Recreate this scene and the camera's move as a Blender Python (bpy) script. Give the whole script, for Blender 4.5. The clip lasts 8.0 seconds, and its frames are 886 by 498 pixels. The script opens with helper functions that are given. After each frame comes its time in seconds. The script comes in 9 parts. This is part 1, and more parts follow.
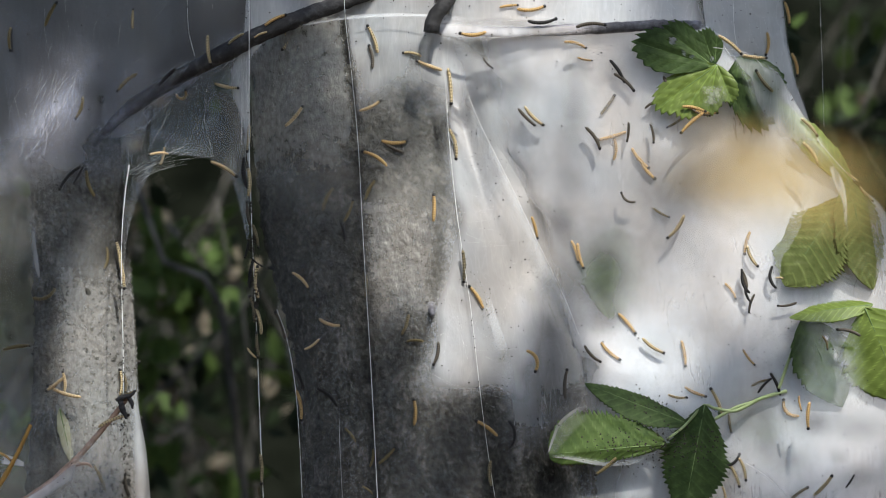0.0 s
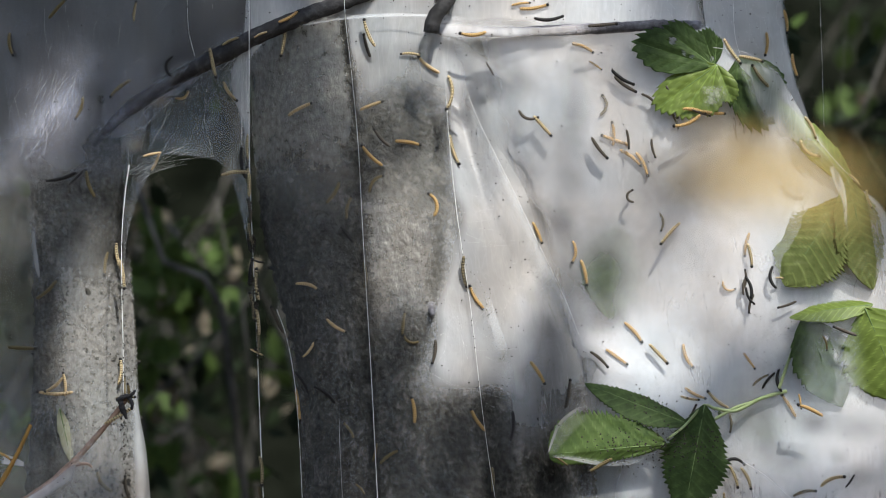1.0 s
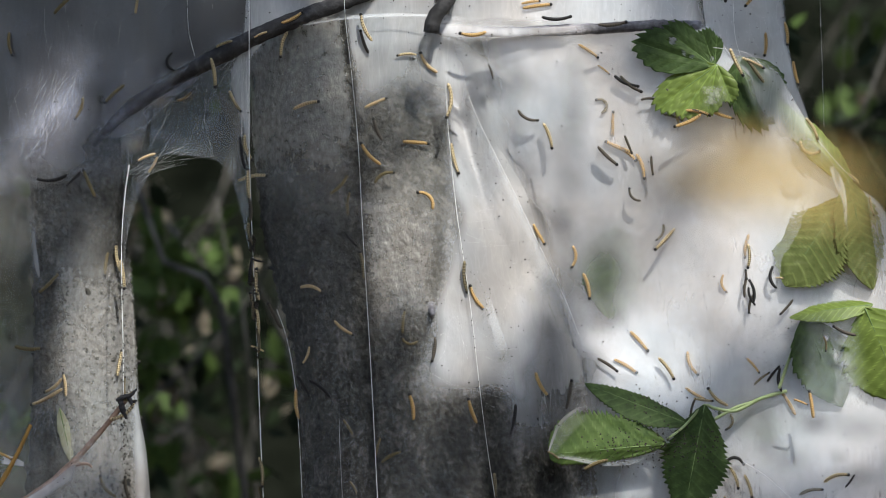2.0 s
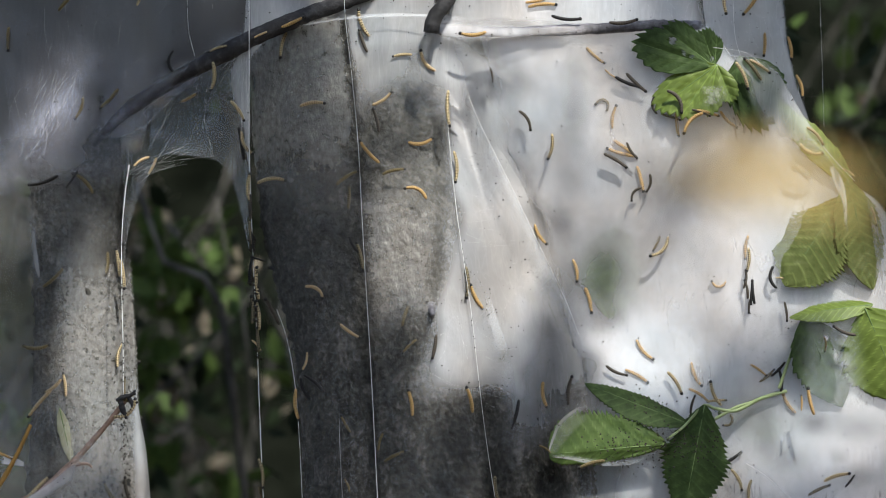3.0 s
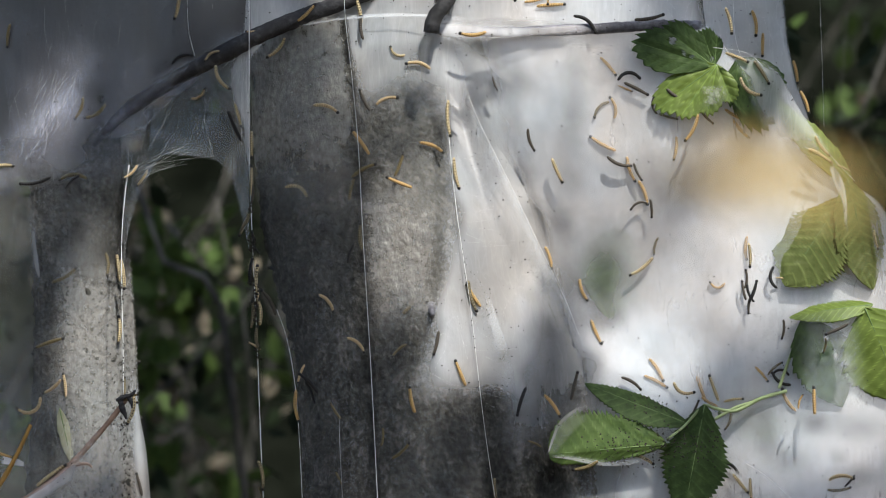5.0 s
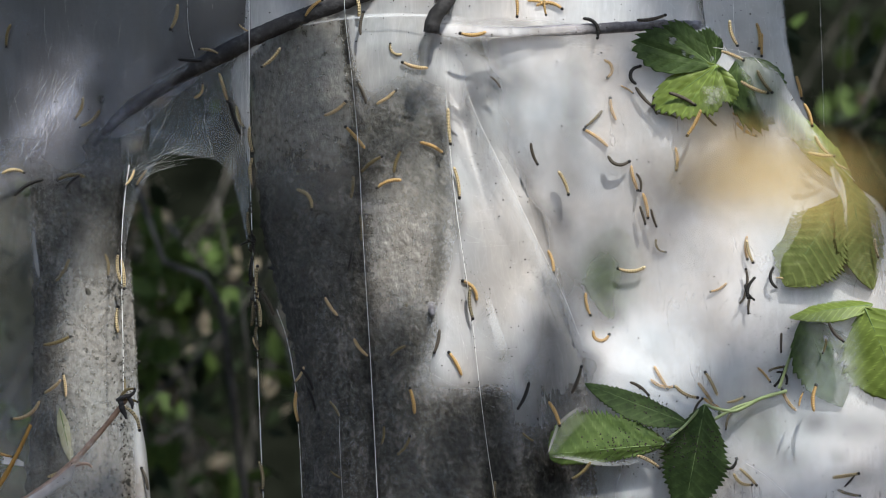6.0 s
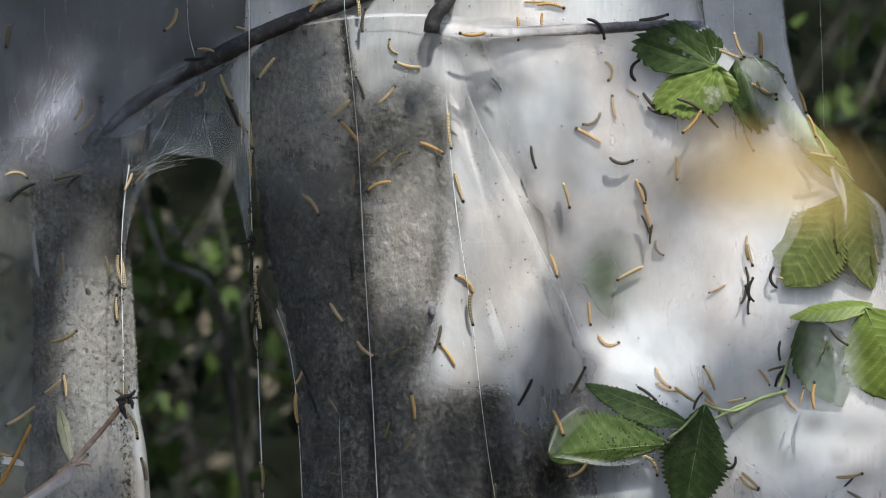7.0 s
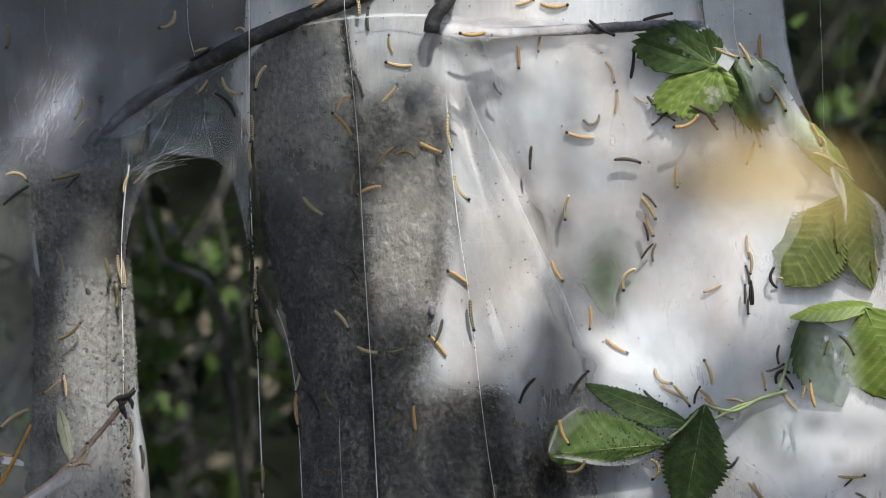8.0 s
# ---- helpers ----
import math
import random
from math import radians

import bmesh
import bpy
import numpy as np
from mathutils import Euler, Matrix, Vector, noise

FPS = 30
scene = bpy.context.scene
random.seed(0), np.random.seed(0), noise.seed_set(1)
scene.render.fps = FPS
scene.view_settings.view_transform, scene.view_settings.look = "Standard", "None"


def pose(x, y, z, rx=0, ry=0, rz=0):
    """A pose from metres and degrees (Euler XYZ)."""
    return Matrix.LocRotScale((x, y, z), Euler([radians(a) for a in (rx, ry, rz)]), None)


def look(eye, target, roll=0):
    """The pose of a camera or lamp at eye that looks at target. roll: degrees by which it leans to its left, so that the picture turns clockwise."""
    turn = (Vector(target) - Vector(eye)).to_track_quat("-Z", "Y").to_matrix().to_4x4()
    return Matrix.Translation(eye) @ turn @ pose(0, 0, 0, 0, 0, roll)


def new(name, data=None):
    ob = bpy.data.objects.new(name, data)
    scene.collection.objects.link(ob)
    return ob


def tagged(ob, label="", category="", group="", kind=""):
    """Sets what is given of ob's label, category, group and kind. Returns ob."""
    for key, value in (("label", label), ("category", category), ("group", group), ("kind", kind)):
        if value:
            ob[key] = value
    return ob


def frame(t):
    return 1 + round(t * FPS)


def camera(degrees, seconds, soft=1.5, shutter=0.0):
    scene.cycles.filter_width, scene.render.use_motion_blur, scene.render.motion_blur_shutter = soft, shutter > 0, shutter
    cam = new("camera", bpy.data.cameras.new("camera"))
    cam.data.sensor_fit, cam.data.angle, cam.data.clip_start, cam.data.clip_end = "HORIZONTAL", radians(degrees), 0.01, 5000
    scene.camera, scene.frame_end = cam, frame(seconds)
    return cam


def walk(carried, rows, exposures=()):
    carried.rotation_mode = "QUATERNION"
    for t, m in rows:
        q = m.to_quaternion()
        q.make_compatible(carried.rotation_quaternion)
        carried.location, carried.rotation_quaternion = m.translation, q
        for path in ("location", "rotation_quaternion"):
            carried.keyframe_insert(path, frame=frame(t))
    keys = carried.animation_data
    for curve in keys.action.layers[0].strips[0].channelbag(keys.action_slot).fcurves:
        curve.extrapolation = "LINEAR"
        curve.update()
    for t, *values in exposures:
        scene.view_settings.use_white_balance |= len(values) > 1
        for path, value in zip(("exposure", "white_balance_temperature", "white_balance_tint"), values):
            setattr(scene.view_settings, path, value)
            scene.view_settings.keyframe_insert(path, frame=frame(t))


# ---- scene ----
cam = camera(24.0, 8.0, 0.95)
cam.data.dof.use_dof = True
cam.data.dof.focus_distance = 1.5
cam.data.dof.aperture_fstop = 5.0
EYE = (0.0, -1.5, 1.2)
STAND = look(EYE, (0.0, 0.0, 1.2))
walk(cam, [(0.0, STAND), (8.0, STAND)], exposures=[(0.0, 0.54), (8.0, 0.54)])

# ---- light: sky, one sun from high on the right behind the camera ----
TO_SUN = Vector((0.22, -0.60, 0.77)).normalized()
world = bpy.data.worlds.new("sky")
scene.world = world
world.use_nodes = True
wt = world.node_tree
wt.nodes.clear()
sky = wt.nodes.new("ShaderNodeTexSky")
sky.sky_type = "NISHITA"
sky.sun_disc = False
sky.air_density = 0.95
sky.dust_density = 1.6
sky.ozone_density = 0.8
sky.sun_elevation = math.asin(TO_SUN.z)
sky.sun_rotation = math.atan2(TO_SUN.x, TO_SUN.y)
bg = wt.nodes.new("ShaderNodeBackground")
bg.inputs["Strength"].default_value = 0.125
wo = wt.nodes.new("ShaderNodeOutputWorld")
wt.links.new(sky.outputs[0], bg.inputs[0])
wt.links.new(bg.outputs[0], wo.inputs[0])
sun_data = bpy.data.lights.new("sun", "SUN")
sun_data.energy = 4.4
sun_data.angle = radians(0.8)
sun_data.color = (1.0, 0.975, 0.92)
sun = new("sun", sun_data)
sun.matrix_world = look(TO_SUN * 20, (0, 0, 0))


# ---- materials ----
def nodes_of(name):
    m = bpy.data.materials.new(name)
    m.use_nodes = True
    t = m.node_tree
    t.nodes.clear()
    out = t.nodes.new("ShaderNodeOutputMaterial")
    return m, t, out


def nd(t, kind, **inputs):
    n = t.nodes.new(kind)
    for k, v in inputs.items():
        n.inputs[k.replace("_", " ")].default_value = v
    return n


def ramp(t, fac, stops):
    r = t.nodes.new("ShaderNodeValToRGB")
    el = r.color_ramp.elements
    while len(el) < len(stops):
        el.new(0.5)
    for e, (p, c) in zip(el, stops):
        e.position = p
        e.color = (*c, 1) if len(c) == 3 else (c[0], c[0], c[0], 1)
    t.links.new(fac, r.inputs[0])
    return r.outputs[0]


def coords(t, scale=(1, 1, 1), rot=(0, 0, 0)):
    g = t.nodes.new("ShaderNodeNewGeometry")
    mp = t.nodes.new("ShaderNodeMapping")
    mp.inputs["Scale"].default_value = scale
    mp.inputs["Rotation"].default_value = [radians(a) for a in rot]
    t.links.new(g.outputs["Position"], mp.inputs["Vector"])
    return mp.outputs[0]


def local(t, scale=(1, 1, 1)):
    g = t.nodes.new("ShaderNodeTexCoord")
    mp = t.nodes.new("ShaderNodeMapping")
    mp.inputs["Scale"].default_value = scale
    t.links.new(g.outputs["Object"], mp.inputs["Vector"])
    return mp.outputs[0]


def noise_node(t, vec, scale, detail=4, rough=0.55):
    n = nd(t, "ShaderNodeTexNoise", Scale=scale, Detail=detail, Roughness=rough)
    t.links.new(vec, n.inputs["Vector"])
    return n.outputs["Fac"]


def math_node(t, op, a, b, clamp=False):
    n = t.nodes.new("ShaderNodeMath")
    n.operation = op
    n.use_clamp = clamp
    for i, v in enumerate((a, b)):
        if isinstance(v, (int, float)):
            n.inputs[i].default_value = v
        else:
            t.links.new(v, n.inputs[i])
    return n.outputs[0]


def silk(name, density, spread=0.25, tint=(0.93, 0.92, 0.915), streak=0.25, lean=0.0, gloss=0.05, clump=18.0, relief=0.4, pucker=55, fibres=0.035, height=0.003):
    """Spun silk: threads let part of the light pass straight through, the rest scatters to both sides."""
    m, t, out = nodes_of(name)
    soft = noise_node(t, coords(t, (1, 1, 1)), clump, 5)
    fine = noise_node(t, coords(t, (240, 240, 45), (0, lean, 0)), 1.0, 6, 0.7)
    f = math_node(t, "MULTIPLY_ADD", math_node(t, "SUBTRACT", soft, 0.5), spread * 2)
    f.node.inputs[2].default_value = density
    g = math_node(t, "MULTIPLY", math_node(t, "SUBTRACT", fine, 0.5), streak)
    for turn, stretch in ((lean + 9, 14), (lean - 31, 22)):
        strand = noise_node(t, coords(t, (95, 95, stretch), (0, turn, 0)), 1.0, 2, 0.4)
        line = math_node(t, "SUBTRACT", 1.0, math_node(t, "MULTIPLY", math_node(t, "ABSOLUTE", math_node(t, "SUBTRACT", strand, 0.5), 0.0), 42.0), True)
        g = math_node(t, "ADD", g, math_node(t, "MULTIPLY", line, fibres))
    spun = t.nodes.new("ShaderNodeAttribute")
    spun.attribute_name = "spun"
    fac = math_node(t, "MULTIPLY", math_node(t, "ADD", f, g, True), spun.outputs["Fac"], True)
    hue = ramp(t, noise_node(t, coords(t, (1, 1, 0.7)), 13.0, 3), [(0.34, tuple(a * b for a, b in zip(tint, (0.92, 0.97, 1.0)))), (0.5, tint), (0.64, tuple(a * b for a, b in zip(tint, (1.0, 0.95, 0.9))))])
    dif = nd(t, "ShaderNodeBsdfDiffuse")
    trl = nd(t, "ShaderNodeBsdfTranslucent")
    t.links.new(hue, dif.inputs[0])
    t.links.new(hue, trl.inputs[0])
    gl = nd(t, "ShaderNodeBsdfGlossy", Color=(1, 1, 1, 1), Roughness=0.35)
    bump = nd(t, "ShaderNodeBump", Strength=relief, Distance=height)
    t.links.new(noise_node(t, coords(t, (1, 1, 0.6), (0, lean, 0)), pucker, 7, 0.6), bump.inputs["Height"])
    for s in (dif, trl, gl):
        t.links.new(bump.outputs[0], s.inputs["Normal"])
    mx1 = nd(t, "ShaderNodeMixShader", Fac=0.35)
    t.links.new(dif.outputs[0], mx1.inputs[1])
    t.links.new(trl.outputs[0], mx1.inputs[2])
    mx2 = nd(t, "ShaderNodeMixShader", Fac=gloss)
    t.links.new(mx1.outputs[0], mx2.inputs[1])
    t.links.new(gl.outputs[0], mx2.inputs[2])
    tr = nd(t, "ShaderNodeBsdfTransparent")
    mx3 = t.nodes.new("ShaderNodeMixShader")
    t.links.new(fac, mx3.inputs[0])
    t.links.new(tr.outputs[0], mx3.inputs[1])
    t.links.new(mx2.outputs[0], mx3.inputs[2])
    t.links.new(mx3.outputs[0], out.inputs[0])
    return m


def solid(name, stops, scale=60, stretch=(1, 1, 1), rough=0.7, bump=0.3, bump_scale=None, dist=0.001, spec=0.3, in_object=False, see=0.0, veined=0.0):
    """An opaque, grained surface; stops colour it by its grain; see lets part of the light through to the far side."""
    m, t, out = nodes_of(name)
    vec = local(t, stretch) if in_object else coords(t, stretch)
    big = noise_node(t, vec, scale * 0.25, 3)
    small = noise_node(t, vec, scale, 6, 0.65)
    mixed = math_node(t, "ADD", math_node(t, "MULTIPLY", big, 0.5), math_node(t, "MULTIPLY", small, 0.5))
    col = ramp(t, mixed, stops)
    if veined:
        rib = t.nodes.new("ShaderNodeAttribute")
        rib.attribute_name = "vein"
        pale = nd(t, "ShaderNodeMixRGB")
        pale.blend_type = "ADD"
        t.links.new(math_node(t, "MULTIPLY", rib.outputs["Fac"], veined), pale.inputs[0])
        t.links.new(col, pale.inputs[1])
        t.links.new(col, pale.inputs[2])
        col = pale.outputs[0]
    b = nd(t, "ShaderNodeBsdfPrincipled", Roughness=rough)
    b.inputs["Specular IOR Level"].default_value = spec
    t.links.new(col, b.inputs["Base Color"])
    if bump:
        bp = nd(t, "ShaderNodeBump", Strength=bump, Distance=dist)
        t.links.new(noise_node(t, vec, bump_scale or scale * 1.5, 6, 0.6), bp.inputs["Height"])
        t.links.new(bp.outputs[0], b.inputs["Normal"])
    if see:
        tl = t.nodes.new("ShaderNodeBsdfTranslucent")
        t.links.new(col, tl.inputs[0])
        mxs = nd(t, "ShaderNodeMixShader", Fac=see)
        t.links.new(b.outputs[0], mxs.inputs[1])
        t.links.new(tl.outputs[0], mxs.inputs[2])
        t.links.new(mxs.outputs[0], out.inputs[0])
    else:
        t.links.new(b.outputs[0], out.inputs[0])
    return m


# the bluish tint puts the sky's reflected blue into the veil's colour
SILK_VEIL = silk("silk_veil", 0.125, 0.1, tint=(0.76, 0.77, 0.88), streak=0.1, lean=30.0)
SILK_THIN = silk("silk_thin", 0.085, 0.08, tint=(0.9, 0.88, 0.82), streak=0.03, clump=40)
SILK_MID = silk("silk_mid", 0.48, 0.2, streak=0.2)
SILK_COAT = silk("silk_coat", 0.36, 0.4, tint=(0.86, 0.83, 0.78), streak=0.2, clump=260, relief=1.0, pucker=210, height=0.009)
SILK_HAZE = silk("silk_haze", 0.14, 0.1, tint=(0.84, 0.83, 0.79), streak=0.1, clump=60)
SILK_BACK = silk("silk_back", 0.7, 0.5, tint=(0.92, 0.916, 0.92), streak=0.2, clump=22)
SILK_HALF = silk("silk_half", 0.32, 0.16, streak=0.15)
SILK_ARCH = silk("silk_arch", 0.2, 0.1, tint=(0.8, 0.84, 0.86), streak=0.08)
# near-black silk: the deep shade behind the veil is put into its tint
SILK_SHADED = silk("silk_shaded", 0.93, 0.1, tint=(0.07, 0.07, 0.076), streak=0.2)
# glossy bluish silk, laid as a strip to put sheen into the veil
SILK_SHEEN = silk("silk_sheen", 0.21, 0.12, tint=(0.76, 0.8, 0.98), streak=0.5, lean=38.0, gloss=0.2, clump=30, relief=0.9, pucker=110)
SILK_MOTTLE = silk("silk_mottle", 0.4, 0.4, tint=(0.82, 0.8, 0.73), streak=0.12, clump=190, relief=1.0, pucker=210, height=0.008)
SILK_DENSE = silk("silk_dense", 0.93, 0.12, streak=0.12, clump=14)
SILK_FOLD = silk("silk_fold", 0.62, 0.25, tint=(0.92, 0.916, 0.92), streak=0.06, clump=20, relief=0.45, pucker=60)
SILK_SHEET = silk("silk_sheet", 0.8, 0.4, tint=(0.92, 0.916, 0.92), streak=0.05, lean=12.0, clump=26, relief=0.4, pucker=45, fibres=0.04)
SILK_FILM = silk("silk_film", 0.2, 0.2, tint=(0.9, 0.9, 0.9), streak=0.08, lean=12.0, clump=34, relief=0.4, pucker=60, fibres=0.05)
SILK_THREAD = solid("silk_thread", [(0.3, (0.75, 0.75, 0.73)), (0.7, (0.92, 0.92, 0.9))], 300, (1, 1, 1), 0.5, 0.3, see=0.3)
BARK = solid("bark", [(0.3, (0.012, 0.012, 0.0105)), (0.43, (0.036, 0.036, 0.031)), (0.54, (0.07, 0.068, 0.059)), (0.66, (0.17, 0.16, 0.14))], 250, (1, 1, 0.8), 0.8, 1.0, 330, 0.006, 0.2)
TWIG_BARK = solid("twig_bark", [(0.3, (0.012, 0.012, 0.012)), (0.55, (0.036, 0.035, 0.036)), (0.74, (0.12, 0.115, 0.115))], 160, (1, 1, 1), 0.7, 0.8, 300, 0.0015)
PALE_BARK = solid("pale_bark", [(0.3, (0.035, 0.034, 0.038)), (0.5, (0.12, 0.117, 0.13)), (0.72, (0.33, 0.32, 0.36))], 140, (1, 1, 1), 0.45, 0.9, 260, 0.0015)
RED_BARK = solid("red_bark", [(0.3, (0.15, 0.09, 0.06)), (0.55, (0.3, 0.2, 0.145)), (0.75, (0.5, 0.43, 0.4))], 170, (1, 1, 1), 0.6, 0.7, 300, 0.001)
STRAW = solid("straw_stem", [(0.3, (0.2, 0.1, 0.02)), (0.7, (0.5, 0.28, 0.07))], 120, (1, 1, 1), 0.5, 0.3)
GREEN_STEM = solid("green_stem", [(0.3, (0.24, 0.31, 0.12)), (0.7, (0.42, 0.5, 0.26))], 150, (1, 1, 1), 0.5, 0.3, see=0.2)
LEAF_GREEN = solid("leaf_green", [(0.3, (0.035, 0.062, 0.02)), (0.55, (0.07, 0.115, 0.036)), (0.75, (0.12, 0.175, 0.07))], 160, (1, 1, 1), 0.6, 0.5, 260, 0.0008, 0.2, see=0.42, veined=0.5)
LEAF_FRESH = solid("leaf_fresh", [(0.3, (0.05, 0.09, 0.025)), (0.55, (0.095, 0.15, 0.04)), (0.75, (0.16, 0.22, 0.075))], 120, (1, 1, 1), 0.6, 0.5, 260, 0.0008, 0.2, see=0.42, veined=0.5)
LEAF_OLIVE = solid("leaf_olive", [(0.3, (0.1, 0.13, 0.035)), (0.55, (0.17, 0.205, 0.065)), (0.75, (0.25, 0.28, 0.12))], 160, (1, 1, 1), 0.6, 0.6, 260, 0.001, 0.2, see=0.4, veined=0.8)
LEAF_BRIGHT = solid("leaf_bright", [(0.3, (0.12, 0.18, 0.03)), (0.7, (0.25, 0.33, 0.08))], 120, (1, 1, 1), 0.45, 0.3, 260, 0.0006, 0.4, see=0.45, veined=0.7)
# leaf green darkened to put the shrubs' shade into the colour
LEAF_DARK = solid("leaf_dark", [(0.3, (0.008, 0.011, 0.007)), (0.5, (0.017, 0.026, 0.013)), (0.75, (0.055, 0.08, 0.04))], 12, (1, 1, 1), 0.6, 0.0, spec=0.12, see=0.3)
LEAF_BEIGE = solid("leaf_beige", [(0.3, (0.1, 0.085, 0.058)), (0.7, (0.26, 0.225, 0.165))], 40, (1, 1, 1), 0.8, 0.0, see=0.2)
LEAF_PALE = solid("leaf_pale", [(0.3, (0.24, 0.24, 0.14)), (0.55, (0.42, 0.42, 0.3)), (0.75, (0.62, 0.61, 0.53))], 90, (1, 1, 1), 0.6, 0.4, 240, 0.0006, 0.2, see=0.35, veined=0.2)
LEAF_BROWN = solid("leaf_brown", [(0.3, (0.32, 0.21, 0.06)), (0.7, (0.52, 0.37, 0.13))], 60, (1, 1, 1), 0.7, 0.4, see=0.3)
VEIN = solid("leaf_vein", [(0.3, (0.1, 0.16, 0.05)), (0.7, (0.17, 0.25, 0.09))], 150, (1, 1, 1), 0.5, 0.0)
STEM_GREY = solid("stem_grey", [(0.35, (0.015, 0.014, 0.012)), (0.5, (0.07, 0.066, 0.058)), (0.65, (0.2, 0.19, 0.165))], 22, (1, 1, 1), 0.8, 0.4)
SOIL = solid("soil", [(0.3, (0.03, 0.022, 0.015)), (0.6, (0.08, 0.06, 0.04)), (0.8, (0.13, 0.11, 0.06))], 9, (1, 1, 1), 0.95, 0.8, 30, 0.02, spec=0.0)
# woodland shade is put into this near-black backdrop colour
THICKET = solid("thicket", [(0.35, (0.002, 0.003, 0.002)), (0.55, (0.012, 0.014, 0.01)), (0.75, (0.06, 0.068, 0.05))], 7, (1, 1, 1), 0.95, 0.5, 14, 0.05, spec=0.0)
FRASS = solid("frass", [(0.3, (0.012, 0.01, 0.008)), (0.7, (0.05, 0.04, 0.03))], 500, (1, 1, 1), 0.8, 0.0)


# ---- building helpers ----
def mesh_object(name, bm, material, parent=None, smooth=True):
    me = bpy.data.meshes.new(name)
    bm.normal_update()
    bm.to_mesh(me)
    bm.free()
    me.materials.append(material)
    if smooth:
        me.polygons.foreach_set("use_smooth", [True] * len(me.polygons))
    ob = new(name, me)
    ob.parent = parent
    return ob


def part(name, bm, material, parent, label=""):
    return tagged(mesh_object(name, bm, material, parent), label)


def spline(points, n):
    """n + 1 points evenly spread on a smooth curve through the given ones."""
    p = [Vector(q) for q in points]
    p = [p[0] * 2 - p[1]] + p + [p[-1] * 2 - p[-2]]
    dense = []
    for i in range(1, len(p) - 2):
        for k in range(24):
            t = k / 24
            a, b, c, d = p[i - 1], p[i], p[i + 1], p[i + 2]
            dense.append(0.5 * (2 * b + (c - a) * t + (2 * a - 5 * b + 4 * c - d) * t * t + (3 * b - a - 3 * c + d) * t ** 3))
    dense.append(p[-2])
    run = [0.0]
    for a, b in zip(dense, dense[1:]):
        run.append(run[-1] + (b - a).length)
    out, j = [], 0
    for i in range(n + 1):
        want = run[-1] * i / n
        while j < len(run) - 2 and run[j + 1] < want:
            j += 1
        step = run[j + 1] - run[j]
        out.append(dense[j].lerp(dense[j + 1], 0 if step == 0 else min(1, (want - run[j]) / step)))
    return out


def tube(bm, points, radii, sides=10, n=None, rough=0.0, knots=0.0):
    """A closed, tapering tube along a smooth line; rough and knots make its surface uneven."""
    n = n or max(6, len(points) * 6)
    line = spline(points, n)
    rings = []
    side = None
    for i, c in enumerate(line):
        d = (line[min(i + 1, n)] - line[max(i - 1, 0)]).normalized()
        if side is None:
            side = d.cross(Vector((0, 1, 0.2))).normalized()
        side = (side - d * side.dot(d)).normalized()
        other = d.cross(side)
        f = i / n * (len(radii) - 1)
        k = min(int(f), len(radii) - 2) if len(radii) > 1 else 0
        r = radii[k] + (radii[k + 1] - radii[k]) * (f - k) if len(radii) > 1 else radii[0]
        ring = []
        for s in range(sides):
            a = s * math.tau / sides
            way = side * math.cos(a) + other * math.sin(a)
            rr = r * (1 + rough * noise.noise((c + way * r) * (0.6 / max(r, 1e-4))) + knots * max(0, noise.noise(c * 60) - 0.15))
            ring.append(bm.verts.new(c + way * rr))
        rings.append(ring)
    for a, b in zip(rings, rings[1:]):
        for s in range(sides):
            bm.faces.new((a[s], a[(s + 1) % sides], b[(s + 1) % sides], b[s]))
    bm.faces.new(rings[0][::-1])
    bm.faces.new(rings[-1])


def loft(bm, ribs, nu=40, nv=60, wrinkle=0.0, grain=30.0, drape=None, hems=(0.1, 0.1, 0.1, 0.1), thin=()):
    """A sheet through several lines; wrinkle ruffles it across its face, drape moves its points. hems: over what share
    of its width it is spun thinner towards its first and last line, its start and its end; thin: spots thinned to stand
    in for shade (x, z, half width, half height, share)."""
    lines = [spline(r, nv) for r in ribs]
    grid = []
    fade = bm.verts.layers.float.new("spun")
    for j in range(nv + 1):
        row = spline([l[j] for l in lines], nu)
        out = []
        for i, p in enumerate(row):
            w = noise.noise(Vector((p.x * grain, 3.1, p.z * grain * 0.4))) + 0.5 * noise.noise(Vector((p.x * grain * 2.3, 7.7, p.z * grain)))
            q = p + Vector((0, wrinkle * w, 0))
            if drape:
                q = drape(q)
            vert = bm.verts.new(q)
            u, v = i / nu, j / nv
            ragged = 1 + 0.7 * noise.noise(Vector((p.x * 45, 1.7, p.z * 45)))
            near = [min(1.0, d * ragged / f) if f else 1.0 for d, f in zip((u, 1 - u, v, 1 - v), hems)]
            near = [n * n * (3 - 2 * n) for n in near]
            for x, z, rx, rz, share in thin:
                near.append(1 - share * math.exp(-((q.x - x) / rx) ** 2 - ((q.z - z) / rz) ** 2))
            vert[fade] = math.prod(near)
            out.append(vert)
        grid.append(out)
    for a, b in zip(grid, grid[1:]):
        for i in range(nu):
            bm.faces.new((a[i], a[i + 1], b[i + 1], b[i]))


def web(name, ribs, material, label, nu=40, nv=60, wrinkle=0.002, grain=30.0, drape=None, hems=(0.1, 0.1, 0.1, 0.1), thin=()):
    bm = bmesh.new()
    loft(bm, ribs, nu, nv, wrinkle, grain, drape, hems, thin)
    return tagged(mesh_object(name, bm, material), label, "silk web", "silk webs on the trees")


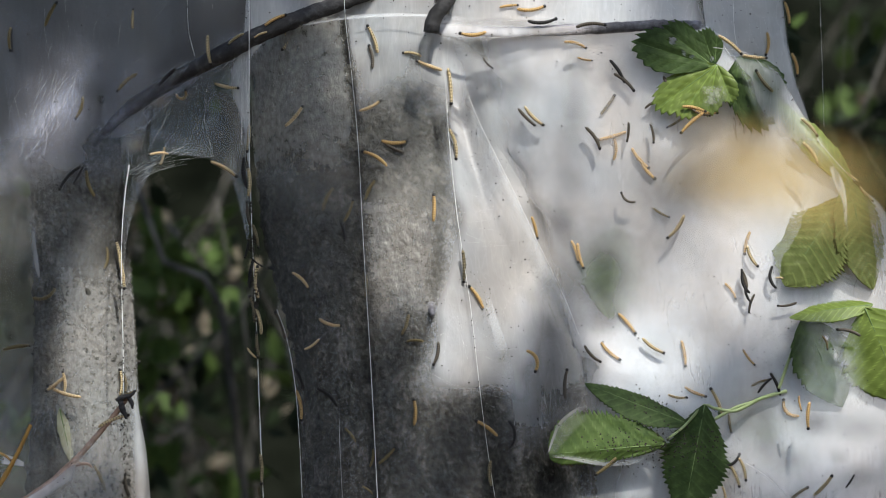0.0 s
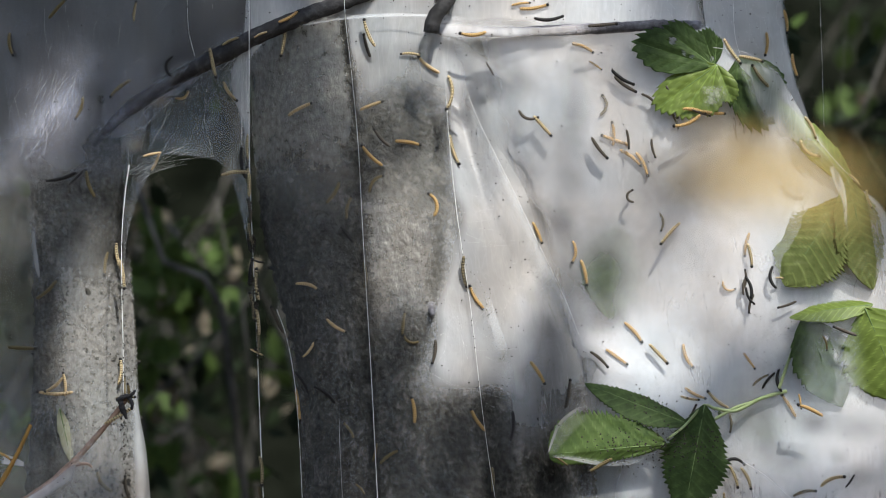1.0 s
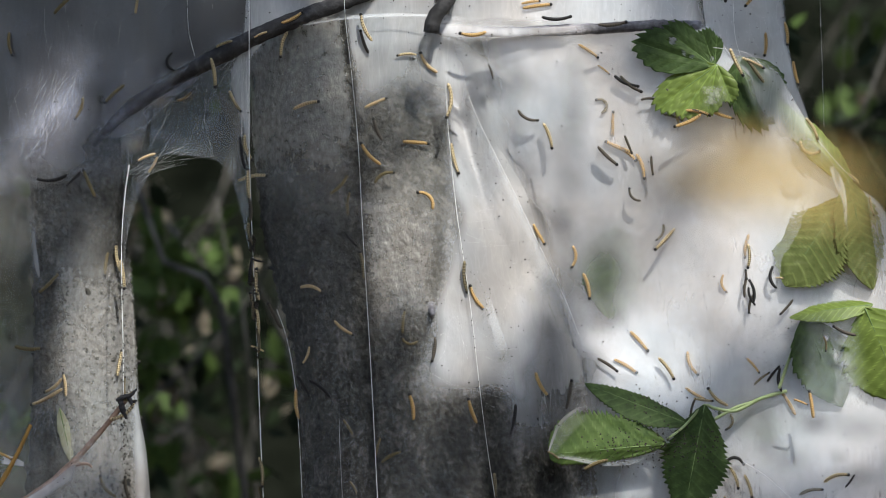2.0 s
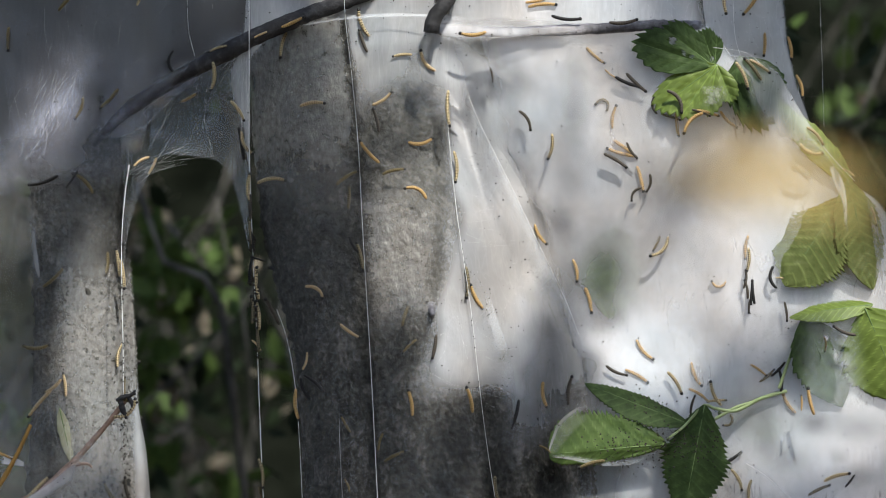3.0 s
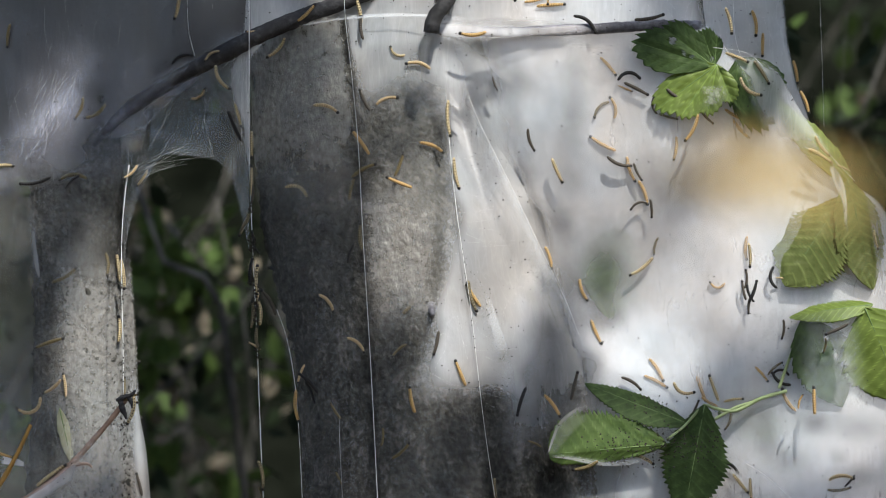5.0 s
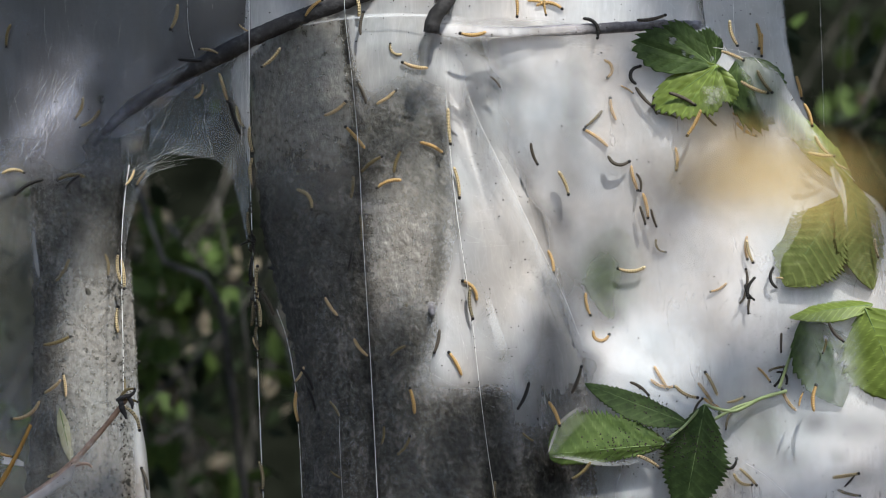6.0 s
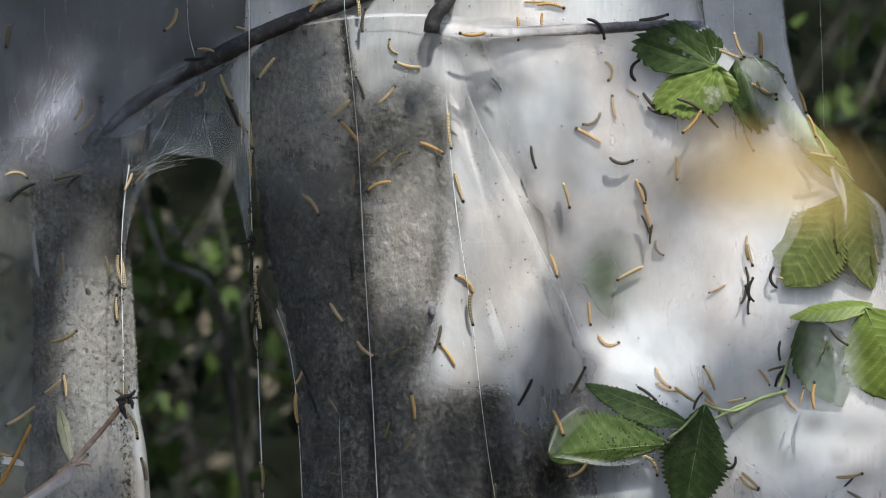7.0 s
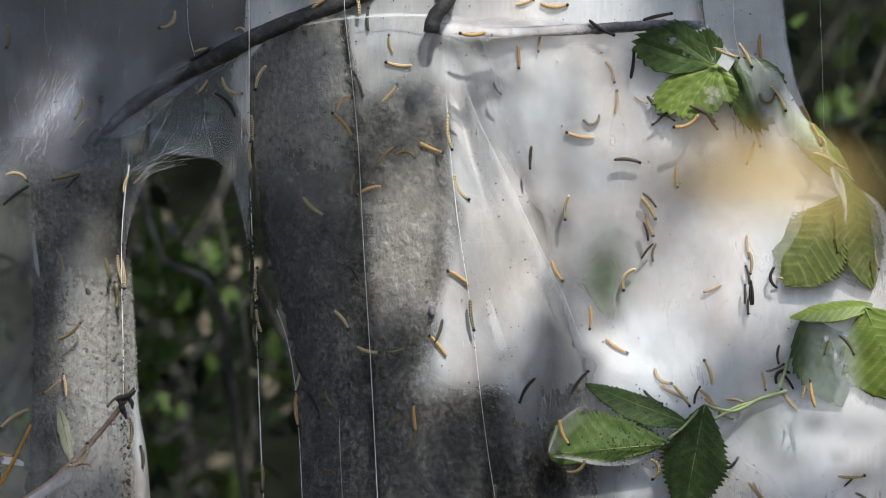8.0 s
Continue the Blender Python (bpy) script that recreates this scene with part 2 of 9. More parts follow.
# ---- ground and distance ----
def ground_sheet():
    bm = bmesh.new()
    n, size = 60, 300.0
    for j in range(n + 1):
        for i in range(n + 1):
            x, y = ((2 * k / n - 1) ** 3 * size for k in (i, j))
            bm.verts.new((x, y, 0.03 * noise.noise(Vector((x, y, 0)) * 1.3)))
    bm.verts.ensure_lookup_table()
    for j in range(n):
        for i in range(n):
            a = j * (n + 1) + i
            bm.faces.new([bm.verts[k] for k in (a, a + 1, a + n + 2, a + n + 1)])
    tagged(mesh_object("ground", bm, SOIL), "dark woodland soil with leaf litter", kind="structure")


# Backdrop ring; its unseen part behind the camera is added to block low sky.
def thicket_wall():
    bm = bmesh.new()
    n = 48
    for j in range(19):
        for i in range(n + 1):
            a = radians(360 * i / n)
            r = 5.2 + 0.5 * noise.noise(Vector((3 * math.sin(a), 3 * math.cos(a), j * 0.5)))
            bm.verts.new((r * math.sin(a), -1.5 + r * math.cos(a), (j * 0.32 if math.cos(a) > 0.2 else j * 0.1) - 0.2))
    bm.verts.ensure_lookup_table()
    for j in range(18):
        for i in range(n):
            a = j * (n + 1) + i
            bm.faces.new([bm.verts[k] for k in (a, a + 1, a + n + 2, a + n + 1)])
    tagged(mesh_object("backdrop", bm, THICKET), "backdrop wall all round the webs, woodland shade put into its colour", kind="structure")


def leaf_quad(bm, c, along, across, up):
    """A small pointed leaf of six faces, folded on its midrib."""
    a = [c - along, c - along * 0.3 + across + up, c + along * 0.35 + across * 0.8 + up, c + along,
         c + along * 0.35 - across * 0.8 + up, c - along * 0.3 - across + up, c - along * 0.3, c + along * 0.35]
    v = [bm.verts.new(p) for p in a]
    for q in ((0, 6, 1), (1, 6, 7, 2), (2, 7, 3), (3, 7, 4), (4, 7, 6, 5), (5, 6, 0)):
        bm.faces.new([v[k] for k in q])


def any_way(rng):
    while True:
        v = Vector([rng.uniform(-1, 1) for _ in range(3)])
        if 0.1 < v.length < 1:
            return v.normalized()


def undergrowth():
    """The shrubs behind: dark leaves with shade in their colour, lighter sprays as if sunlit, dry ones, and bare stems.
    """
    rng = random.Random(5)
    sunlit = ((-0.3219, 0.8, 1.21), (-0.2945, 0.85, 1.2006), (-0.3151, 0.9, 1.1811), (-0.3319, 0.8, 1.0914), (-0.2344, 0.75, 0.9577), (-0.2003, 1.1, 1.0597), (-0.3677, 1.2, 1.0103), (-0.3859, 1, 1.1464), (0.6021, 1.6, 1.4153), (0.6946, 1.8, 1.5411), (-0.4974, 0.9, 0.9923), (-0.3542, 0.9, 1.1616), (-0.3282, 1, 1.1193), (-0.3607, 0.9, 1.0444), (-0.3061, 1.1, 1.0597), (-0.3082, 0.8, 0.9635), (-0.3689, 1, 0.9362), (-0.2673, 1.1, 1.2078), (-0.2666, 1.2, 1.1421), (-0.2774, 1, 1.1668), (-0.2943, 1, 1.1295))
    dry = ((-0.3444, 0.8, 1.243), (-0.3008, 0.7, 1.0168), (-0.292, 0.8, 1.0147), (-0.2459, 0.7, 0.9917), (-0.2401, 1, 1.065), (-0.3542, 0.9, 1.1941), (-0.2583, 0.8, 0.9386), (-0.2226, 1.2, 1.0103), (0.579, 1.4, 1.4171), (-0.3757, 1, 1.2278), (-0.302, 0.8, 1.1507), (-0.2891, 0.9, 1.0965), (-0.3332, 0.8, 1.0384), (-0.2956, 0.9, 0.9533), (-0.3238, 0.8, 1.263), (-0.3942, 1.1, 1.2818), (-0.3948, 1.2, 1.241), (-0.379, 1.3, 1.2691), (-0.2977, 1, 1.2142), (-0.2536, 1, 1.1803), (-0.2814, 1.1, 1.1161))
    for name, mat, count, homes, each, size, label in (("shrub_foliage", LEAF_DARK, 5200, (), 0, 0.03, "shrub leaves behind, their shade put into the dark green"),
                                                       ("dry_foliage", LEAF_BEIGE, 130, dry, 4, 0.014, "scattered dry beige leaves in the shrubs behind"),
                                                       ("lighter_foliage", LEAF_FRESH, 110, sunlit, 6, 0.026, "scattered shrub leaves behind, sunlight put into their lighter green")):
        bm = bmesh.new()
        spots = [Vector(h) + Vector([rng.gauss(0, 0.016) for _ in range(3)]) for h in homes for _ in range(each)]
        for k in range(count + len(spots)):
            y = rng.uniform(0.5, 2.4)
            c = spots[k - count] if k >= count else Vector((rng.uniform(-1, 1) * (0.35 + 0.24 * (1.5 + y)), y, rng.uniform(0.55, 1.9)))
            if noise.noise(c * 3.3) < (0.02 if c.x < 0.2 else -0.1) and mat == LEAF_DARK:
                continue
            al = any_way(rng)
            ac = al.cross(any_way(rng)).normalized()
            q = rng.uniform(0.012, 0.026) if k < count else size * rng.uniform(0.7, 1.2)
            leaf_quad(bm, c, al * q, ac * q * 0.5, al.cross(ac) * q * 0.12)
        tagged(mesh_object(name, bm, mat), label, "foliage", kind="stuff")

    def stem(points, r):
        bm = bmesh.new()
        tube(bm, points, [r * 1.5, r, r * 0.5], 7, 16, 0.15)
        tagged(mesh_object("shrub_stem", bm, STEM_GREY), "thin grey-brown shrub stem in the shade", "shrub stem", "stems of the shrubs behind")

    for k in range(34):
        y = rng.uniform(1.4, 2.5)
        x = rng.uniform(-1, 1) * (0.3 + 0.22 * (1.5 + y))
        lean, bend = rng.uniform(-0.8, 0.8), rng.uniform(-0.3, 0.3)
        stem([(x, y, -0.03), (x + lean * 0.4 + bend, y, 0.7), (x + lean * 0.8, y + 0.05, 1.4), (x + lean * 1.3 + bend, y, 2.2)], rng.uniform(0.0015, 0.005))
    stem([(-0.1, 0.7, -0.03)] + [(-0.2292, 0.7, 1.1051), (-0.259, 0.7, 1.1409), (-0.2888, 0.7, 1.1767), (-0.3115, 0.7, 1.2245), (-0.3246, 0.7, 1.2722)], 0.006)
    stem([(0.1, 0.9, -0.03)] + [(-0.1719, 0.9, 1.0704), (-0.224, 0.9, 1.1225), (-0.276, 0.9, 1.1811), (-0.3151, 0.9, 1.2267)], 0.005)
    stem([(-0.3, 0.8, -0.03)] + [(-0.3332, 0.8, 0.9261), (-0.302, 0.8, 1.0384), (-0.2271, 0.8, 1.1258), (-0.1772, 0.8, 1.2069)], 0.003)
    stem([(-0.15, 0.8, -0.03)] + [(-0.2146, 0.8, 1.0758), (-0.2396, 0.8, 1.1382), (-0.2321, 0.8, 1.2006), (-0.2496, 0.8, 1.2568)], 0.0028)
    stem([(-0.2, 1.0, -0.03)] + [(-0.3079, 1, 1.0244), (-0.2943, 1, 1.1193), (-0.3011, 1, 1.2075)], 0.003)
    stem([(0.4, 0.9, -0.03)] + [(0.4336, 0.9, 1.2267), (0.4531, 0.9, 1.3048), (0.4857, 0.9, 1.3634), (0.5182, 0.9, 1.448)], 0.004)
    stem([(0.5, 0.6, -0.03)] + [(0.4648, 0.6, 1.1664), (0.4477, 0.6, 1.2632), (0.4136, 0.6, 1.3088), (0.3965, 0.6, 1.3658), (0.4079, 0.6, 1.4398)], 0.0011)
    stem([(0.45, 0.7, -0.03)] + [(0.4273, 0.7, 1.2125), (0.4541, 0.7, 1.308), (0.4631, 0.7, 1.3677), (0.4452, 0.7, 1.4393)], 0.0011)
    stem([(0.35, 0.8, -0.03)] + [(0.3843, 0.8, 1.2693), (0.428, 0.8, 1.3192), (0.4904, 0.8, 1.341), (0.5341, 0.8, 1.3816)], 0.0011)


# ---- unseen tree crown added to shade the webs; its gaps let sun flecks through ----
FLECKS = [(-0.0338, 0.02, 1.2066) + (0.028, 0.046), (0.0115, 0.015, 1.1151) + (0.034, 0.027), (0.0451, 0.04, 1.2263) + (0.065, 0.056), (0.177, 0.03, 1.166) + (0.064, 0.056), (0.19, 0.03, 1.2) + (0.02, 0.015),
          (0.295, 0.02, 1.055) + (0.036, 0.013), (0.3, 0.02, 1.09) + (0.02, 0.015), (-0.246, 0.055, 1.104) + (0.036, 0.073), (-0.3191, 0.02, 1.254) + (0.016, 0.016), (-0.2882, 0.02, 1.2932) + (0.010, 0.012), (-0.2302, 0.06, 1.07) + (0.016, 0.045), (0.24, 0.02, 1.078) + (0.03, 0.02),
          (0.1835, 0, 1.3164) + (0.024, 0.018), (0.3055, -0.02, 1.1402) + (0.02, 0.028), (0.0485, 0.04, 1.309) + (0.045, 0.055),
          (0.0488, 0.05, 1.3833) + (0.09, 0.02), (-0.0382, 0, 1.351) + (0.03, 0.02),
          (-0.275, 0.02, 1.315) + (0.01, 0.012), (-0.305, 0.02, 1.272) + (0.012, 0.014), (-0.0385, 0.01, 1.3798) + (0.045, 0.012), (0.276, -0.014, 1.2085) + (0.022, 0.024), (0.2506, 0, 1.2818) + (0.017, 0.016), (0.12, 0.03, 1.38) + (0.035, 0.015), (0.1, 0.03, 1.236) + (0.044, 0.034), (0.03, 0.03, 1.362) + (0.05, 0.03), 
          (0.048, -1.2, 1.21) + (0.03, 0.03), (0.114, 0.0, 1.056) + (0.035, 0.018), (-0.3181, 0.85, 1.2006) + (0.045, 0.045), (-0.27, 0.9, 1.1) + (0.04, 0.03), (-0.33, 0.9, 1.03) + (0.04, 0.03), (-0.25, 1.0, 1.27) + (0.03, 0.03), (-0.2344, 0.75, 0.9577) + (0.03, 0.025)]

# extra unseen leaf clumps, added to shade chosen spots of the webs
SHADE_CLUMPS = [(-0.03, 0.01, 1.288) + (0.009, 0.006), (0.035, 0.03, 1.045) + (0.05, 0.02), (0.078, 0.03, 1.1) + (0.03, 0.036), (0.19, 0.02, 1.242) + (0.03, 0.012), (-0.0754, 0.01, 1.0693) + (0.05, 0.03), (-0.1013, 0.03, 1.1963) + (0.04, 0.06),
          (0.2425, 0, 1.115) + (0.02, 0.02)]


def crown():
    rng = random.Random(11)
    u = TO_SUN.cross(Vector((0, 0, 1))).normalized()
    v = u.cross(TO_SUN).normalized()
    home = Vector((0, 0, 1.2))
    gaps = []
    for x, y, z, rx, rz in FLECKS:
        d = Vector((x, y, z)) - home
        gaps.append((d.dot(u), d.dot(v), rx * 0.92, rz * 0.66))
    bm = bmesh.new()
    made = 0
    while made < 12500:
        a, b = rng.uniform(-2.5, 1.6), rng.uniform(-0.9, 2.2)
        if ((a + 0.5) / 1.75) ** 2 + ((b - 0.65) / 1.3) ** 2 > 1 + 0.35 * noise.noise(Vector((a * 1.6, b * 1.6, 4.0))):
            made += 1
            continue
        near = abs(a) < 0.5 and abs(b) < 0.4
        s = rng.uniform(0.012, 0.024) if near else rng.uniform(0.03, 0.05)
        made += 1
        if b > 0.62 and rng.random() < 0.84:
            continue
        if any(((a - g[0]) / (g[2] + s * 0.8)) ** 2 + ((b - g[1]) / (g[3] + s * 0.8)) ** 2 < 1 for g in gaps):
            continue
        c = home + u * a + v * b + TO_SUN * (rng.uniform(2.0, 2.4) + (0 if near else rng.uniform(-0.1, 0.9)))
        al = (u * rng.uniform(-1, 1) + v * rng.uniform(-1, 1) + TO_SUN * rng.uniform(-0.4, 0.4)).normalized()
        ac = al.cross((TO_SUN + any_way(rng) * 0.5).normalized()).normalized()
        leaf_quad(bm, c, al * s, ac * s * 0.55, al.cross(ac) * s * 0.1)
    for _ in range(3900):
        a, b = rng.uniform(-0.55, 0.55), rng.uniform(-0.42, 0.42)
        s = rng.uniform(0.014, 0.024)
        if any(((a - g[0]) / (g[2] + s * 0.8)) ** 2 + ((b - g[1]) / (g[3] + s * 0.8)) ** 2 < 1 for g in gaps):
            continue
        c = home + u * a + v * b + TO_SUN * rng.uniform(2.0, 2.3)
        al = (u * rng.uniform(-1, 1) + v * rng.uniform(-1, 1)).normalized()
        ac = al.cross(TO_SUN).normalized()
        leaf_quad(bm, c, al * s, ac * s * 0.6, TO_SUN * s * 0.1)
    for x, y, z, rx, rz in SHADE_CLUMPS:
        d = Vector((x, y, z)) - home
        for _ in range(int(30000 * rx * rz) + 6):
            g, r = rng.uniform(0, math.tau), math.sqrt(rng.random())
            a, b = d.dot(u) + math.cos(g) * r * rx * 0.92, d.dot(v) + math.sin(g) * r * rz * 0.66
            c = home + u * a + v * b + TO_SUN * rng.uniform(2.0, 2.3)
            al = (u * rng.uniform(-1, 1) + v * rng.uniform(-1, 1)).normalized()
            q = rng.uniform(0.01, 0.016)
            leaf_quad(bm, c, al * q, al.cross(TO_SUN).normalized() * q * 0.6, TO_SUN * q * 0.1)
    grow(WIDE_TREE, tagged(mesh_object("crown", bm, LEAF_GREEN), "leafy green crown added out of view to shade the webs", kind="stuff"))


# ---- trunks ----
MAIN_AXIS = [(0.5668, 0.0634, 0.135), (1.0086, 0.0056, 0.112), (1.1136, -0.0026, 0.110), (1.2178, -0.0352, 0.104), (1.3263, -0.0642, 0.082), (1.4782, -0.0799, 0.078), (3.2, -0.0972, 0.06)]
LEFT_AXIS = [(0.0, -0.2619, 0.06), (1.0134, -0.27, 0.0430), (1.1327, -0.2704, 0.0365), (1.2385, -0.2759, 0.034), (1.3443, -0.281, 0.033), (3.2, -0.3064, 0.02)]
AXIS_Y = {"main": 0.115, "left": 0.075}


def axis_at(axis, z):
    axis = sorted(axis)
    z = min(max(z, axis[0][0]), axis[-1][0])
    for a, b in zip(axis, axis[1:]):
        if z <= b[0]:
            f = (z - a[0]) / (b[0] - a[0])
            return a[1] + (b[1] - a[1]) * f, a[2] + (b[2] - a[2]) * f
    return axis[-1][1:]


def front_of(axis, y0, x, z):
    """Where the front of a trunk lies at x and z; None beside it."""
    c, r = axis_at(axis, z)
    d = r * r - (x - c) ** 2
    return y0 - math.sqrt(d) if d > 0 else None


def hug(gap):
    """Keeps a sheet before the trunks by a gap."""
    def drape(p):
        for axis, y0 in ((MAIN_AXIS, AXIS_Y["main"]), (LEFT_AXIS, AXIS_Y["left"])):
            y = front_of(axis, y0, p.x, p.z)
            if y is not None:
                d = p.y - (y - gap)
                p = Vector((p.x, 0.5 * (p.y + y - gap - math.sqrt(d * d + 0.000036)), p.z))
        return p
    return drape


def trunk(tree, axis, y0, label, sides=320, n=620):
    bm = bmesh.new()
    top, bottom = max(a[0] for a in axis), 0.0
    rings = []
    for j in range(n + 1):
        f = j / n
        z = bottom - 0.05 + (0.98 * (f / 0.15) if f < 0.15 else 0.98 + 0.46 * ((f - 0.15) / 0.7) if f < 0.85 else 1.44 + (top - 1.44) * ((f - 0.85) / 0.15))
        c, r = axis_at(axis, z)
        ring = []
        for s in range(sides):
            k = 2 * s / sides - 1
            a = math.pi * (0.45 * k + 0.55 * k ** 3 - 0.5)
            w = Vector((math.cos(a), math.sin(a), 0))
            q = Vector((c + w.x * r, y0 + w.y * r, z))
            b = 0.0018 * noise.noise(q * 55) + 0.0013 * noise.noise(q * 150) + 0.0008 * noise.noise(q * 310) + 0.0075 * max(0, noise.noise(q * 230 + Vector((0, 7, 0))) - 0.28) + 0.0022 * max(0, noise.noise(q * 75 + Vector((4, 0, 0))) - 0.38) * 3
            ring.append(bm.verts.new(q + w * b))
        rings.append(ring)
    for a, b in zip(rings, rings[1:]):
        for s in range(sides):
            bm.faces.new((a[s], a[(s + 1) % sides], b[(s + 1) % sides], b[s]))
    bm.faces.new(rings[-1])
    return grow(tree, tagged(mesh_object("trunk", bm, BARK), label))


def branch(name, points, radii, material, label, category="branch", sides=14, n=60, rough=0.25, knots=0.5, tree=None):
    bm = bmesh.new()
    tube(bm, points, radii, sides, n, rough, knots)
    if tree:
        return grow(tree, tagged(mesh_object(name, bm, material), label))
    return tagged(mesh_object(name, bm, material), label, category)


def planted(axis, y0, label):
    """A tree, standing on its base."""
    tree = tagged(new("tree"), label, "tree", "web-covered trees")
    tree.location = (axis[0][1], y0, 0)
    return tree


def grow(tree, ob):
    """Makes a piece built in place a part of a tree."""
    ob.parent = tree
    ob.location = -tree.location
    return ob


def limbs():
    """The limbs of the trunks that carry the crown."""
    for k, (pts, r) in enumerate(((((-0.09, 0.11, 2.3), (0.1, -0.1, 2.6), (0.35, -0.6, 2.9), (0.6, -1.2, 3.1)), 0.03),
                                  (((-0.09, 0.11, 2.4), (-0.2, -0.1, 2.7), (-0.1, -0.5, 2.9), (0.1, -1.0, 3.0)), 0.026),
                                  (((-0.1, 0.11, 2.8), (0.3, 0.1, 3.0), (0.8, -0.2, 3.2), (1.2, -0.5, 3.3)), 0.024),
                                  (((-0.29, 0.08, 2.2), (-0.4, 0.0, 2.6), (-0.4, -0.4, 2.8), (-0.3, -0.9, 2.9)), 0.02),
                                  (((-0.1, 0.11, 2.9), (0.0, -0.2, 3.2), (0.3, -0.7, 3.5), (0.5, -1.2, 3.6)), 0.022))):
        bm = bmesh.new()
        tube(bm, pts, [r, r * 0.7, r * 0.4, r * 0.12], 10, 40, 0.15, 0.2)
        grow(SLIM_TREE if k == 3 else WIDE_TREE, tagged(mesh_object("limb", bm, TWIG_BARK), "dark grey limb carrying the leafy crown"))


def litter():
    rng = random.Random(21)
    for name, mat, n, label in (("leaf_litter", LEAF_BROWN, 2600, "dry brown leaves strewn on the soil"), ("ground_herbs", LEAF_DARK, 3600, "low dark green herbs on the woodland floor")):
        bm = bmesh.new()
        for _ in range(n):
            r, a = 4.6 * math.sqrt(rng.random()), rng.uniform(0, math.tau)
            low = mat == LEAF_BROWN
            c = Vector((r * math.cos(a), r * math.sin(a) - 0.6, 0.02 if low else rng.uniform(0.02, 0.16)))
            al = Vector((rng.uniform(-1, 1), rng.uniform(-1, 1), rng.uniform(-0.2, 0.2) if low else rng.uniform(0.1, 0.9))).normalized()
            ac = al.cross(Vector((rng.uniform(-0.3, 0.3), rng.uniform(-0.3, 0.3), 1))).normalized()
            q = rng.uniform(0.02, 0.05)
            leaf_quad(bm, c, al * q, ac * q * 0.45, Vector((0, 0, q * 0.12)))
        tagged(mesh_object(name, bm, mat), label, "foliage", kind="stuff")


WIDE_TREE = planted(MAIN_AXIS, AXIS_Y["main"], "thick grey mottled tree wrapped in caterpillar silk")
SLIM_TREE = planted(LEFT_AXIS, AXIS_Y["left"], "slim grey tree with a sunlit trunk under silk")
ground_sheet()
litter()
limbs()
thicket_wall()
undergrowth()
crown()
trunk(WIDE_TREE, MAIN_AXIS, AXIS_Y["main"], "thick grey mottled tree trunk wrapped in caterpillar silk")
trunk(SLIM_TREE, LEFT_AXIS, AXIS_Y["left"], "slim grey tree trunk with a sunlit patch under silk", 240, 620)
branch("bough", [(-0.27, 0.07, 1.2707), (-0.2493, 0.034, 1.2853), (-0.2357, 0.027, 1.2982), (-0.2165, 0.023, 1.3111), (-0.1993, 0.018, 1.3215), (-0.1569, 0.006, 1.3422), (-0.1237, 0, 1.3579), (-0.0911, 0, 1.3705), (-0.0588, 0.005, 1.3833), (-0.0271, 0.06, 1.4035), (0.0072, 0.16, 1.4391)], [0.0012, 0.0054, 0.0062, 0.0056, 0.0050, 0.0048], TWIG_BARK, "dark grey bare bough leaning across the silk", sides=20, n=160, rough=0.12, knots=0.3, tree=WIDE_TREE)
branch("branch_stub", [(-0.0081, -0.01, 1.3548), (-0.0065, -0.01, 1.3641), (0.0004, -0.01, 1.375), (0.0086, 0.01, 1.3909), (0.0068, 0.07, 1.4176), (0.0027, 0.15, 1.4511)], [0.0058, 0.0050, 0.0048], TWIG_BARK, "broken dark branch stub above the web", n=30, tree=WIDE_TREE)
branch("twig", [(-0.0158, 0.006, 1.3578), (0.0065, 0.007, 1.3578), (0.0389, 0.006, 1.3569), (0.0714, 0.003, 1.3573), (0.1038, 0.003, 1.3586), (0.1322, 0.003, 1.3602), (0.1606, 0.003, 1.3618), (0.1861, 0.003, 1.3614)], [0.0030, 0.0034, 0.0038, 0.0040, 0.0028], PALE_BARK, "grey twig half wrapped in white silk", tree=WIDE_TREE)

branch("knot", [(-0.010, 0.03, 1.161), (-0.009, 0.006, 1.158), (-0.0078, -0.004, 1.1545), (-0.0075, -0.007, 1.1525)], [0.007, 0.005, 0.0036, 0.0015], PALE_BARK, "small silk-covered knot on the trunk", n=24, tree=WIDE_TREE)

# ---- webs ----
WEBS = []


def keep(ob):
    WEBS.append(ob)
    return ob


keep(web("silk_web", [[(-0.0749, 0, 1.3672), (-0.0618, 0, 1.2696), (-0.0553, 0, 1.1516), (-0.0472, 0, 1.0206), (-0.0382, 0, 0.9725)], [(-0.1033, 0, 1.3713), (-0.0993, 0, 1.2574), (-0.0911, 0, 1.1353), (-0.0749, 0, 1.0132), (-0.0708, 0, 0.9725)], [(-0.1459, 0.05, 1.3938), (-0.1421, 0.05, 1.3013), (-0.1278, 0.05, 1.1668), (-0.1026, 0.05, 1.0406), (-0.1005, 0.05, 0.965)]], SILK_THIN, "thin grey silk veil stretched over the trunk", drape=hug(0.006)))
keep(web("silk_web", [[(-0.0728, -0.01, 1.3693), (-0.0614, -0.01, 1.2691), (-0.055, -0.01, 1.1519), (-0.0469, -0.01, 1.0218), (-0.038, -0.01, 0.9741)], [(-0.0353, 0.05, 1.3728), (-0.0269, 0.05, 1.2593), (-0.0185, 0.05, 1.1331), (-0.0101, 0.05, 1.007), (-0.0059, 0.05, 0.965)], [(0.0004, 0.07, 1.3708), (0.0068, 0.07, 1.26), (0.0217, 0.07, 1.1493), (0.0366, 0.07, 1.0122), (0.0409, 0.07, 0.9619)]], SILK_THIN, "thin silk veil over the sunlit bark", drape=hug(0.006)))
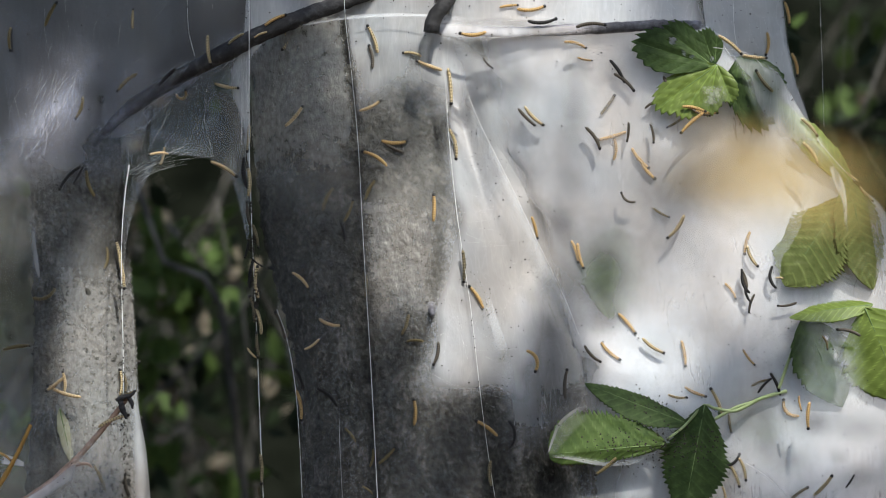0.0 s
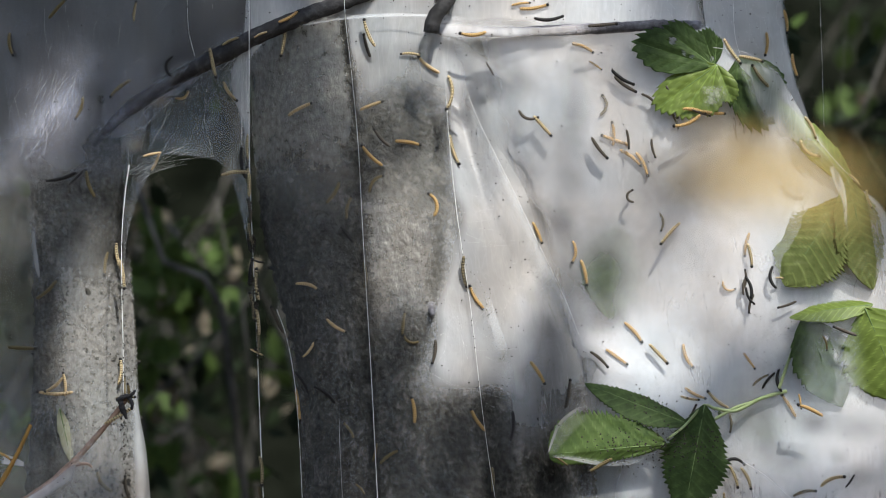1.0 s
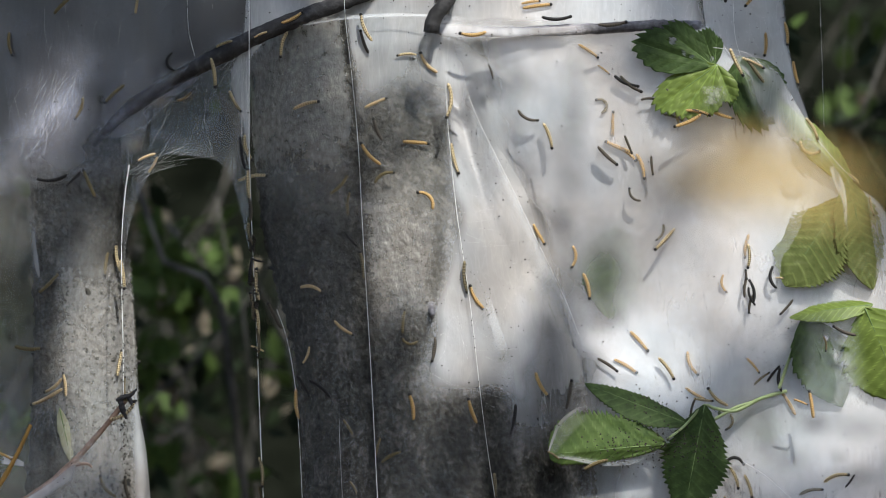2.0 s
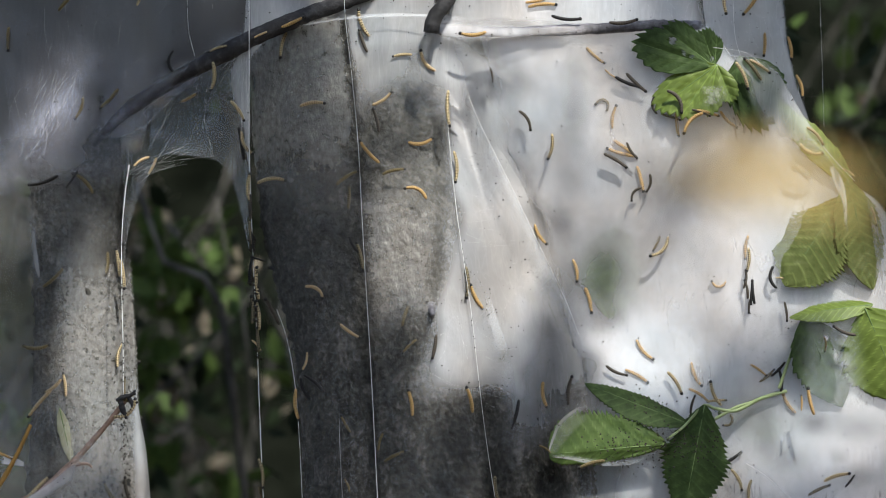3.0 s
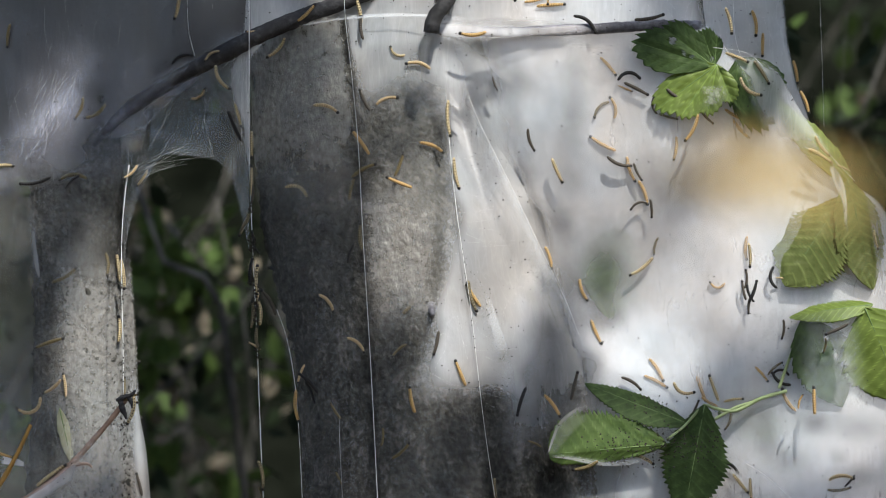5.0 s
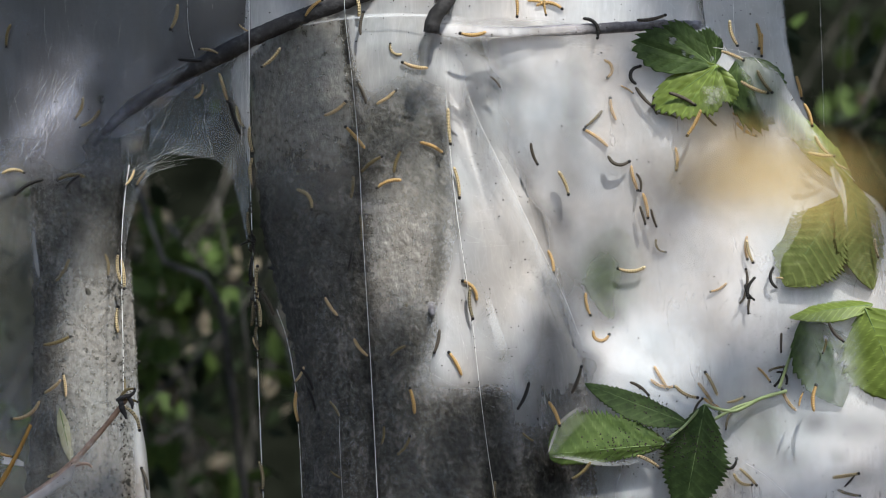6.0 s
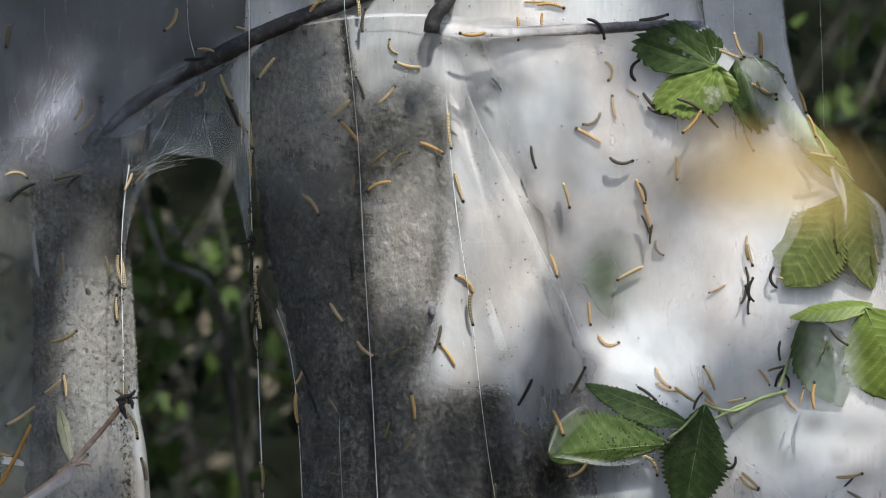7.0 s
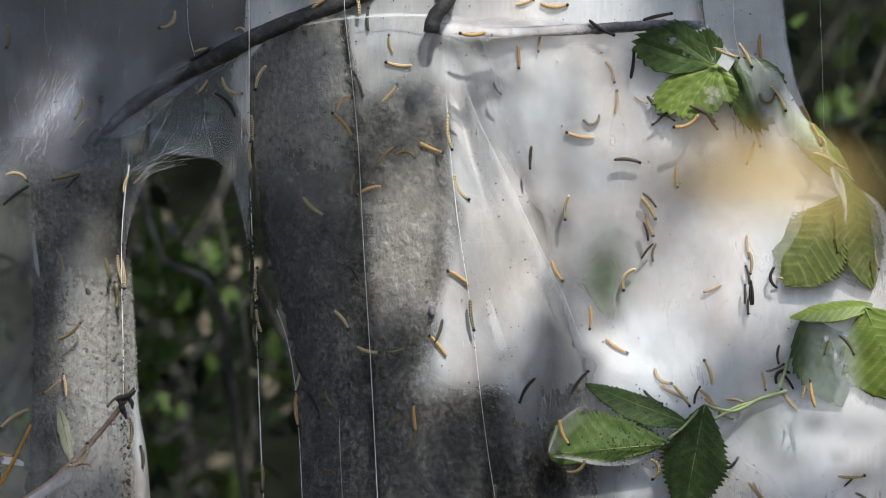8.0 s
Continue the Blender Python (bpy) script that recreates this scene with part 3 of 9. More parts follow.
# thinned spots put shade into this sheet, showing the dark trunk
keep(web("silk_web", [[(-0.0083, 0.03, 1.3664), (0.0017, 0.07, 1.3154), (-0.0026, 0.07, 1.2473), (-0.006, 0.07, 1.1834), (-0.0179, 0.07, 1.1323), (-0.0294, 0.07, 1.0854)], [(0.0129, 0.03, 1.3644), (0.035, 0.034, 1.292), (0.0419, 0.03, 1.217), (0.0315, 0.03, 1.1506), (0.0274, 0.03, 1.0859)], [(0.0398, 0.03, 1.3644), (0.0803, 0.05, 1.2929), (0.103, 0.075, 1.209), (0.0978, 0.095, 1.1485), (0.0697, 0.095, 1.0728)]], SILK_FOLD, "dense white silk sheet folded over the trunk", 50, 70, 0.0025, 30, hug(0.009), (0.18, 0.45, 0.1, 0.1), ((0.035, 1.12, 0.03, 0.06, 0.4), (0.02, 1.185, 0.028, 0.03, 0.4), (0.025, 1.25, 0.03, 0.05, 0.2))))
keep(web("silk_web", [[(0.0364, 0.06, 1.2047), (0.0406, 0.06, 1.1496), (0.0322, 0.06, 1.0904), (0.0322, 0.06, 1.0227)], [(0.06, 0.07, 1.2047), (0.0686, 0.07, 1.1493), (0.0707, 0.07, 1.0897), (0.075, 0.07, 1.0216)], [(0.0786, 0.1, 1.2048), (0.1024, 0.1, 1.144), (0.1154, 0.1, 1.0876), (0.1198, 0.1, 1.0181)]], SILK_HALF, "thin shaded silk veil at the foot of the sheet", 40, 60, 0.002, 30, hug(0.007), (0.3, 0.02, 0.2, 0.5)))
keep(web("silk_web", [[(-0.0732, 0, 1.3693), (-0.0659, 0, 1.3184), (-0.0618, 0, 1.2696), (-0.0586, 0, 1.2085)], [(-0.1033, 0, 1.3713), (-0.1013, 0, 1.3184), (-0.0993, 0, 1.2574), (-0.0968, 0, 1.2085)], [(-0.1459, 0.05, 1.3938), (-0.1434, 0.05, 1.335), (-0.1413, 0.05, 1.2803), (-0.1354, 0.05, 1.2088)]], SILK_MOTTLE, "hazy silk over the mottled bark", 40, 50, 0.001, 30, hug(0.012), (0.05, 0.0, 0.0, 0.5)))
BROAD = [[(-0.0037, 0.012, 1.3727), (0.0191, 0.03, 1.3), (0.0551, 0.05, 1.2088), (0.0726, 0.02, 1.1179), (0.0829, 0.02, 1.0107), (0.0849, 0.02, 0.9695)], [(0.0719, 0.006, 1.3618), (0.0929, 0.016, 1.2785), (0.1111, 0.04, 1.1754), (0.127, 0.03, 1.0925), (0.1394, 0.03, 1.0095), (0.1436, 0.03, 0.968)], [(0.1289, 0.004, 1.3636), (0.1458, 0.01, 1.2782), (0.1724, 0.028, 1.1838), (0.1849, 0.028, 1.0926), (0.1931, 0.028, 1.0098), (0.1952, 0.028, 0.9683)], [(0.1878, 0.002, 1.3634), (0.2024, 0.004, 1.2779), (0.2236, 0.01, 1.184), (0.2318, 0.01, 1.0939), (0.2359, 0.01, 1.012), (0.24, 0.01, 0.971)], [(0.2039, 0, 1.342), (0.269, 0, 1.2818), (0.2934, 0, 1.2492), (0.3239, 0, 1.2167), (0.3483, 0, 1.0946), (0.3564, 0, 0.9725)]]
# soft shaded spots of the sheet, put into its silk thickness
DIM_SPOTS = ((0.096, 1.305, 0.011, 0.055, 0.5), (0.0716, 1.112, 0.03, 0.045, 0.7), (0.185, 1.246, 0.055, 0.026, 0.6), (0.119, 1.18, 0.023, 0.034, 0.85), (0.25, 1.135, 0.04, 0.03, 0.35), (0.222, 1.082, 0.02, 0.03, 0.45), (0.104, 1.04, 0.045, 0.03, 0.6), (0.15, 1.30, 0.012, 0.04, 0.3), (0.3, 1.07, 0.02, 0.012, 0.5), (0.268, 1.074, 0.012, 0.01, 0.65), (0.25, 1.048, 0.015, 0.012, 0.55), (0.3, 1.035, 0.02, 0.009, 0.55), (0.235, 1.062, 0.009, 0.02, 0.5), (0.285, 1.05, 0.008, 0.006, 0.5), (0.06, 1.18, 0.012, 0.03, 0.2))
keep(web("silk_web", BROAD, SILK_SHEET, "broad bright white silk sheet hanging from the twig", 80, 90, 0.005, 16, hug(0.006), (0.25, 0.012, 0.02, 0.0), DIM_SPOTS))
web("silk_web", [[(x + (0.03 if k == 0 else 0), y + (0.1, 0.045, 0.02, 0.014, 0.014)[k], z) for x, y, z in rib] for k, rib in enumerate(BROAD)], SILK_BACK, "second white silk layer behind the broad sheet", 60, 70, 0.005, 16, None, (0.0, 0.1, 0.02, 0.0), DIM_SPOTS)
web("silk_web", [[(x, y - 0.0045, z) for x, y, z in rib] for rib in BROAD], SILK_FILM, "thin outer silk film over the broad sheet", 80, 90, 0.005, 16, hug(0.0105), (0.4, 0.05, 0.1, 0.0), DIM_SPOTS)
keep(web("silk_web", [[(-0.0605, 0.05, 1.4191), (-0.0185, 0.05, 1.4022), (-0.0101, 0.05, 1.377), (-0.0059, 0.05, 1.3602)], [(0.0488, 0.05, 1.4191), (0.0614, 0.05, 1.4022), (0.074, 0.05, 1.377), (0.0761, 0.05, 1.3665)], [(0.1959, 0.05, 1.4191), (0.198, 0.05, 1.3938), (0.2001, 0.05, 1.3728), (0.2127, 0.05, 1.3455)]], SILK_MID, "white silk wall above the twig", 50, 30, 0.004, 22))
web("silk_web", [[(-0.0621, 0.09, 1.4247), (-0.019, 0.09, 1.4075), (-0.0104, 0.09, 1.3816), (-0.006, 0.09, 1.3557)], [(0.05, 0.09, 1.4247), (0.063, 0.09, 1.4075), (0.0759, 0.09, 1.3816), (0.0781, 0.09, 1.3557)], [(0.201, 0.09, 1.4247), (0.2031, 0.09, 1.3988), (0.2053, 0.09, 1.3773), (0.2182, 0.09, 1.3428)]], SILK_BACK, "white silk layer behind the twig", 50, 30, 0.012, 26)
keep(web("silk_web", [[(0.1917, 0.05, 1.4106), (0.1938, 0.05, 1.377), (0.2001, 0.05, 1.3476), (0.2127, 0.05, 1.335)], [(0.2212, 0.05, 1.4106), (0.2254, 0.05, 1.377), (0.2338, 0.05, 1.3476), (0.2464, 0.05, 1.3181)], [(0.2527, 0.05, 1.4106), (0.2561, 0.05, 1.3686), (0.2611, 0.05, 1.335), (0.2758, 0.05, 1.2866)]], SILK_FOLD, "grey silk strip hanging beside the leaves", 40, 50, 0.003, 30, None, (0.0, 0.06, 0.0, 0.05)))
keep(web("silk_web", [[(-0.3549, 0.05, 1.4106), (-0.3507, 0.05, 1.3224), (-0.3422, 0.05, 1.2593), (-0.338, 0.05, 1.2425)], [(-0.2985, 0.02, 1.4066), (-0.2985, 0.02, 1.32), (-0.2903, 0.02, 1.2664), (-0.2985, 0.02, 1.2375)], [(-0.2476, 0.011, 1.4053), (-0.2476, 0.011, 1.3316), (-0.2394, 0.011, 1.2947), (-0.2373, 0.011, 1.266), (-0.2365, 0.011, 1.2455)], [(-0.1861, 0.011, 1.4053), (-0.1861, 0.011, 1.3562), (-0.1943, 0.011, 1.3234), (-0.2148, 0.011, 1.2967), (-0.2291, 0.011, 1.2619)], [(-0.1408, 0.009, 1.4051), (-0.1408, 0.009, 1.3805), (-0.149, 0.009, 1.3478), (-0.1736, 0.009, 1.3273), (-0.2186, 0.009, 1.2896)]], SILK_VEIL, "grey silk veil draped over the bough, sky's blue put into its tint", 70, 70, 0.004, 18, hug(0.011), (0.0, 0.05, 0.8, 0.3)))
keep(web("silk_web", [[(-0.2374, 0.03, 1.2938), (-0.2357, 0.03, 1.2585), (-0.2353, 0.03, 1.2087), (-0.2349, 0.03, 1.1506)], [(-0.2022, 0.04, 1.3174), (-0.2181, 0.04, 1.2798), (-0.2252, 0.04, 1.2589), (-0.2331, 0.04, 1.2088)], [(-0.1594, 0.03, 1.3457), (-0.1884, 0.03, 1.2938), (-0.2029, 0.03, 1.2718), (-0.2166, 0.03, 1.2618)], [(-0.148, 0.02, 1.355), (-0.1625, 0.02, 1.2973), (-0.1748, 0.02, 1.2738), (-0.1893, 0.02, 1.2676)], [(-0.1418, 0.02, 1.3406), (-0.1468, 0.02, 1.2849), (-0.1509, 0.02, 1.2656), (-0.1575, 0.02, 1.2548)], [(-0.1414, 0.02, 1.32), (-0.1414, 0.02, 1.2581), (-0.1406, 0.02, 1.2004), (-0.1389, 0.02, 1.188)]], SILK_ARCH, "thin silk arch between the bough and the trunks", 60, 40, 0.003, 25, None, (0.03, 0.03, 0.0, 0.04)))
keep(web("silk_web", [[(-0.1421, 0.01, 1.4052), (-0.145, 0.01, 1.3561), (-0.1552, 0.01, 1.3356), (-0.1655, 0.01, 1.3274)], [(-0.1413, 0.01, 1.4052), (-0.1421, 0.01, 1.3479), (-0.145, 0.01, 1.311), (-0.147, 0.01, 1.2905)], [(-0.1401, 0.01, 1.4052), (-0.1397, 0.01, 1.3479), (-0.1397, 0.01, 1.2987), (-0.1401, 0.01, 1.2455)]], SILK_MID, "taut silk funnel drawn to a thread", 24, 40, 0.001, 40))
keep(web("silk_web", [[(-0.3352, 0.018, 1.2869), (-0.3022, 0.018, 1.3054), (-0.2693, 0.018, 1.3363), (-0.2446, 0.018, 1.3651)], [(-0.3339, 0.012, 1.2578), (-0.2969, 0.012, 1.2804), (-0.2641, 0.012, 1.3132), (-0.2395, 0.012, 1.3481)], [(-0.3352, 0.018, 1.2086), (-0.2981, 0.018, 1.2457), (-0.2611, 0.018, 1.2869), (-0.2364, 0.018, 1.3239)]], SILK_SHEEN, "glossy bluish silk strip laid in for the veil's sheen", 40, 50, 0.003, 30, hug(0.012), (0.5, 0.7, 0.0, 0.45)))
keep(web("silk_web", [[(-0.2272, 0.012, 1.3132), (-0.1985, 0.012, 1.3349), (-0.1657, 0.012, 1.353), (-0.1411, 0.012, 1.3669)], [(-0.2225, 0.008, 1.3055), (-0.1939, 0.008, 1.326), (-0.1612, 0.008, 1.3436), (-0.1387, 0.008, 1.355)], [(-0.219, 0.012, 1.3029), (-0.1911, 0.012, 1.3214), (-0.1591, 0.012, 1.3394), (-0.137, 0.012, 1.3505)]], SILK_ARCH, "whitish silk gathered along the bough", 16, 50, 0.002, 60, None, (0.8, 0.5, 0.3, 0.1)))
keep(web("silk_web", [[(-0.2266, 0.03, 1.2892), (-0.2216, 0.03, 1.2843), (-0.2133, 0.03, 1.2809)], [(-0.2112, 0.03, 1.2896), (-0.205, 0.03, 1.2834), (-0.2009, 0.03, 1.2759)], [(-0.1934, 0.03, 1.2843), (-0.1863, 0.03, 1.2801), (-0.1834, 0.03, 1.2743)]], SILK_VEIL, "small whitish silk patch under the bough", 20, 12, 0.002, 60, None, (0.3, 0.4, 0.3, 0.3)))
keep(web("silk_web", [[(-0.3465, 0.05, 1.2593), (-0.3422, 0.05, 1.1331), (-0.338, 0.05, 0.986)], [(-0.3191, 0.06, 1.2427), (-0.3233, 0.06, 1.1327), (-0.3191, 0.06, 0.9846)], [(-0.2792, 0.05, 1.2467), (-0.2834, 0.05, 1.1331), (-0.2834, 0.05, 0.986)], [(-0.2426, 0.05, 1.2593), (-0.2405, 0.05, 1.15), (-0.2287, 0.05, 0.986)]], SILK_THIN, "thin silk veil over the slim trunk", 50, 70, 0.003, 25, hug(0.005)))
keep(web("silk_web", [[(-0.338, 0.03, 1.275), (-0.336, 0.03, 1.235), (-0.333, 0.03, 1.175)], [(-0.285, 0.022, 1.275), (-0.287, 0.022, 1.23), (-0.287, 0.022, 1.168)], [(-0.234, 0.026, 1.285), (-0.2345, 0.026, 1.235), (-0.2345, 0.026, 1.18)]], SILK_THIN, "bluish grey silk trailing down the slim trunk", 50, 50, 0.003, 22, hug(0.013), (0.0, 0.04, 0.25, 0.7)))
keep(web("silk_web", [[(-0.3098, 0.035, 1.24), (-0.3065, 0.035, 1.2046), (-0.2998, 0.035, 1.1671), (-0.2965, 0.035, 1.1296)], [(-0.3011, 0.033, 1.2399), (-0.2986, 0.033, 1.2046), (-0.2944, 0.033, 1.1671), (-0.2919, 0.033, 1.1276)]], SILK_HALF, "narrow pale fold of silk", 10, 40, 0.002, 40, None, (0.6, 0.12, 0.3, 0.5)))
keep(web("silk_web", [[(-0.2926, 0.05, 1.0793), (-0.2884, 0.05, 1.0617), (-0.2834, 0.05, 1.0457)], [(-0.2884, 0.05, 1.0806), (-0.2825, 0.05, 1.0638), (-0.2783, 0.05, 1.044)]], SILK_VEIL, "narrow pale fold of silk", 8, 20, 0.002, 40, None, (0.6, 0.1, 0.3, 0.3)))
keep(web("silk_web", [[(-0.2388, 0.05, 1.15), (-0.2363, 0.05, 1.1079), (-0.2363, 0.05, 1.0659), (-0.2338, 0.05, 0.965)], [(-0.2346, 0.05, 1.15), (-0.2287, 0.05, 1.0911), (-0.2245, 0.05, 1.0575), (-0.2195, 0.05, 0.965)], [(-0.2383, 0.08, 1.1404), (-0.2306, 0.08, 1.0804), (-0.2237, 0.08, 1.0376), (-0.2194, 0.08, 0.9604)]], SILK_FOLD, "dense silk edge along the slim trunk", 14, 60, 0.002, 50, None, (0.4, 0.1, 0.3, 0.0)))
keep(web("silk_web", [[(-0.122, 0.03, 1.1506), (-0.1129, 0.03, 1.1174), (-0.1062, 0.03, 1.0676), (-0.1029, 0.03, 0.968)], [(-0.1211, 0.05, 1.15), (-0.1068, 0.05, 1.1079), (-0.0992, 0.05, 1.0659), (-0.0921, 0.05, 0.965)]], SILK_THIN, "thin drooping silk fold beside the trunk", 10, 50, 0.002, 40))
keep(web("silk_web", [[(-0.1068, -0.008, 1.3599), (-0.0745, -0.008, 1.3655), (-0.0421, -0.008, 1.3676), (-0.0057, -0.008, 1.3688)], [(-0.1068, -0.008, 1.3582), (-0.0745, -0.008, 1.3635), (-0.0421, -0.008, 1.3659), (-0.0057, -0.008, 1.3663)]], SILK_MID, "silk band strung between the bough and the stub", 4, 40, 0.0005, 60))
keep(web("silk_web", [[(-0.0057, -0.001, 1.3643), (0.0186, -0.001, 1.3627), (0.0468, -0.001, 1.361), (0.071, -0.001, 1.3606), (0.1033, -0.001, 1.3627), (0.1235, -0.001, 1.3635)], [(-0.0056, -0.002, 1.3505), (0.0186, -0.002, 1.3505), (0.0468, -0.002, 1.3509), (0.071, -0.002, 1.3525), (0.1033, -0.002, 1.3545), (0.1234, -0.002, 1.3565)]], SILK_FOLD, "white silk wrapped along the twig", 8, 80, 0.001, 120, None, (0.3, 0.4, 0.05, 0.6)))
keep(web("silk_web", [[(0.0817, -0.002, 1.3508), (0.1081, -0.002, 1.354), (0.1406, -0.002, 1.3568)], [(0.0864, 0.01, 1.3479), (0.113, 0.01, 1.3417), (0.1458, 0.01, 1.3335)]], SILK_THIN, "fine silk fan under the twig", 14, 24, 0.001, 60))


keep(web("silk_web", [[(-0.07, 0, 1.368), (-0.0675, 0, 1.3428), (-0.0635, 0, 1.3143), (-0.061, 0, 1.2859)], [(-0.0342, 0, 1.3697), (-0.0321, 0, 1.3428), (-0.0293, 0, 1.3184), (-0.0277, 0, 1.2899)], [(0.0209, 0.01, 1.3683), (0.0238, 0.01, 1.3438), (0.027, 0.01, 1.3151), (0.0291, 0.01, 1.2741)]], SILK_MID, "whitish silk spread under the branch stub", 40, 30, 0.002, 40, hug(0.008), (0.04, 0.3, 0.0, 0.75)))
# pale coat laid where the sun patch falls, adding brightness by its colour
keep(web("silk_web", [[(-0.0728, 0, 1.2614), (-0.0688, 0, 1.2085), (-0.0586, 0, 1.1353)], [(-0.0342, 0, 1.2574), (-0.0301, 0, 1.2004), (-0.026, 0, 1.1353)], [(0.0024, 0, 1.2574), (-0.0016, 0, 1.2004), (-0.0057, 0, 1.1353)]], SILK_COAT, "patchy silk coat that brightens the sunlit patch of bark", 40, 40, 0.001, 60, hug(0.003), (0.35, 0.2, 0.3, 0.3)))
keep(web("silk_web", [[(-0.2937, 0.06, 1.2089), (-0.2937, 0.06, 1.1496), (-0.2937, 0.06, 1.065), (-0.2958, 0.06, 0.9635)], [(-0.2641, 0.06, 1.2131), (-0.2641, 0.06, 1.1496), (-0.2619, 0.06, 1.065), (-0.2598, 0.06, 0.9635)], [(-0.2336, 0.06, 1.2089), (-0.2302, 0.06, 1.1496), (-0.226, 0.06, 1.065), (-0.2209, 0.06, 0.9635)]], SILK_COAT, "patchy silk coat on the slim trunk", 30, 60, 0.001, 60, hug(0.003), (0.3, 0.02, 0.2, 0.1)))
# dark backing sheet added where the veil only lies in shade
web("silk_web", [[(-0.36, 0.036, 1.4171), (-0.3558, 0.036, 1.3212), (-0.3517, 0.036, 1.2462)], [(-0.2846, 0.034, 1.4168), (-0.2846, 0.034, 1.3211), (-0.2805, 0.034, 1.2212)], [(-0.2183, 0.036, 1.4171), (-0.2225, 0.036, 1.3254), (-0.23, 0.036, 1.2462)], [(-0.1752, 0.06, 1.4205), (-0.1773, 0.06, 1.3612), (-0.1837, 0.06, 1.302)], [(-0.1401, 0.07, 1.4219), (-0.1414, 0.07, 1.375), (-0.1439, 0.07, 1.3239)]], SILK_SHADED, "dark silk behind the veil, deep shade put into its colour", 60, 50, 0.002, 12, hug(0.004), (0.0, 0.02, 0.0, 0.35))


keep(web("silk_web", [[(0.1956, -0.016, 1.3421), (0.2077, -0.016, 1.3292), (0.2198, -0.016, 1.297), (0.2278, -0.016, 1.2729)], [(0.2195, -0.018, 1.3379), (0.2356, -0.018, 1.317), (0.2476, -0.018, 1.2888), (0.2637, -0.018, 1.2567)], [(0.2362, -0.014, 1.3334), (0.2564, -0.014, 1.2971), (0.2765, -0.014, 1.2709), (0.2918, -0.014, 1.2496)]], SILK_HALF, "silk film drawn over the wrapped leaves", 30, 40, 0.001, 60, None, (0.2, 0.05, 0.1, 0.3)))


keep(web("silk_web", [[(-0.1408, 0, 1.4039), (-0.1408, 0, 1.3794), (-0.14, 0, 1.355), (-0.1392, 0, 1.3347)], [(-0.1074, 0, 1.4039), (-0.1074, 0, 1.3835), (-0.1095, 0, 1.3693), (-0.1135, 0, 1.3611)], [(-0.0586, 0, 1.4039), (-0.0606, 0, 1.3916), (-0.0647, 0, 1.3843), (-0.0708, 0, 1.3762)]], SILK_MID, "hazy silk spread above the bough", 30, 30, 0.002, 40, None, (0.03, 0.1, 0.0, 0.1)))


keep(web("silk_web", [[(-0.098, 0.012, 1.3636), (-0.0796, 0.012, 1.376), (-0.0591, 0.012, 1.3858), (-0.0427, 0.012, 1.4055)], [(-0.0509, 0.012, 1.3686), (-0.0427, 0.012, 1.3788), (-0.0345, 0.012, 1.3932), (-0.0262, 0.012, 1.4055)], [(-0.0049, 0.012, 1.3694), (-0.0049, 0.012, 1.3809), (-0.0037, 0.012, 1.3932), (-0.0016, 0.012, 1.4055)]], SILK_MID, "white silk spread above the taut band", 30, 24, 0.002, 40, hug(0.008), (0.15, 0.02, 0.0, 0.0)))
keep(web("silk_web", [[(-0.342, 0.03, 1.1506), (-0.342, 0.03, 1.0925), (-0.342, 0.03, 0.9971)], [(-0.3119, 0.025, 1.159), (-0.3103, 0.025, 1.0929), (-0.3094, 0.025, 0.9977)], [(-0.2779, 0.02, 1.1509), (-0.2771, 0.02, 1.0932), (-0.2779, 0.02, 0.9984)]], SILK_HAZE, "hazy silk beside the slim trunk", 30, 40, 0.003, 40, hug(0.005), (0.0, 0.5, 0.3, 0.0)))


FOLD_EDGES = (([(0.0156, 0.0125, 1.3197), (0.0271, 0.0125, 1.2909), (0.0477, 0.0125, 1.2498), (0.0683, 0.0125, 1.2066), (0.0886, 0.0085, 1.1635), (0.0983, 0.0065, 1.1382), (0.1045, 0.0065, 1.118)], 0.03, "long silk fold with a taut bright edge"),
              ([(0.0187, -0.001, 1.19), (0.032, -0.001, 1.168), (0.0425, -0.001, 1.142), (0.051, -0.001, 1.113), (0.0533, -0.001, 1.0886)], 0.026, "silk fold lapping over the foot of the sheet"),
              ([(0.0085, 0.010, 1.345), (0.0175, 0.014, 1.318), (0.0275, 0.018, 1.283), (0.033, 0.02, 1.255)], 0.014, "narrow silk pleat fanning from the branch stub"),
              ([(0.0005, 0.010, 1.348), (0.001, 0.018, 1.322), (0.004, 0.02, 1.294), (0.0075, 0.018, 1.262)], 0.012, "narrow silk pleat fanning from the branch stub"))
for (pts, w, label), spun in zip(FOLD_EDGES, (SILK_ARCH, SILK_ARCH, SILK_HAZE, SILK_HAZE)):
    n = len(pts) - 1
    keep(web("silk_web", [[(x - w * (0.25 + 0.75 * k / n), y + 0.004, z + w * 0.15) for k, (x, y, z) in enumerate(pts)], [(x - w * 0.4 * (0.25 + 0.75 * k / n), y - 0.002, z + w * 0.06) for k, (x, y, z) in enumerate(pts)], pts], spun, label, 24, 60, 0.0008, 40, None, (0.95, 0.03, 0.35, 0.25)))


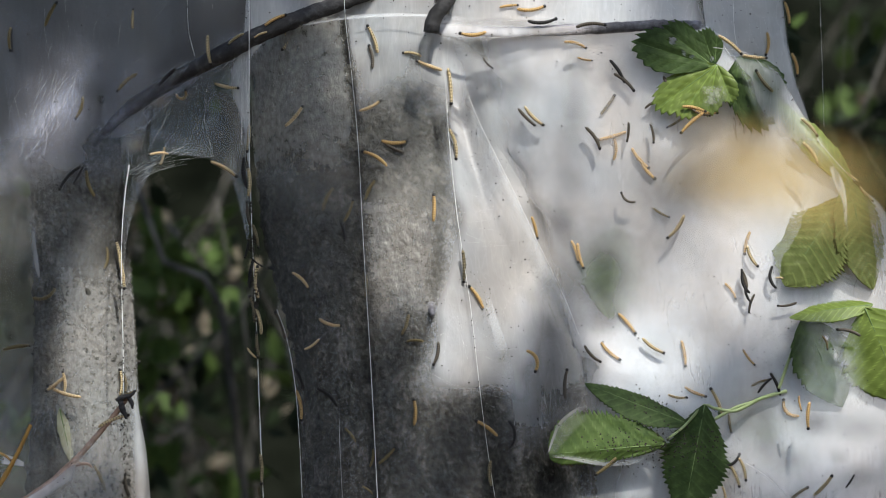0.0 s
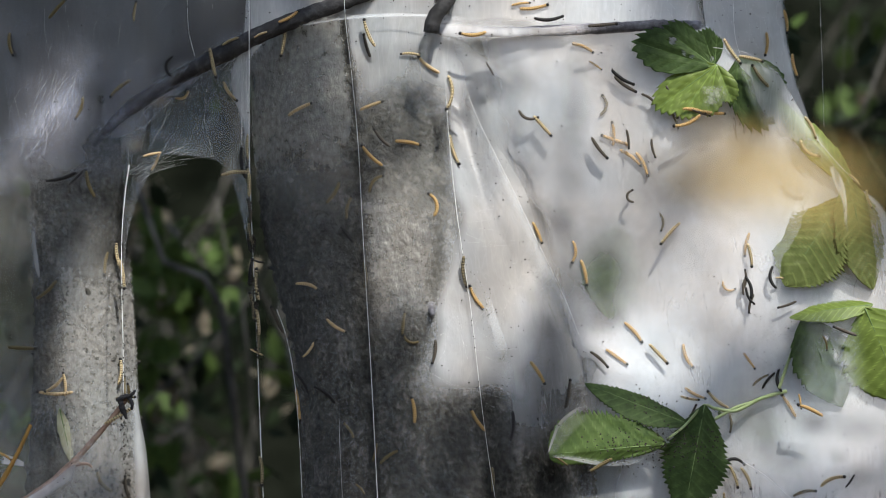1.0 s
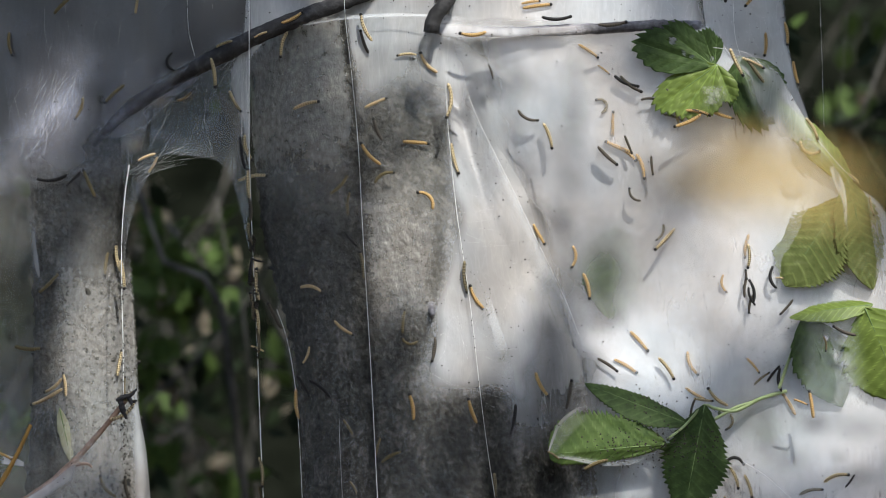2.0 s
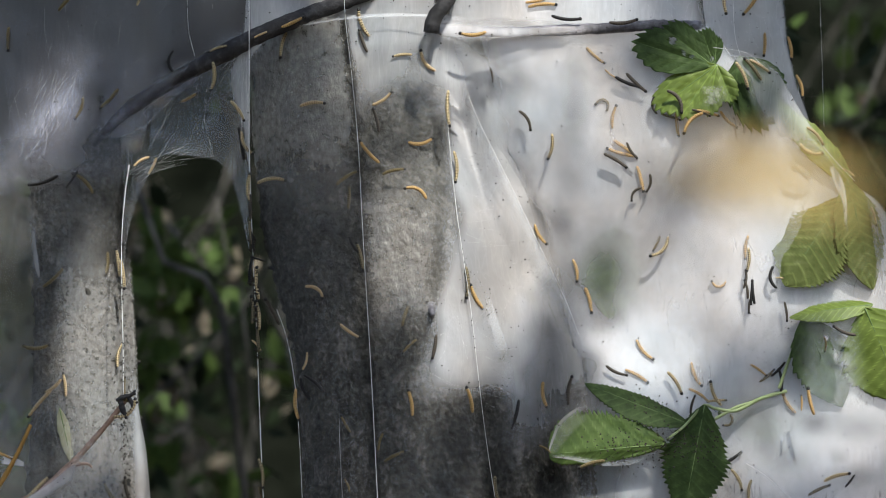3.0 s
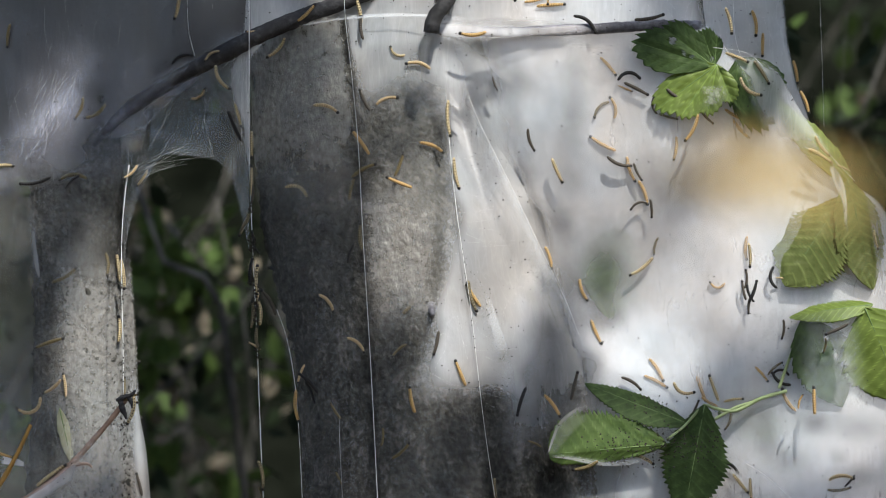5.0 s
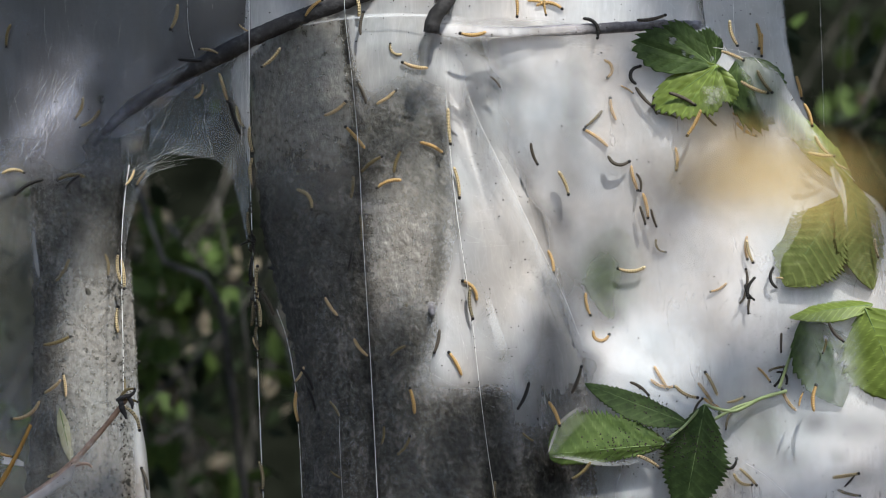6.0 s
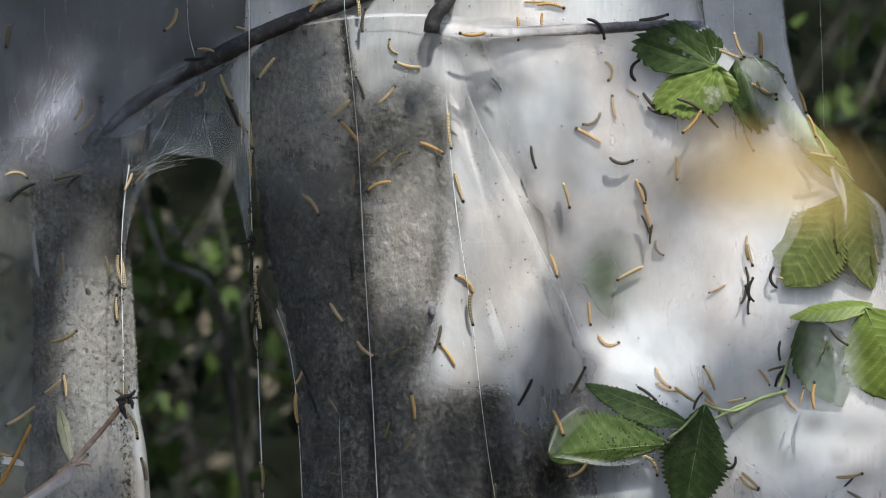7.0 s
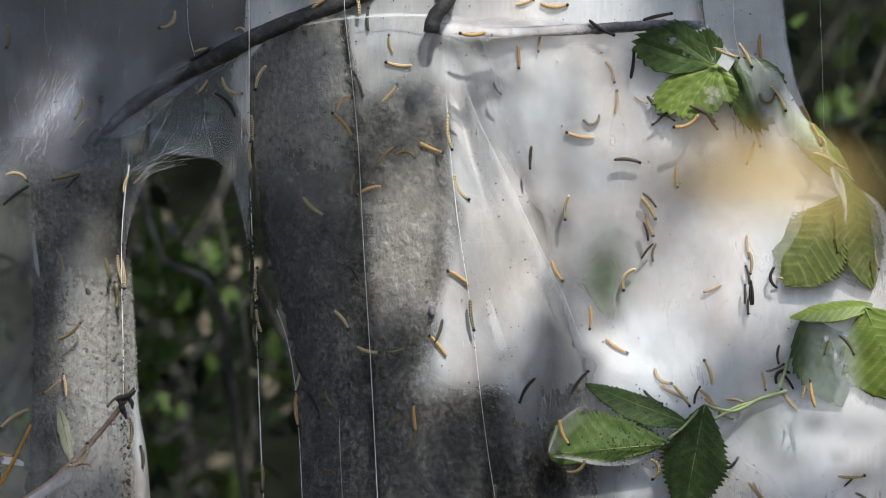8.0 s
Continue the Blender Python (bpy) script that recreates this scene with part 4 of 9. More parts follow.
def glints(ob, spots, tilt, seed):
    """Short pale fibres laid in to stand for glints along a fold."""
    rng = random.Random(seed)
    bm = bmesh.new()
    for x, y, z, rx, rz, n in spots:
        for _ in range(n):
            a = radians(tilt + rng.gauss(0, 9))
            way = Vector((math.cos(a), 0, math.sin(a))) * rng.uniform(0.0015, 0.006)
            c = Vector((x + rng.gauss(0, rx), y - rng.uniform(0, 0.002), z + rng.gauss(0, rz)))
            tube(bm, [c - way, c + Vector((0, -0.0003, 0)), c + way], [0.00002, 0.000038, 0.00002], 3, 4)
    tagged(part("fibre_fuzz", bm, SILK_THREAD, ob, "short pale silk fibres laid in as glints"), kind="stuff")


def strands(ob, columns, n, seed, radius=0.00003):
    """Fine loose fibres that run along a web's face."""
    rng = random.Random(seed)
    bm = bmesh.new()
    vs = ob.data.vertices
    rows = len(vs) // columns
    for _ in range(n):
        i, j = rng.randrange(columns), rng.randrange(rows - 4)
        run = rng.randint(3, min(12, rows - 1 - j))
        drift = rng.uniform(-0.6, 0.6)
        pts = [vs[(j + k) * columns + min(columns - 1, max(0, int(i + drift * k)))].co + Vector((0, -0.0012 - 0.001 * math.sin(k), 0)) for k in range(0, run + 1)]
        tube(bm, [pts[0], pts[len(pts) // 2], pts[-1]], [radius, radius * 0.6], 3, 6)
    tagged(part("fibre_fuzz", bm, SILK_THREAD, ob, "fine loose silk fibres"), kind="stuff")


for ob, columns, n in ((WEBS[5], 81, 45), (WEBS[8], 71, 30), (WEBS[9], 61, 40), (WEBS[2], 41, 40), (WEBS[10], 25, 50), (WEBS[7], 41, 40)):
    strands(ob, columns, n, 7)
for k, columns in ((6, 51), (14, 51)):
    strands(WEBS[k], columns, 14, 20 + k, 0.00003)


def fan(ob, root, tips, seed):
    """Shining fibres that spread from one point of a web."""
    rng = random.Random(seed)
    bm = bmesh.new()
    for k in range(15):
        f = rng.random() * (len(tips) - 1)
        a = min(int(f), len(tips) - 2)
        tip = Vector(tips[a]).lerp(Vector(tips[a + 1]), f - a)
        start = Vector(root) + any_way(rng) * 0.006
        tip = start.lerp(tip, rng.uniform(0.4, 1.0))
        tube(bm, [start, start.lerp(tip, 0.5) + Vector((0, -0.001, rng.uniform(-0.001, 0.002))), tip], [0.00004, 0.000025], 3, 8)
    tagged(part("fibre_fuzz", bm, SILK_THREAD, ob, "shining fan of silk fibres"), kind="stuff")


glints(WEBS[11], ((-0.284, 0.004, 1.297, 0.007, 0.012, 46), (-0.272, 0.004, 1.318, 0.005, 0.01, 30), (-0.295, 0.004, 1.274, 0.008, 0.008, 24)), 62, 41)
glints(WEBS[7], ((0.17, 0.0, 1.175, 0.012, 0.02, 26), (0.135, 0.004, 1.22, 0.02, 0.03, 22), (0.06, 0.0, 1.33, 0.025, 0.015, 24)), 74, 43)
fan(WEBS[9], (-0.2231, 0.012, 1.2529), [(-0.1985, 0.012, 1.2783), (-0.178, 0.012, 1.2734), (-0.1575, 0.012, 1.2681), (-0.1862, 0.012, 1.2619)], 31)
fan(WEBS[19], (0.0877, -0.004, 1.3514), [(0.1081, -0.002, 1.3524), (0.1287, 0.002, 1.345), (0.1126, 0.004, 1.3371)], 33)
fan(WEBS[10], (-0.1403, 0.004, 1.2779), [(-0.1567, 0.004, 1.331), (-0.1465, 0.004, 1.3636), (-0.1403, 0.004, 1.3799)], 35)


def thread(points, radius, label="taut white silk thread dotted with droppings"):
    bm = bmesh.new()
    tube(bm, points, [radius, radius * 0.9, radius], 6, 60, 0.35)
    return tagged(mesh_object("silk_thread", bm, SILK_THREAD), label, "silk thread", "taut threads of the web")


THREADS = [
    ([(-0.224, -0.012, 1.2601), (-0.2268, -0.012, 1.2408), (-0.2293, -0.012, 1.2085), (-0.2293, -0.012, 1.1681), (-0.2285, -0.012, 1.1358), (-0.2281, -0.012, 1.0955)], 0.00052),
    ([(-0.1843, 0, 1.3957), (-0.1839, 0, 1.3713), (-0.1827, 0, 1.355), (-0.1786, 0, 1.3387)], 0.00034),
    ([(-0.1384, -0.012, 1.3941), (-0.1384, -0.012, 1.3296), (-0.1384, -0.012, 1.2731), (-0.1368, -0.012, 1.2246), (-0.1352, -0.012, 1.1843), (-0.1328, -0.012, 1.1358), (-0.1308, -0.012, 1.0793), (-0.128, -0.012, 1.0147)], 0.00056),
    ([(-0.0702, -0.022, 1.3808), (-0.069, -0.022, 1.3608), (-0.0649, -0.022, 1.3247), (-0.0601, -0.022, 1.2726), (-0.0565, -0.022, 1.2044), (-0.0533, -0.022, 1.1523), (-0.0501, -0.022, 1.0962), (-0.0461, -0.022, 1.016)], 0.0004),
    ([(0.0037, 0.034, 1.3336), (0.0025, 0.036, 1.3087), (0.0054, 0.022, 1.2706), (0.0102, 0.01, 1.225), (0.0155, 0.002, 1.1882), (0.0207, -0.002, 1.1516), (0.026, -0.005, 1.1031), (0.0316, -0.006, 1.0586), (0.0385, -0.006, 1.014)], 0.00027),
    ([(0.0156, 0.016, 1.3197), (0.0271, 0.016, 1.2909), (0.0477, 0.016, 1.2498), (0.0683, 0.016, 1.2066), (0.0886, 0.012, 1.1635), (0.0983, 0.01, 1.1382)], 0.00024),
    ([(-0.1212, 0.02, 1.1559), (-0.1138, 0.02, 1.1344), (-0.108, 0.02, 1.1015), (-0.1047, 0.02, 1.0602), (-0.1023, 0.02, 1.0107)], 0.00034),
    ([(-0.0754, 0.01, 1.0775), (-0.0745, 0.01, 1.053), (-0.0725, 0.01, 1.012)], 0.00013),
    ([(0.2181, 0, 1.0458), (0.2323, 0, 1.0368), (0.2506, 0, 1.0206), (0.2628, 0, 1.0112)], 0.00034),
    ([(0.2169, 0.02, 1.0767), (0.2202, 0.02, 1.052), (0.2251, 0.02, 1.0396)], 0.00034),
    ([(0.2111, 0.02, 1.3901), (0.2128, 0.02, 1.3571), (0.2169, 0.02, 1.3406)], 0.0003),
    ([(0.28, 0.05, 1.398), (0.2809, 0.05, 1.3686), (0.2821, 0.05, 1.335), (0.2834, 0.05, 1.2908)], 0.00016),
    ([(0.1929, -0.012, 1.3441), (0.2204, -0.012, 1.338), (0.2406, -0.012, 1.3122), (0.2648, -0.012, 1.2811), (0.2801, -0.012, 1.263), (0.2938, -0.012, 1.2488)], 0.0002),
    ([(-0.0016, 0.02, 1.3427), (0.0016, 0.02, 1.32), (0.0033, 0.02, 1.2994)], 0.00052),
]
for pts, r in THREADS:
    thread(pts, r * 0.7)


# ---- leaves ----
def blade_mesh(length, width, teeth, fold, curl, holes=(), wide=0.42, seed=1, ragged=0.0, blunt=0.75, lop=1.0, tooth=0.1):
    """A serrated leaf blade along +X from its stalk, with side veins pressed in; holes are (along, across, size)."""
    bm = bmesh.new()
    nl, nw = 120, 9
    rng = random.Random(seed)
    shift = [rng.uniform(-0.02, 0.02) for _ in range(teeth * 2 + 4)]
    rows = []
    ribs = bm.verts.layers.float.new("vein")
    for i in range(nl + 1):
        t = i / nl
        e = math.log(0.5) / math.log(wide)
        w = width / 2 * math.sin(math.pi * t ** e) ** blunt if 0 < t < 1 else 0.0
        row = []
        for k in range(-nw, nw + 1):
            u = k / nw
            k2 = int(t * teeth) + (teeth if u > 0 else 0)
            saw = (t * teeth) % 1.0
            edge = 1 + ((tooth + 2 * shift[k2]) * (saw - 0.6) + 2.5 * shift[k2] * max(0.0, abs(u) * 4 - 3) if tooth > 0.2 or abs(u) > 0.9 else 0.0)
            x = length * t + abs(u) * w * 0.35 * (1 - t)
            vein = abs(((t * 10.5 - abs(u) * (1.7 - 0.5 * t) + 0.15 * noise.noise(Vector((t * 7, seed, 0.5 if u > 0 else 4.5)))) % 1.0) - 0.5) * 2
            z = -fold * abs(u) * w + 0.006 * width * (vein ** 4 - 0.3) * min(1, w / width * 4) + curl * length * t * t + 0.02 * width * noise.noise(Vector((x * 60, u * 3, seed)))
            edge += ragged * abs(u) * noise.noise(Vector((t * 5, 2.0 if u > 0 else 9.0, seed * 1.7)))
            vert = bm.verts.new((x, u * w * edge * (lop if u > 0 else 1), z))
            vert[ribs] = max(0.0, vein * 5 - 4)
            row.append(vert)
        rows.append(row)
    for i, (a, b) in enumerate(zip(rows, rows[1:])):
        for k in range(2 * nw):
            t, u = (i + 0.5) / nl, (k + 0.5) / nw - 1
            if any(((t - h[0]) * length) ** 2 + ((u - h[1]) * width / 2) ** 2 < h[2] ** 2 for h in holes):
                continue
            bm.faces.new((a[k], a[k + 1], b[k + 1], b[k]))
    bmesh.ops.remove_doubles(bm, verts=bm.verts, dist=1e-6)
    return bm


def leaf_frame(base, tip, facing):
    x = (Vector(tip) - Vector(base)).normalized()
    z = (Vector(facing) - x * Vector(facing).dot(x)).normalized()
    y = z.cross(x)
    return Matrix(((x.x, y.x, z.x, base[0]), (x.y, y.y, z.y, base[1]), (x.z, y.z, z.z, base[2]), (0, 0, 0, 1)))


def blade_on(thing, base, tip, width, material, facing=(0, -1, 0.2), teeth=20, fold=0.2, curl=-0.08, holes=(), wide=0.42, seed=1, name="blade", ragged=0.12, blunt=0.75, lop=1.0, tooth=0.1):
    """A leaf blade with its midrib, as parts of a thing."""
    length = (Vector(tip) - Vector(base)).length
    m = leaf_frame(base, tip, facing)
    blade = part(name, blade_mesh(length, width, teeth, fold, curl, holes, wide, seed, ragged, blunt, lop, tooth), material, thing)
    blade.matrix_basis = m
    thick = blade.modifiers.new("thickness", "SOLIDIFY")
    thick.thickness = 0.0003
    bm = bmesh.new()
    tube(bm, [(0, 0, 0.0002), (length * 0.5, 0, 0.0002 + curl * length * 0.25), (length * 0.97, 0, curl * length * 0.94)], [0.0005, 0.0003, 0.0001], 6, 12)
    part("midrib", bm, VEIN, blade, "pale raised midrib")
    return blade


def palmate_mesh(lobes, teeth, holes=(), seed=1):
    """A lobed leaf blade that spreads from its stalk; lobes are (angle, length, half width) in degrees and metres; holes are (angle, distance, size)."""
    bm = bmesh.new()
    ribs = bm.verts.layers.float.new("vein")
    first, last = min(a - w for a, _, w in lobes), max(a + w for a, _, w in lobes)
    n, rings = 150, 22
    cols = []
    for i in range(n + 1):
        f = i / n
        ang = first + (last - first) * f
        reach = max(l * max(0.0, math.cos(radians(min(90.0, abs(ang - a) / w * 90)))) ** 0.6 for a, l, w in lobes)
        reach = max(reach, 0.3 * max(l for _, l, _ in lobes) * math.sin(math.pi * min(1, max(0, 0.04 + 0.92 * f))))
        reach *= 1 + 0.09 * ((f * teeth) % 1.0 - 0.5) + 0.05 * noise.noise(Vector((f * 9, seed, 0)))
        near = min(abs(ang - a) for a, _, _ in lobes)
        col = []
        for j in range(rings + 1):
            d = reach * (0.02 + 0.98 * j / rings)
            across = d * math.sin(radians(near))
            side = abs(((d * 130 - across * 160) % 1.0) - 0.5) * 2
            z = 0.0016 * noise.noise(Vector((d * 55, f * 5, seed))) + 0.0012 * min(1.0, across / 0.004) - 0.0005 * side ** 4
            v = bm.verts.new((d * math.cos(radians(ang)), d * math.sin(radians(ang)), z))
            v[ribs] = max(0.0, 1 - across / 0.0009, side * 5 - 4)
            col.append(v)
        cols.append(col)
    for i, (a, b) in enumerate(zip(cols, cols[1:])):
        for j in range(rings):
            p = (a[j].co + b[j + 1].co) / 2
            if any((p.xy - Vector((h[1] * math.cos(radians(h[0])), h[1] * math.sin(radians(h[0]))))).length < h[2] for h in holes):
                continue
            bm.faces.new((a[j], b[j], b[j + 1], a[j + 1]))
    return bm


def lobed_leaf(base, tip, lobes, material, label, facing=(0, -1, 0), teeth=22, holes=(), seed=1):
    thing = tagged(new("leaf"), label, "leaf", "leaves caught in the web")
    blade = part("blade", palmate_mesh(lobes, teeth, holes, seed), material, thing)
    blade.matrix_basis = leaf_frame(base, tip, facing)
    thick = blade.modifiers.new("thickness", "SOLIDIFY")
    thick.thickness = 0.0003
    for a, l, _ in lobes:
        bm = bmesh.new()
        way = Vector((math.cos(radians(a)), math.sin(radians(a)), 0))
        tube(bm, [way * 0.001, way * l * 0.5, way * l * 0.93], [0.00045, 0.0003, 0.0001], 6, 10)
        part("vein", bm, VEIN, blade, "pale raised vein")
    return thing


def leaf(base, tip, width, material, label, **kw):
    thing = tagged(new("leaf"), label, "leaf", "leaves caught in the web")
    blade_on(thing, base, tip, width, material, **kw)
    return thing


def cluster():
    thing = tagged(new("leaf_cluster"), "three serrated green leaflets speckled with droppings", "leaf")
    blade_on(thing, (0.1618, 0.006, 1.0591), (0.0763, -0.004, 1.0527), 0.057, LEAF_FRESH, (0.05, -1, 0.1), 26, 0.15, -0.03, (), 0.6, 3, "leaflet", 0.1, 0.36, 0.36, 0.2)
    blade_on(thing, (0.1854, 0.012, 1.0765), (0.1638, 0.01, 1.0325), 0.024, LEAF_GREEN, (-0.4, -1, 0.1), 16, 0.25, -0.03, (), 0.5, 6, "leaflet")
    blade_on(thing, (0.1789, 0.006, 1.073), (0.1031, 0.02, 1.1006), 0.026, LEAF_GREEN, (0.3, -0.8, 0.6), 22, 0.3, 0.03, (), 0.45, 4, "leaflet", 0.12, 0.75, 1.0, 0.2)
    blade_on(thing, (0.1884, 0, 1.0881), (0.1721, -0.004, 1.0076), 0.047, LEAF_GREEN, (-0.25, -1, 0.1), 22, 0.45, -0.05, (), 0.48, 5, "leaflet", 0.12, 0.75, 1.0, 0.2)
    for pts, r in (([(0.1614, 0.003, 1.0626), (0.1737, 0.003, 1.072), (0.188, 0.003, 1.0871), (0.1949, 0.003, 1.0854), (0.2104, 0.003, 1.0834), (0.2287, 0.003, 1.092), (0.2479, 0.003, 1.0977)], [0.0009, 0.0011, 0.0015, 0.0013]), ([(0.1961, 0.003, 1.0773), (0.2104, 0.003, 1.0854), (0.2226, 0.003, 1.0895)], [0.0012, 0.0011]), ([(0.2417, 0, 1.0995), (0.2486, 0, 1.119), (0.2567, 0, 1.1373), (0.2669, 0, 1.1532)], [0.0012, 0.0011, 0.001])):
        bm = bmesh.new()
        tube(bm, pts, r, 8, 30, 0.1)
        part("stalk", bm, GREEN_STEM, thing, "pale green stalk")


cluster()
lobed_leaf((0.1944, -0.006, 1.3306), (0.14, -0.003, 1.362), ((12, 0.060, 34), (-8, 0.047, 36), (-42, 0.029, 40), (-66, 0.022, 30)), LEAF_GREEN, "dark green lobed leaf with gnawed holes under the twig", (0.1, -1, -0.1), 26, ((-2, 0.035, 0.0028), (6, 0.024, 0.0016), (5, 0.0175, 0.0012), (-45, 0.006, 0.0016)), 8)
lobed_leaf((0.1965, -0.008, 1.332), (0.16, -0.004, 1.2955), ((-9, 0.054, 34), (10, 0.047, 34), (34, 0.037, 36), (66, 0.030, 36), (-32, 0.032, 30)), LEAF_BRIGHT, "glossy yellow-green lobed leaf smeared with silk", (-0.1, -1, 0.25), 30, (), 9)
lobed_leaf((0.212, -0.006, 1.338), (0.232, -0.001, 1.283), ((0, 0.056, 40), (30, 0.042, 40), (-26, 0.036, 36)), LEAF_GREEN, "dull green lobed leaf wrapped in silk", (0.1, -1, 0.1), 20, (), 10)
leaf((0.293, -0.008, 1.2465), (0.2364, -0.008, 1.3077), 0.020, LEAF_BRIGHT, "folded light green leaf under silk", facing=(-0.4, -1, 0.3), teeth=10, fold=0.3, seed=11)
leaf((0.2866, -0.012, 1.2386), (0.2438, -0.008, 1.1742), 0.056, LEAF_OLIVE, "deeply veined green leaf hanging from the web edge", facing=(-0.35, -1, 0.15), teeth=26, tooth=0.2, fold=0.25, seed=12, wide=0.55)
leaf((0.2886, -0.012, 1.2496), (0.3099, -0.012, 1.1715), 0.040, LEAF_OLIVE, "olive green leaf beside the web edge", facing=(0.3, -1, 0.15), teeth=16, fold=0.2, seed=13)
leaf((0.3075, -0.01, 1.1603), (0.2481, -0.008, 1.154), 0.019, LEAF_BRIGHT, "bright green leaf seen nearly edge-on", facing=(0.0, -0.8, 0.7), teeth=16, fold=0.3, seed=14)
leaf((0.3011, -0.012, 1.1583), (0.3316, -0.009, 1.088), 0.060, LEAF_BRIGHT, "bright sunlit green leaf", facing=(-0.2, -1, 0.3), teeth=16, fold=0.2, seed=15)
leaf((0.1275, 0.044, 1.2174), (0.1253, 0.046, 1.1475), 0.05, LEAF_GREEN, "leaf shadowed between two silk layers", facing=(0.1, -1, 0.1), teeth=10, seed=16)
leaf((0.2587, -0.004, 1.1512), (0.2882, -0.004, 1.0866), 0.046, LEAF_GREEN, "green leaf behind torn silk", facing=(0.1, -1, 0.1), teeth=12, seed=17, fold=0.05)
keep(web("silk_web", [[(0.2478, -0.011, 1.1582), (0.2498, -0.011, 1.1199), (0.2558, -0.011, 1.0757)], [(0.276, -0.011, 1.1602), (0.278, -0.011, 1.1199), (0.28, -0.011, 1.0757)], [(0.3001, -0.011, 1.1602), (0.3041, -0.011, 1.1199), (0.3061, -0.011, 1.0757)]], SILK_ARCH, "torn silk film over a green leaf", 24, 24, 0.002, 60, None, (0.3, 0.3, 0.3, 0.3)))
for x, z, w in ((0.2865, 1.1195, 0.0085), (0.2795, 1.1245, 0.006), (0.2725, 1.1365, 0.005)):
    keep(web("silk_scrap", [[(x - w, -0.013, z + w * 0.7), (x - w * 0.7, -0.013, z), (x - w * 0.4, -0.013, z - w)], [(x, -0.014, z + w), (x + w * 0.1, -0.014, z), (x + w * 0.2, -0.014, z - w * 1.1)], [(x + w, -0.013, z + w * 0.4), (x + w * 0.8, -0.013, z - w * 0.2), (x + w * 0.7, -0.013, z - w * 0.9)]], SILK_DENSE, "small torn white scrap of silk", 16, 16, 0.001, 200, None, (0.9, 0.9, 0.9, 0.9)))
leaf((0.2005, 0.021, 1.0808), (0.2609, 0.012, 1.0733), 0.036, LEAF_GREEN, "green leaf between two silk layers", facing=(0.1, -1, 0.1), teeth=12, seed=18)
leaf((-0.2815, 0.03, 1.083), (-0.2715, 0.028, 1.0415), 0.0095, LEAF_PALE, "pale withered leaf hanging in the silk", facing=(0.3, -1, 0.1), teeth=8, fold=0.3, seed=23)
withered = tagged(new("withered_sapling"), "thin sapling with a withered brown leaf before the web", "sapling")
blade_on(withered, (0.0632, -1.2, 1.2072), (0.0362, -1.19, 1.2155), 0.0115, LEAF_BROWN, (0.1, -0.7, 0.7), 10, seed=19, wide=0.5)
blade_on(withered, (0.0635, -1.2, 1.2055), (0.0612, -1.195, 1.196), 0.0042, LEAF_BROWN, (0.1, -0.9, 0.3), 8, seed=29)
stalk = bmesh.new()
tube(stalk, [(0.0628, -1.2, 1.2073), (0.0635, -1.2, 1.2055), (0.085, -1.19, 1.19), (0.14, -1.16, 0.9), (0.15, -1.15, 0.4), (0.15, -1.15, -0.02)], [0.0004, 0.0007, 0.0014, 0.002], 8, 40)
part("stem", stalk, STEM_GREY, withered)

# ---- twigs at the foot of the slim trunk ----
branch("red_twig", [(-0.3088, -0.01, 1.0125), (-0.2926, -0.01, 1.0234), (-0.2724, -0.01, 1.0395), (-0.2522, -0.01, 1.061), (-0.234, -0.01, 1.0824), (-0.2247, -0.01, 1.0953)], [0.0040, 0.0030, 0.0021, 0.0018, 0.0017], RED_BARK, "reddish brown twig wrapped in silk at its foot", n=50, knots=0.8)
branch("twig_spur", [(-0.2655, -0.012, 1.0452), (-0.2585, -0.012, 1.0468), (-0.253, -0.012, 1.0462), (-0.2505, -0.012, 1.044)], [0.0013, 0.0014, 0.0012, 0.0006], RED_BARK, "short bent spur on the reddish twig", n=16)
keep(web("silk_web", [[(-0.309, -0.0165, 1.0160), (-0.2895, -0.0158, 1.0285), (-0.2724, -0.0148, 1.0420), (-0.2552, -0.0138, 1.0600), (-0.2440, -0.0130, 1.0720)], [(-0.306, -0.0168, 1.0120), (-0.2880, -0.0160, 1.0248), (-0.2700, -0.0150, 1.0385), (-0.2522, -0.0138, 1.0570), (-0.2425, -0.0130, 1.0700)], [(-0.299, -0.0150, 1.0085), (-0.2830, -0.0140, 1.0200), (-0.2640, -0.0130, 1.0330), (-0.2470, -0.0128, 1.0520), (-0.2390, -0.0126, 1.0690)]], SILK_FOLD, "lilac-white silk wrapped round the foot of the twig", 14, 50, 0.0008, 120, None, (0.2, 0.5, 0.0, 0.6)))
keep(web("silk_web", [[(-0.2440, -0.008, 1.0720), (-0.2600, -0.006, 1.0500), (-0.2780, -0.004, 1.0300), (-0.2850, -0.002, 1.0080)], [(-0.2360, -0.006, 1.0800), (-0.2440, -0.004, 1.0520), (-0.2540, -0.002, 1.0300), (-0.2600, 0.0, 1.0080)], [(-0.2280, -0.006, 1.0900), (-0.2285, -0.004, 1.0600), (-0.2290, -0.002, 1.0300), (-0.2280, 0.0, 1.0080)]], SILK_ARCH, "thin silk film stretched between the twig and the trunk", 24, 40, 0.002, 60, None, (0.05, 0.1, 0.05, 0.0)))
bud = tagged(new("dead_bud"), "dark crumpled dead bud at the twig tip", "bud")
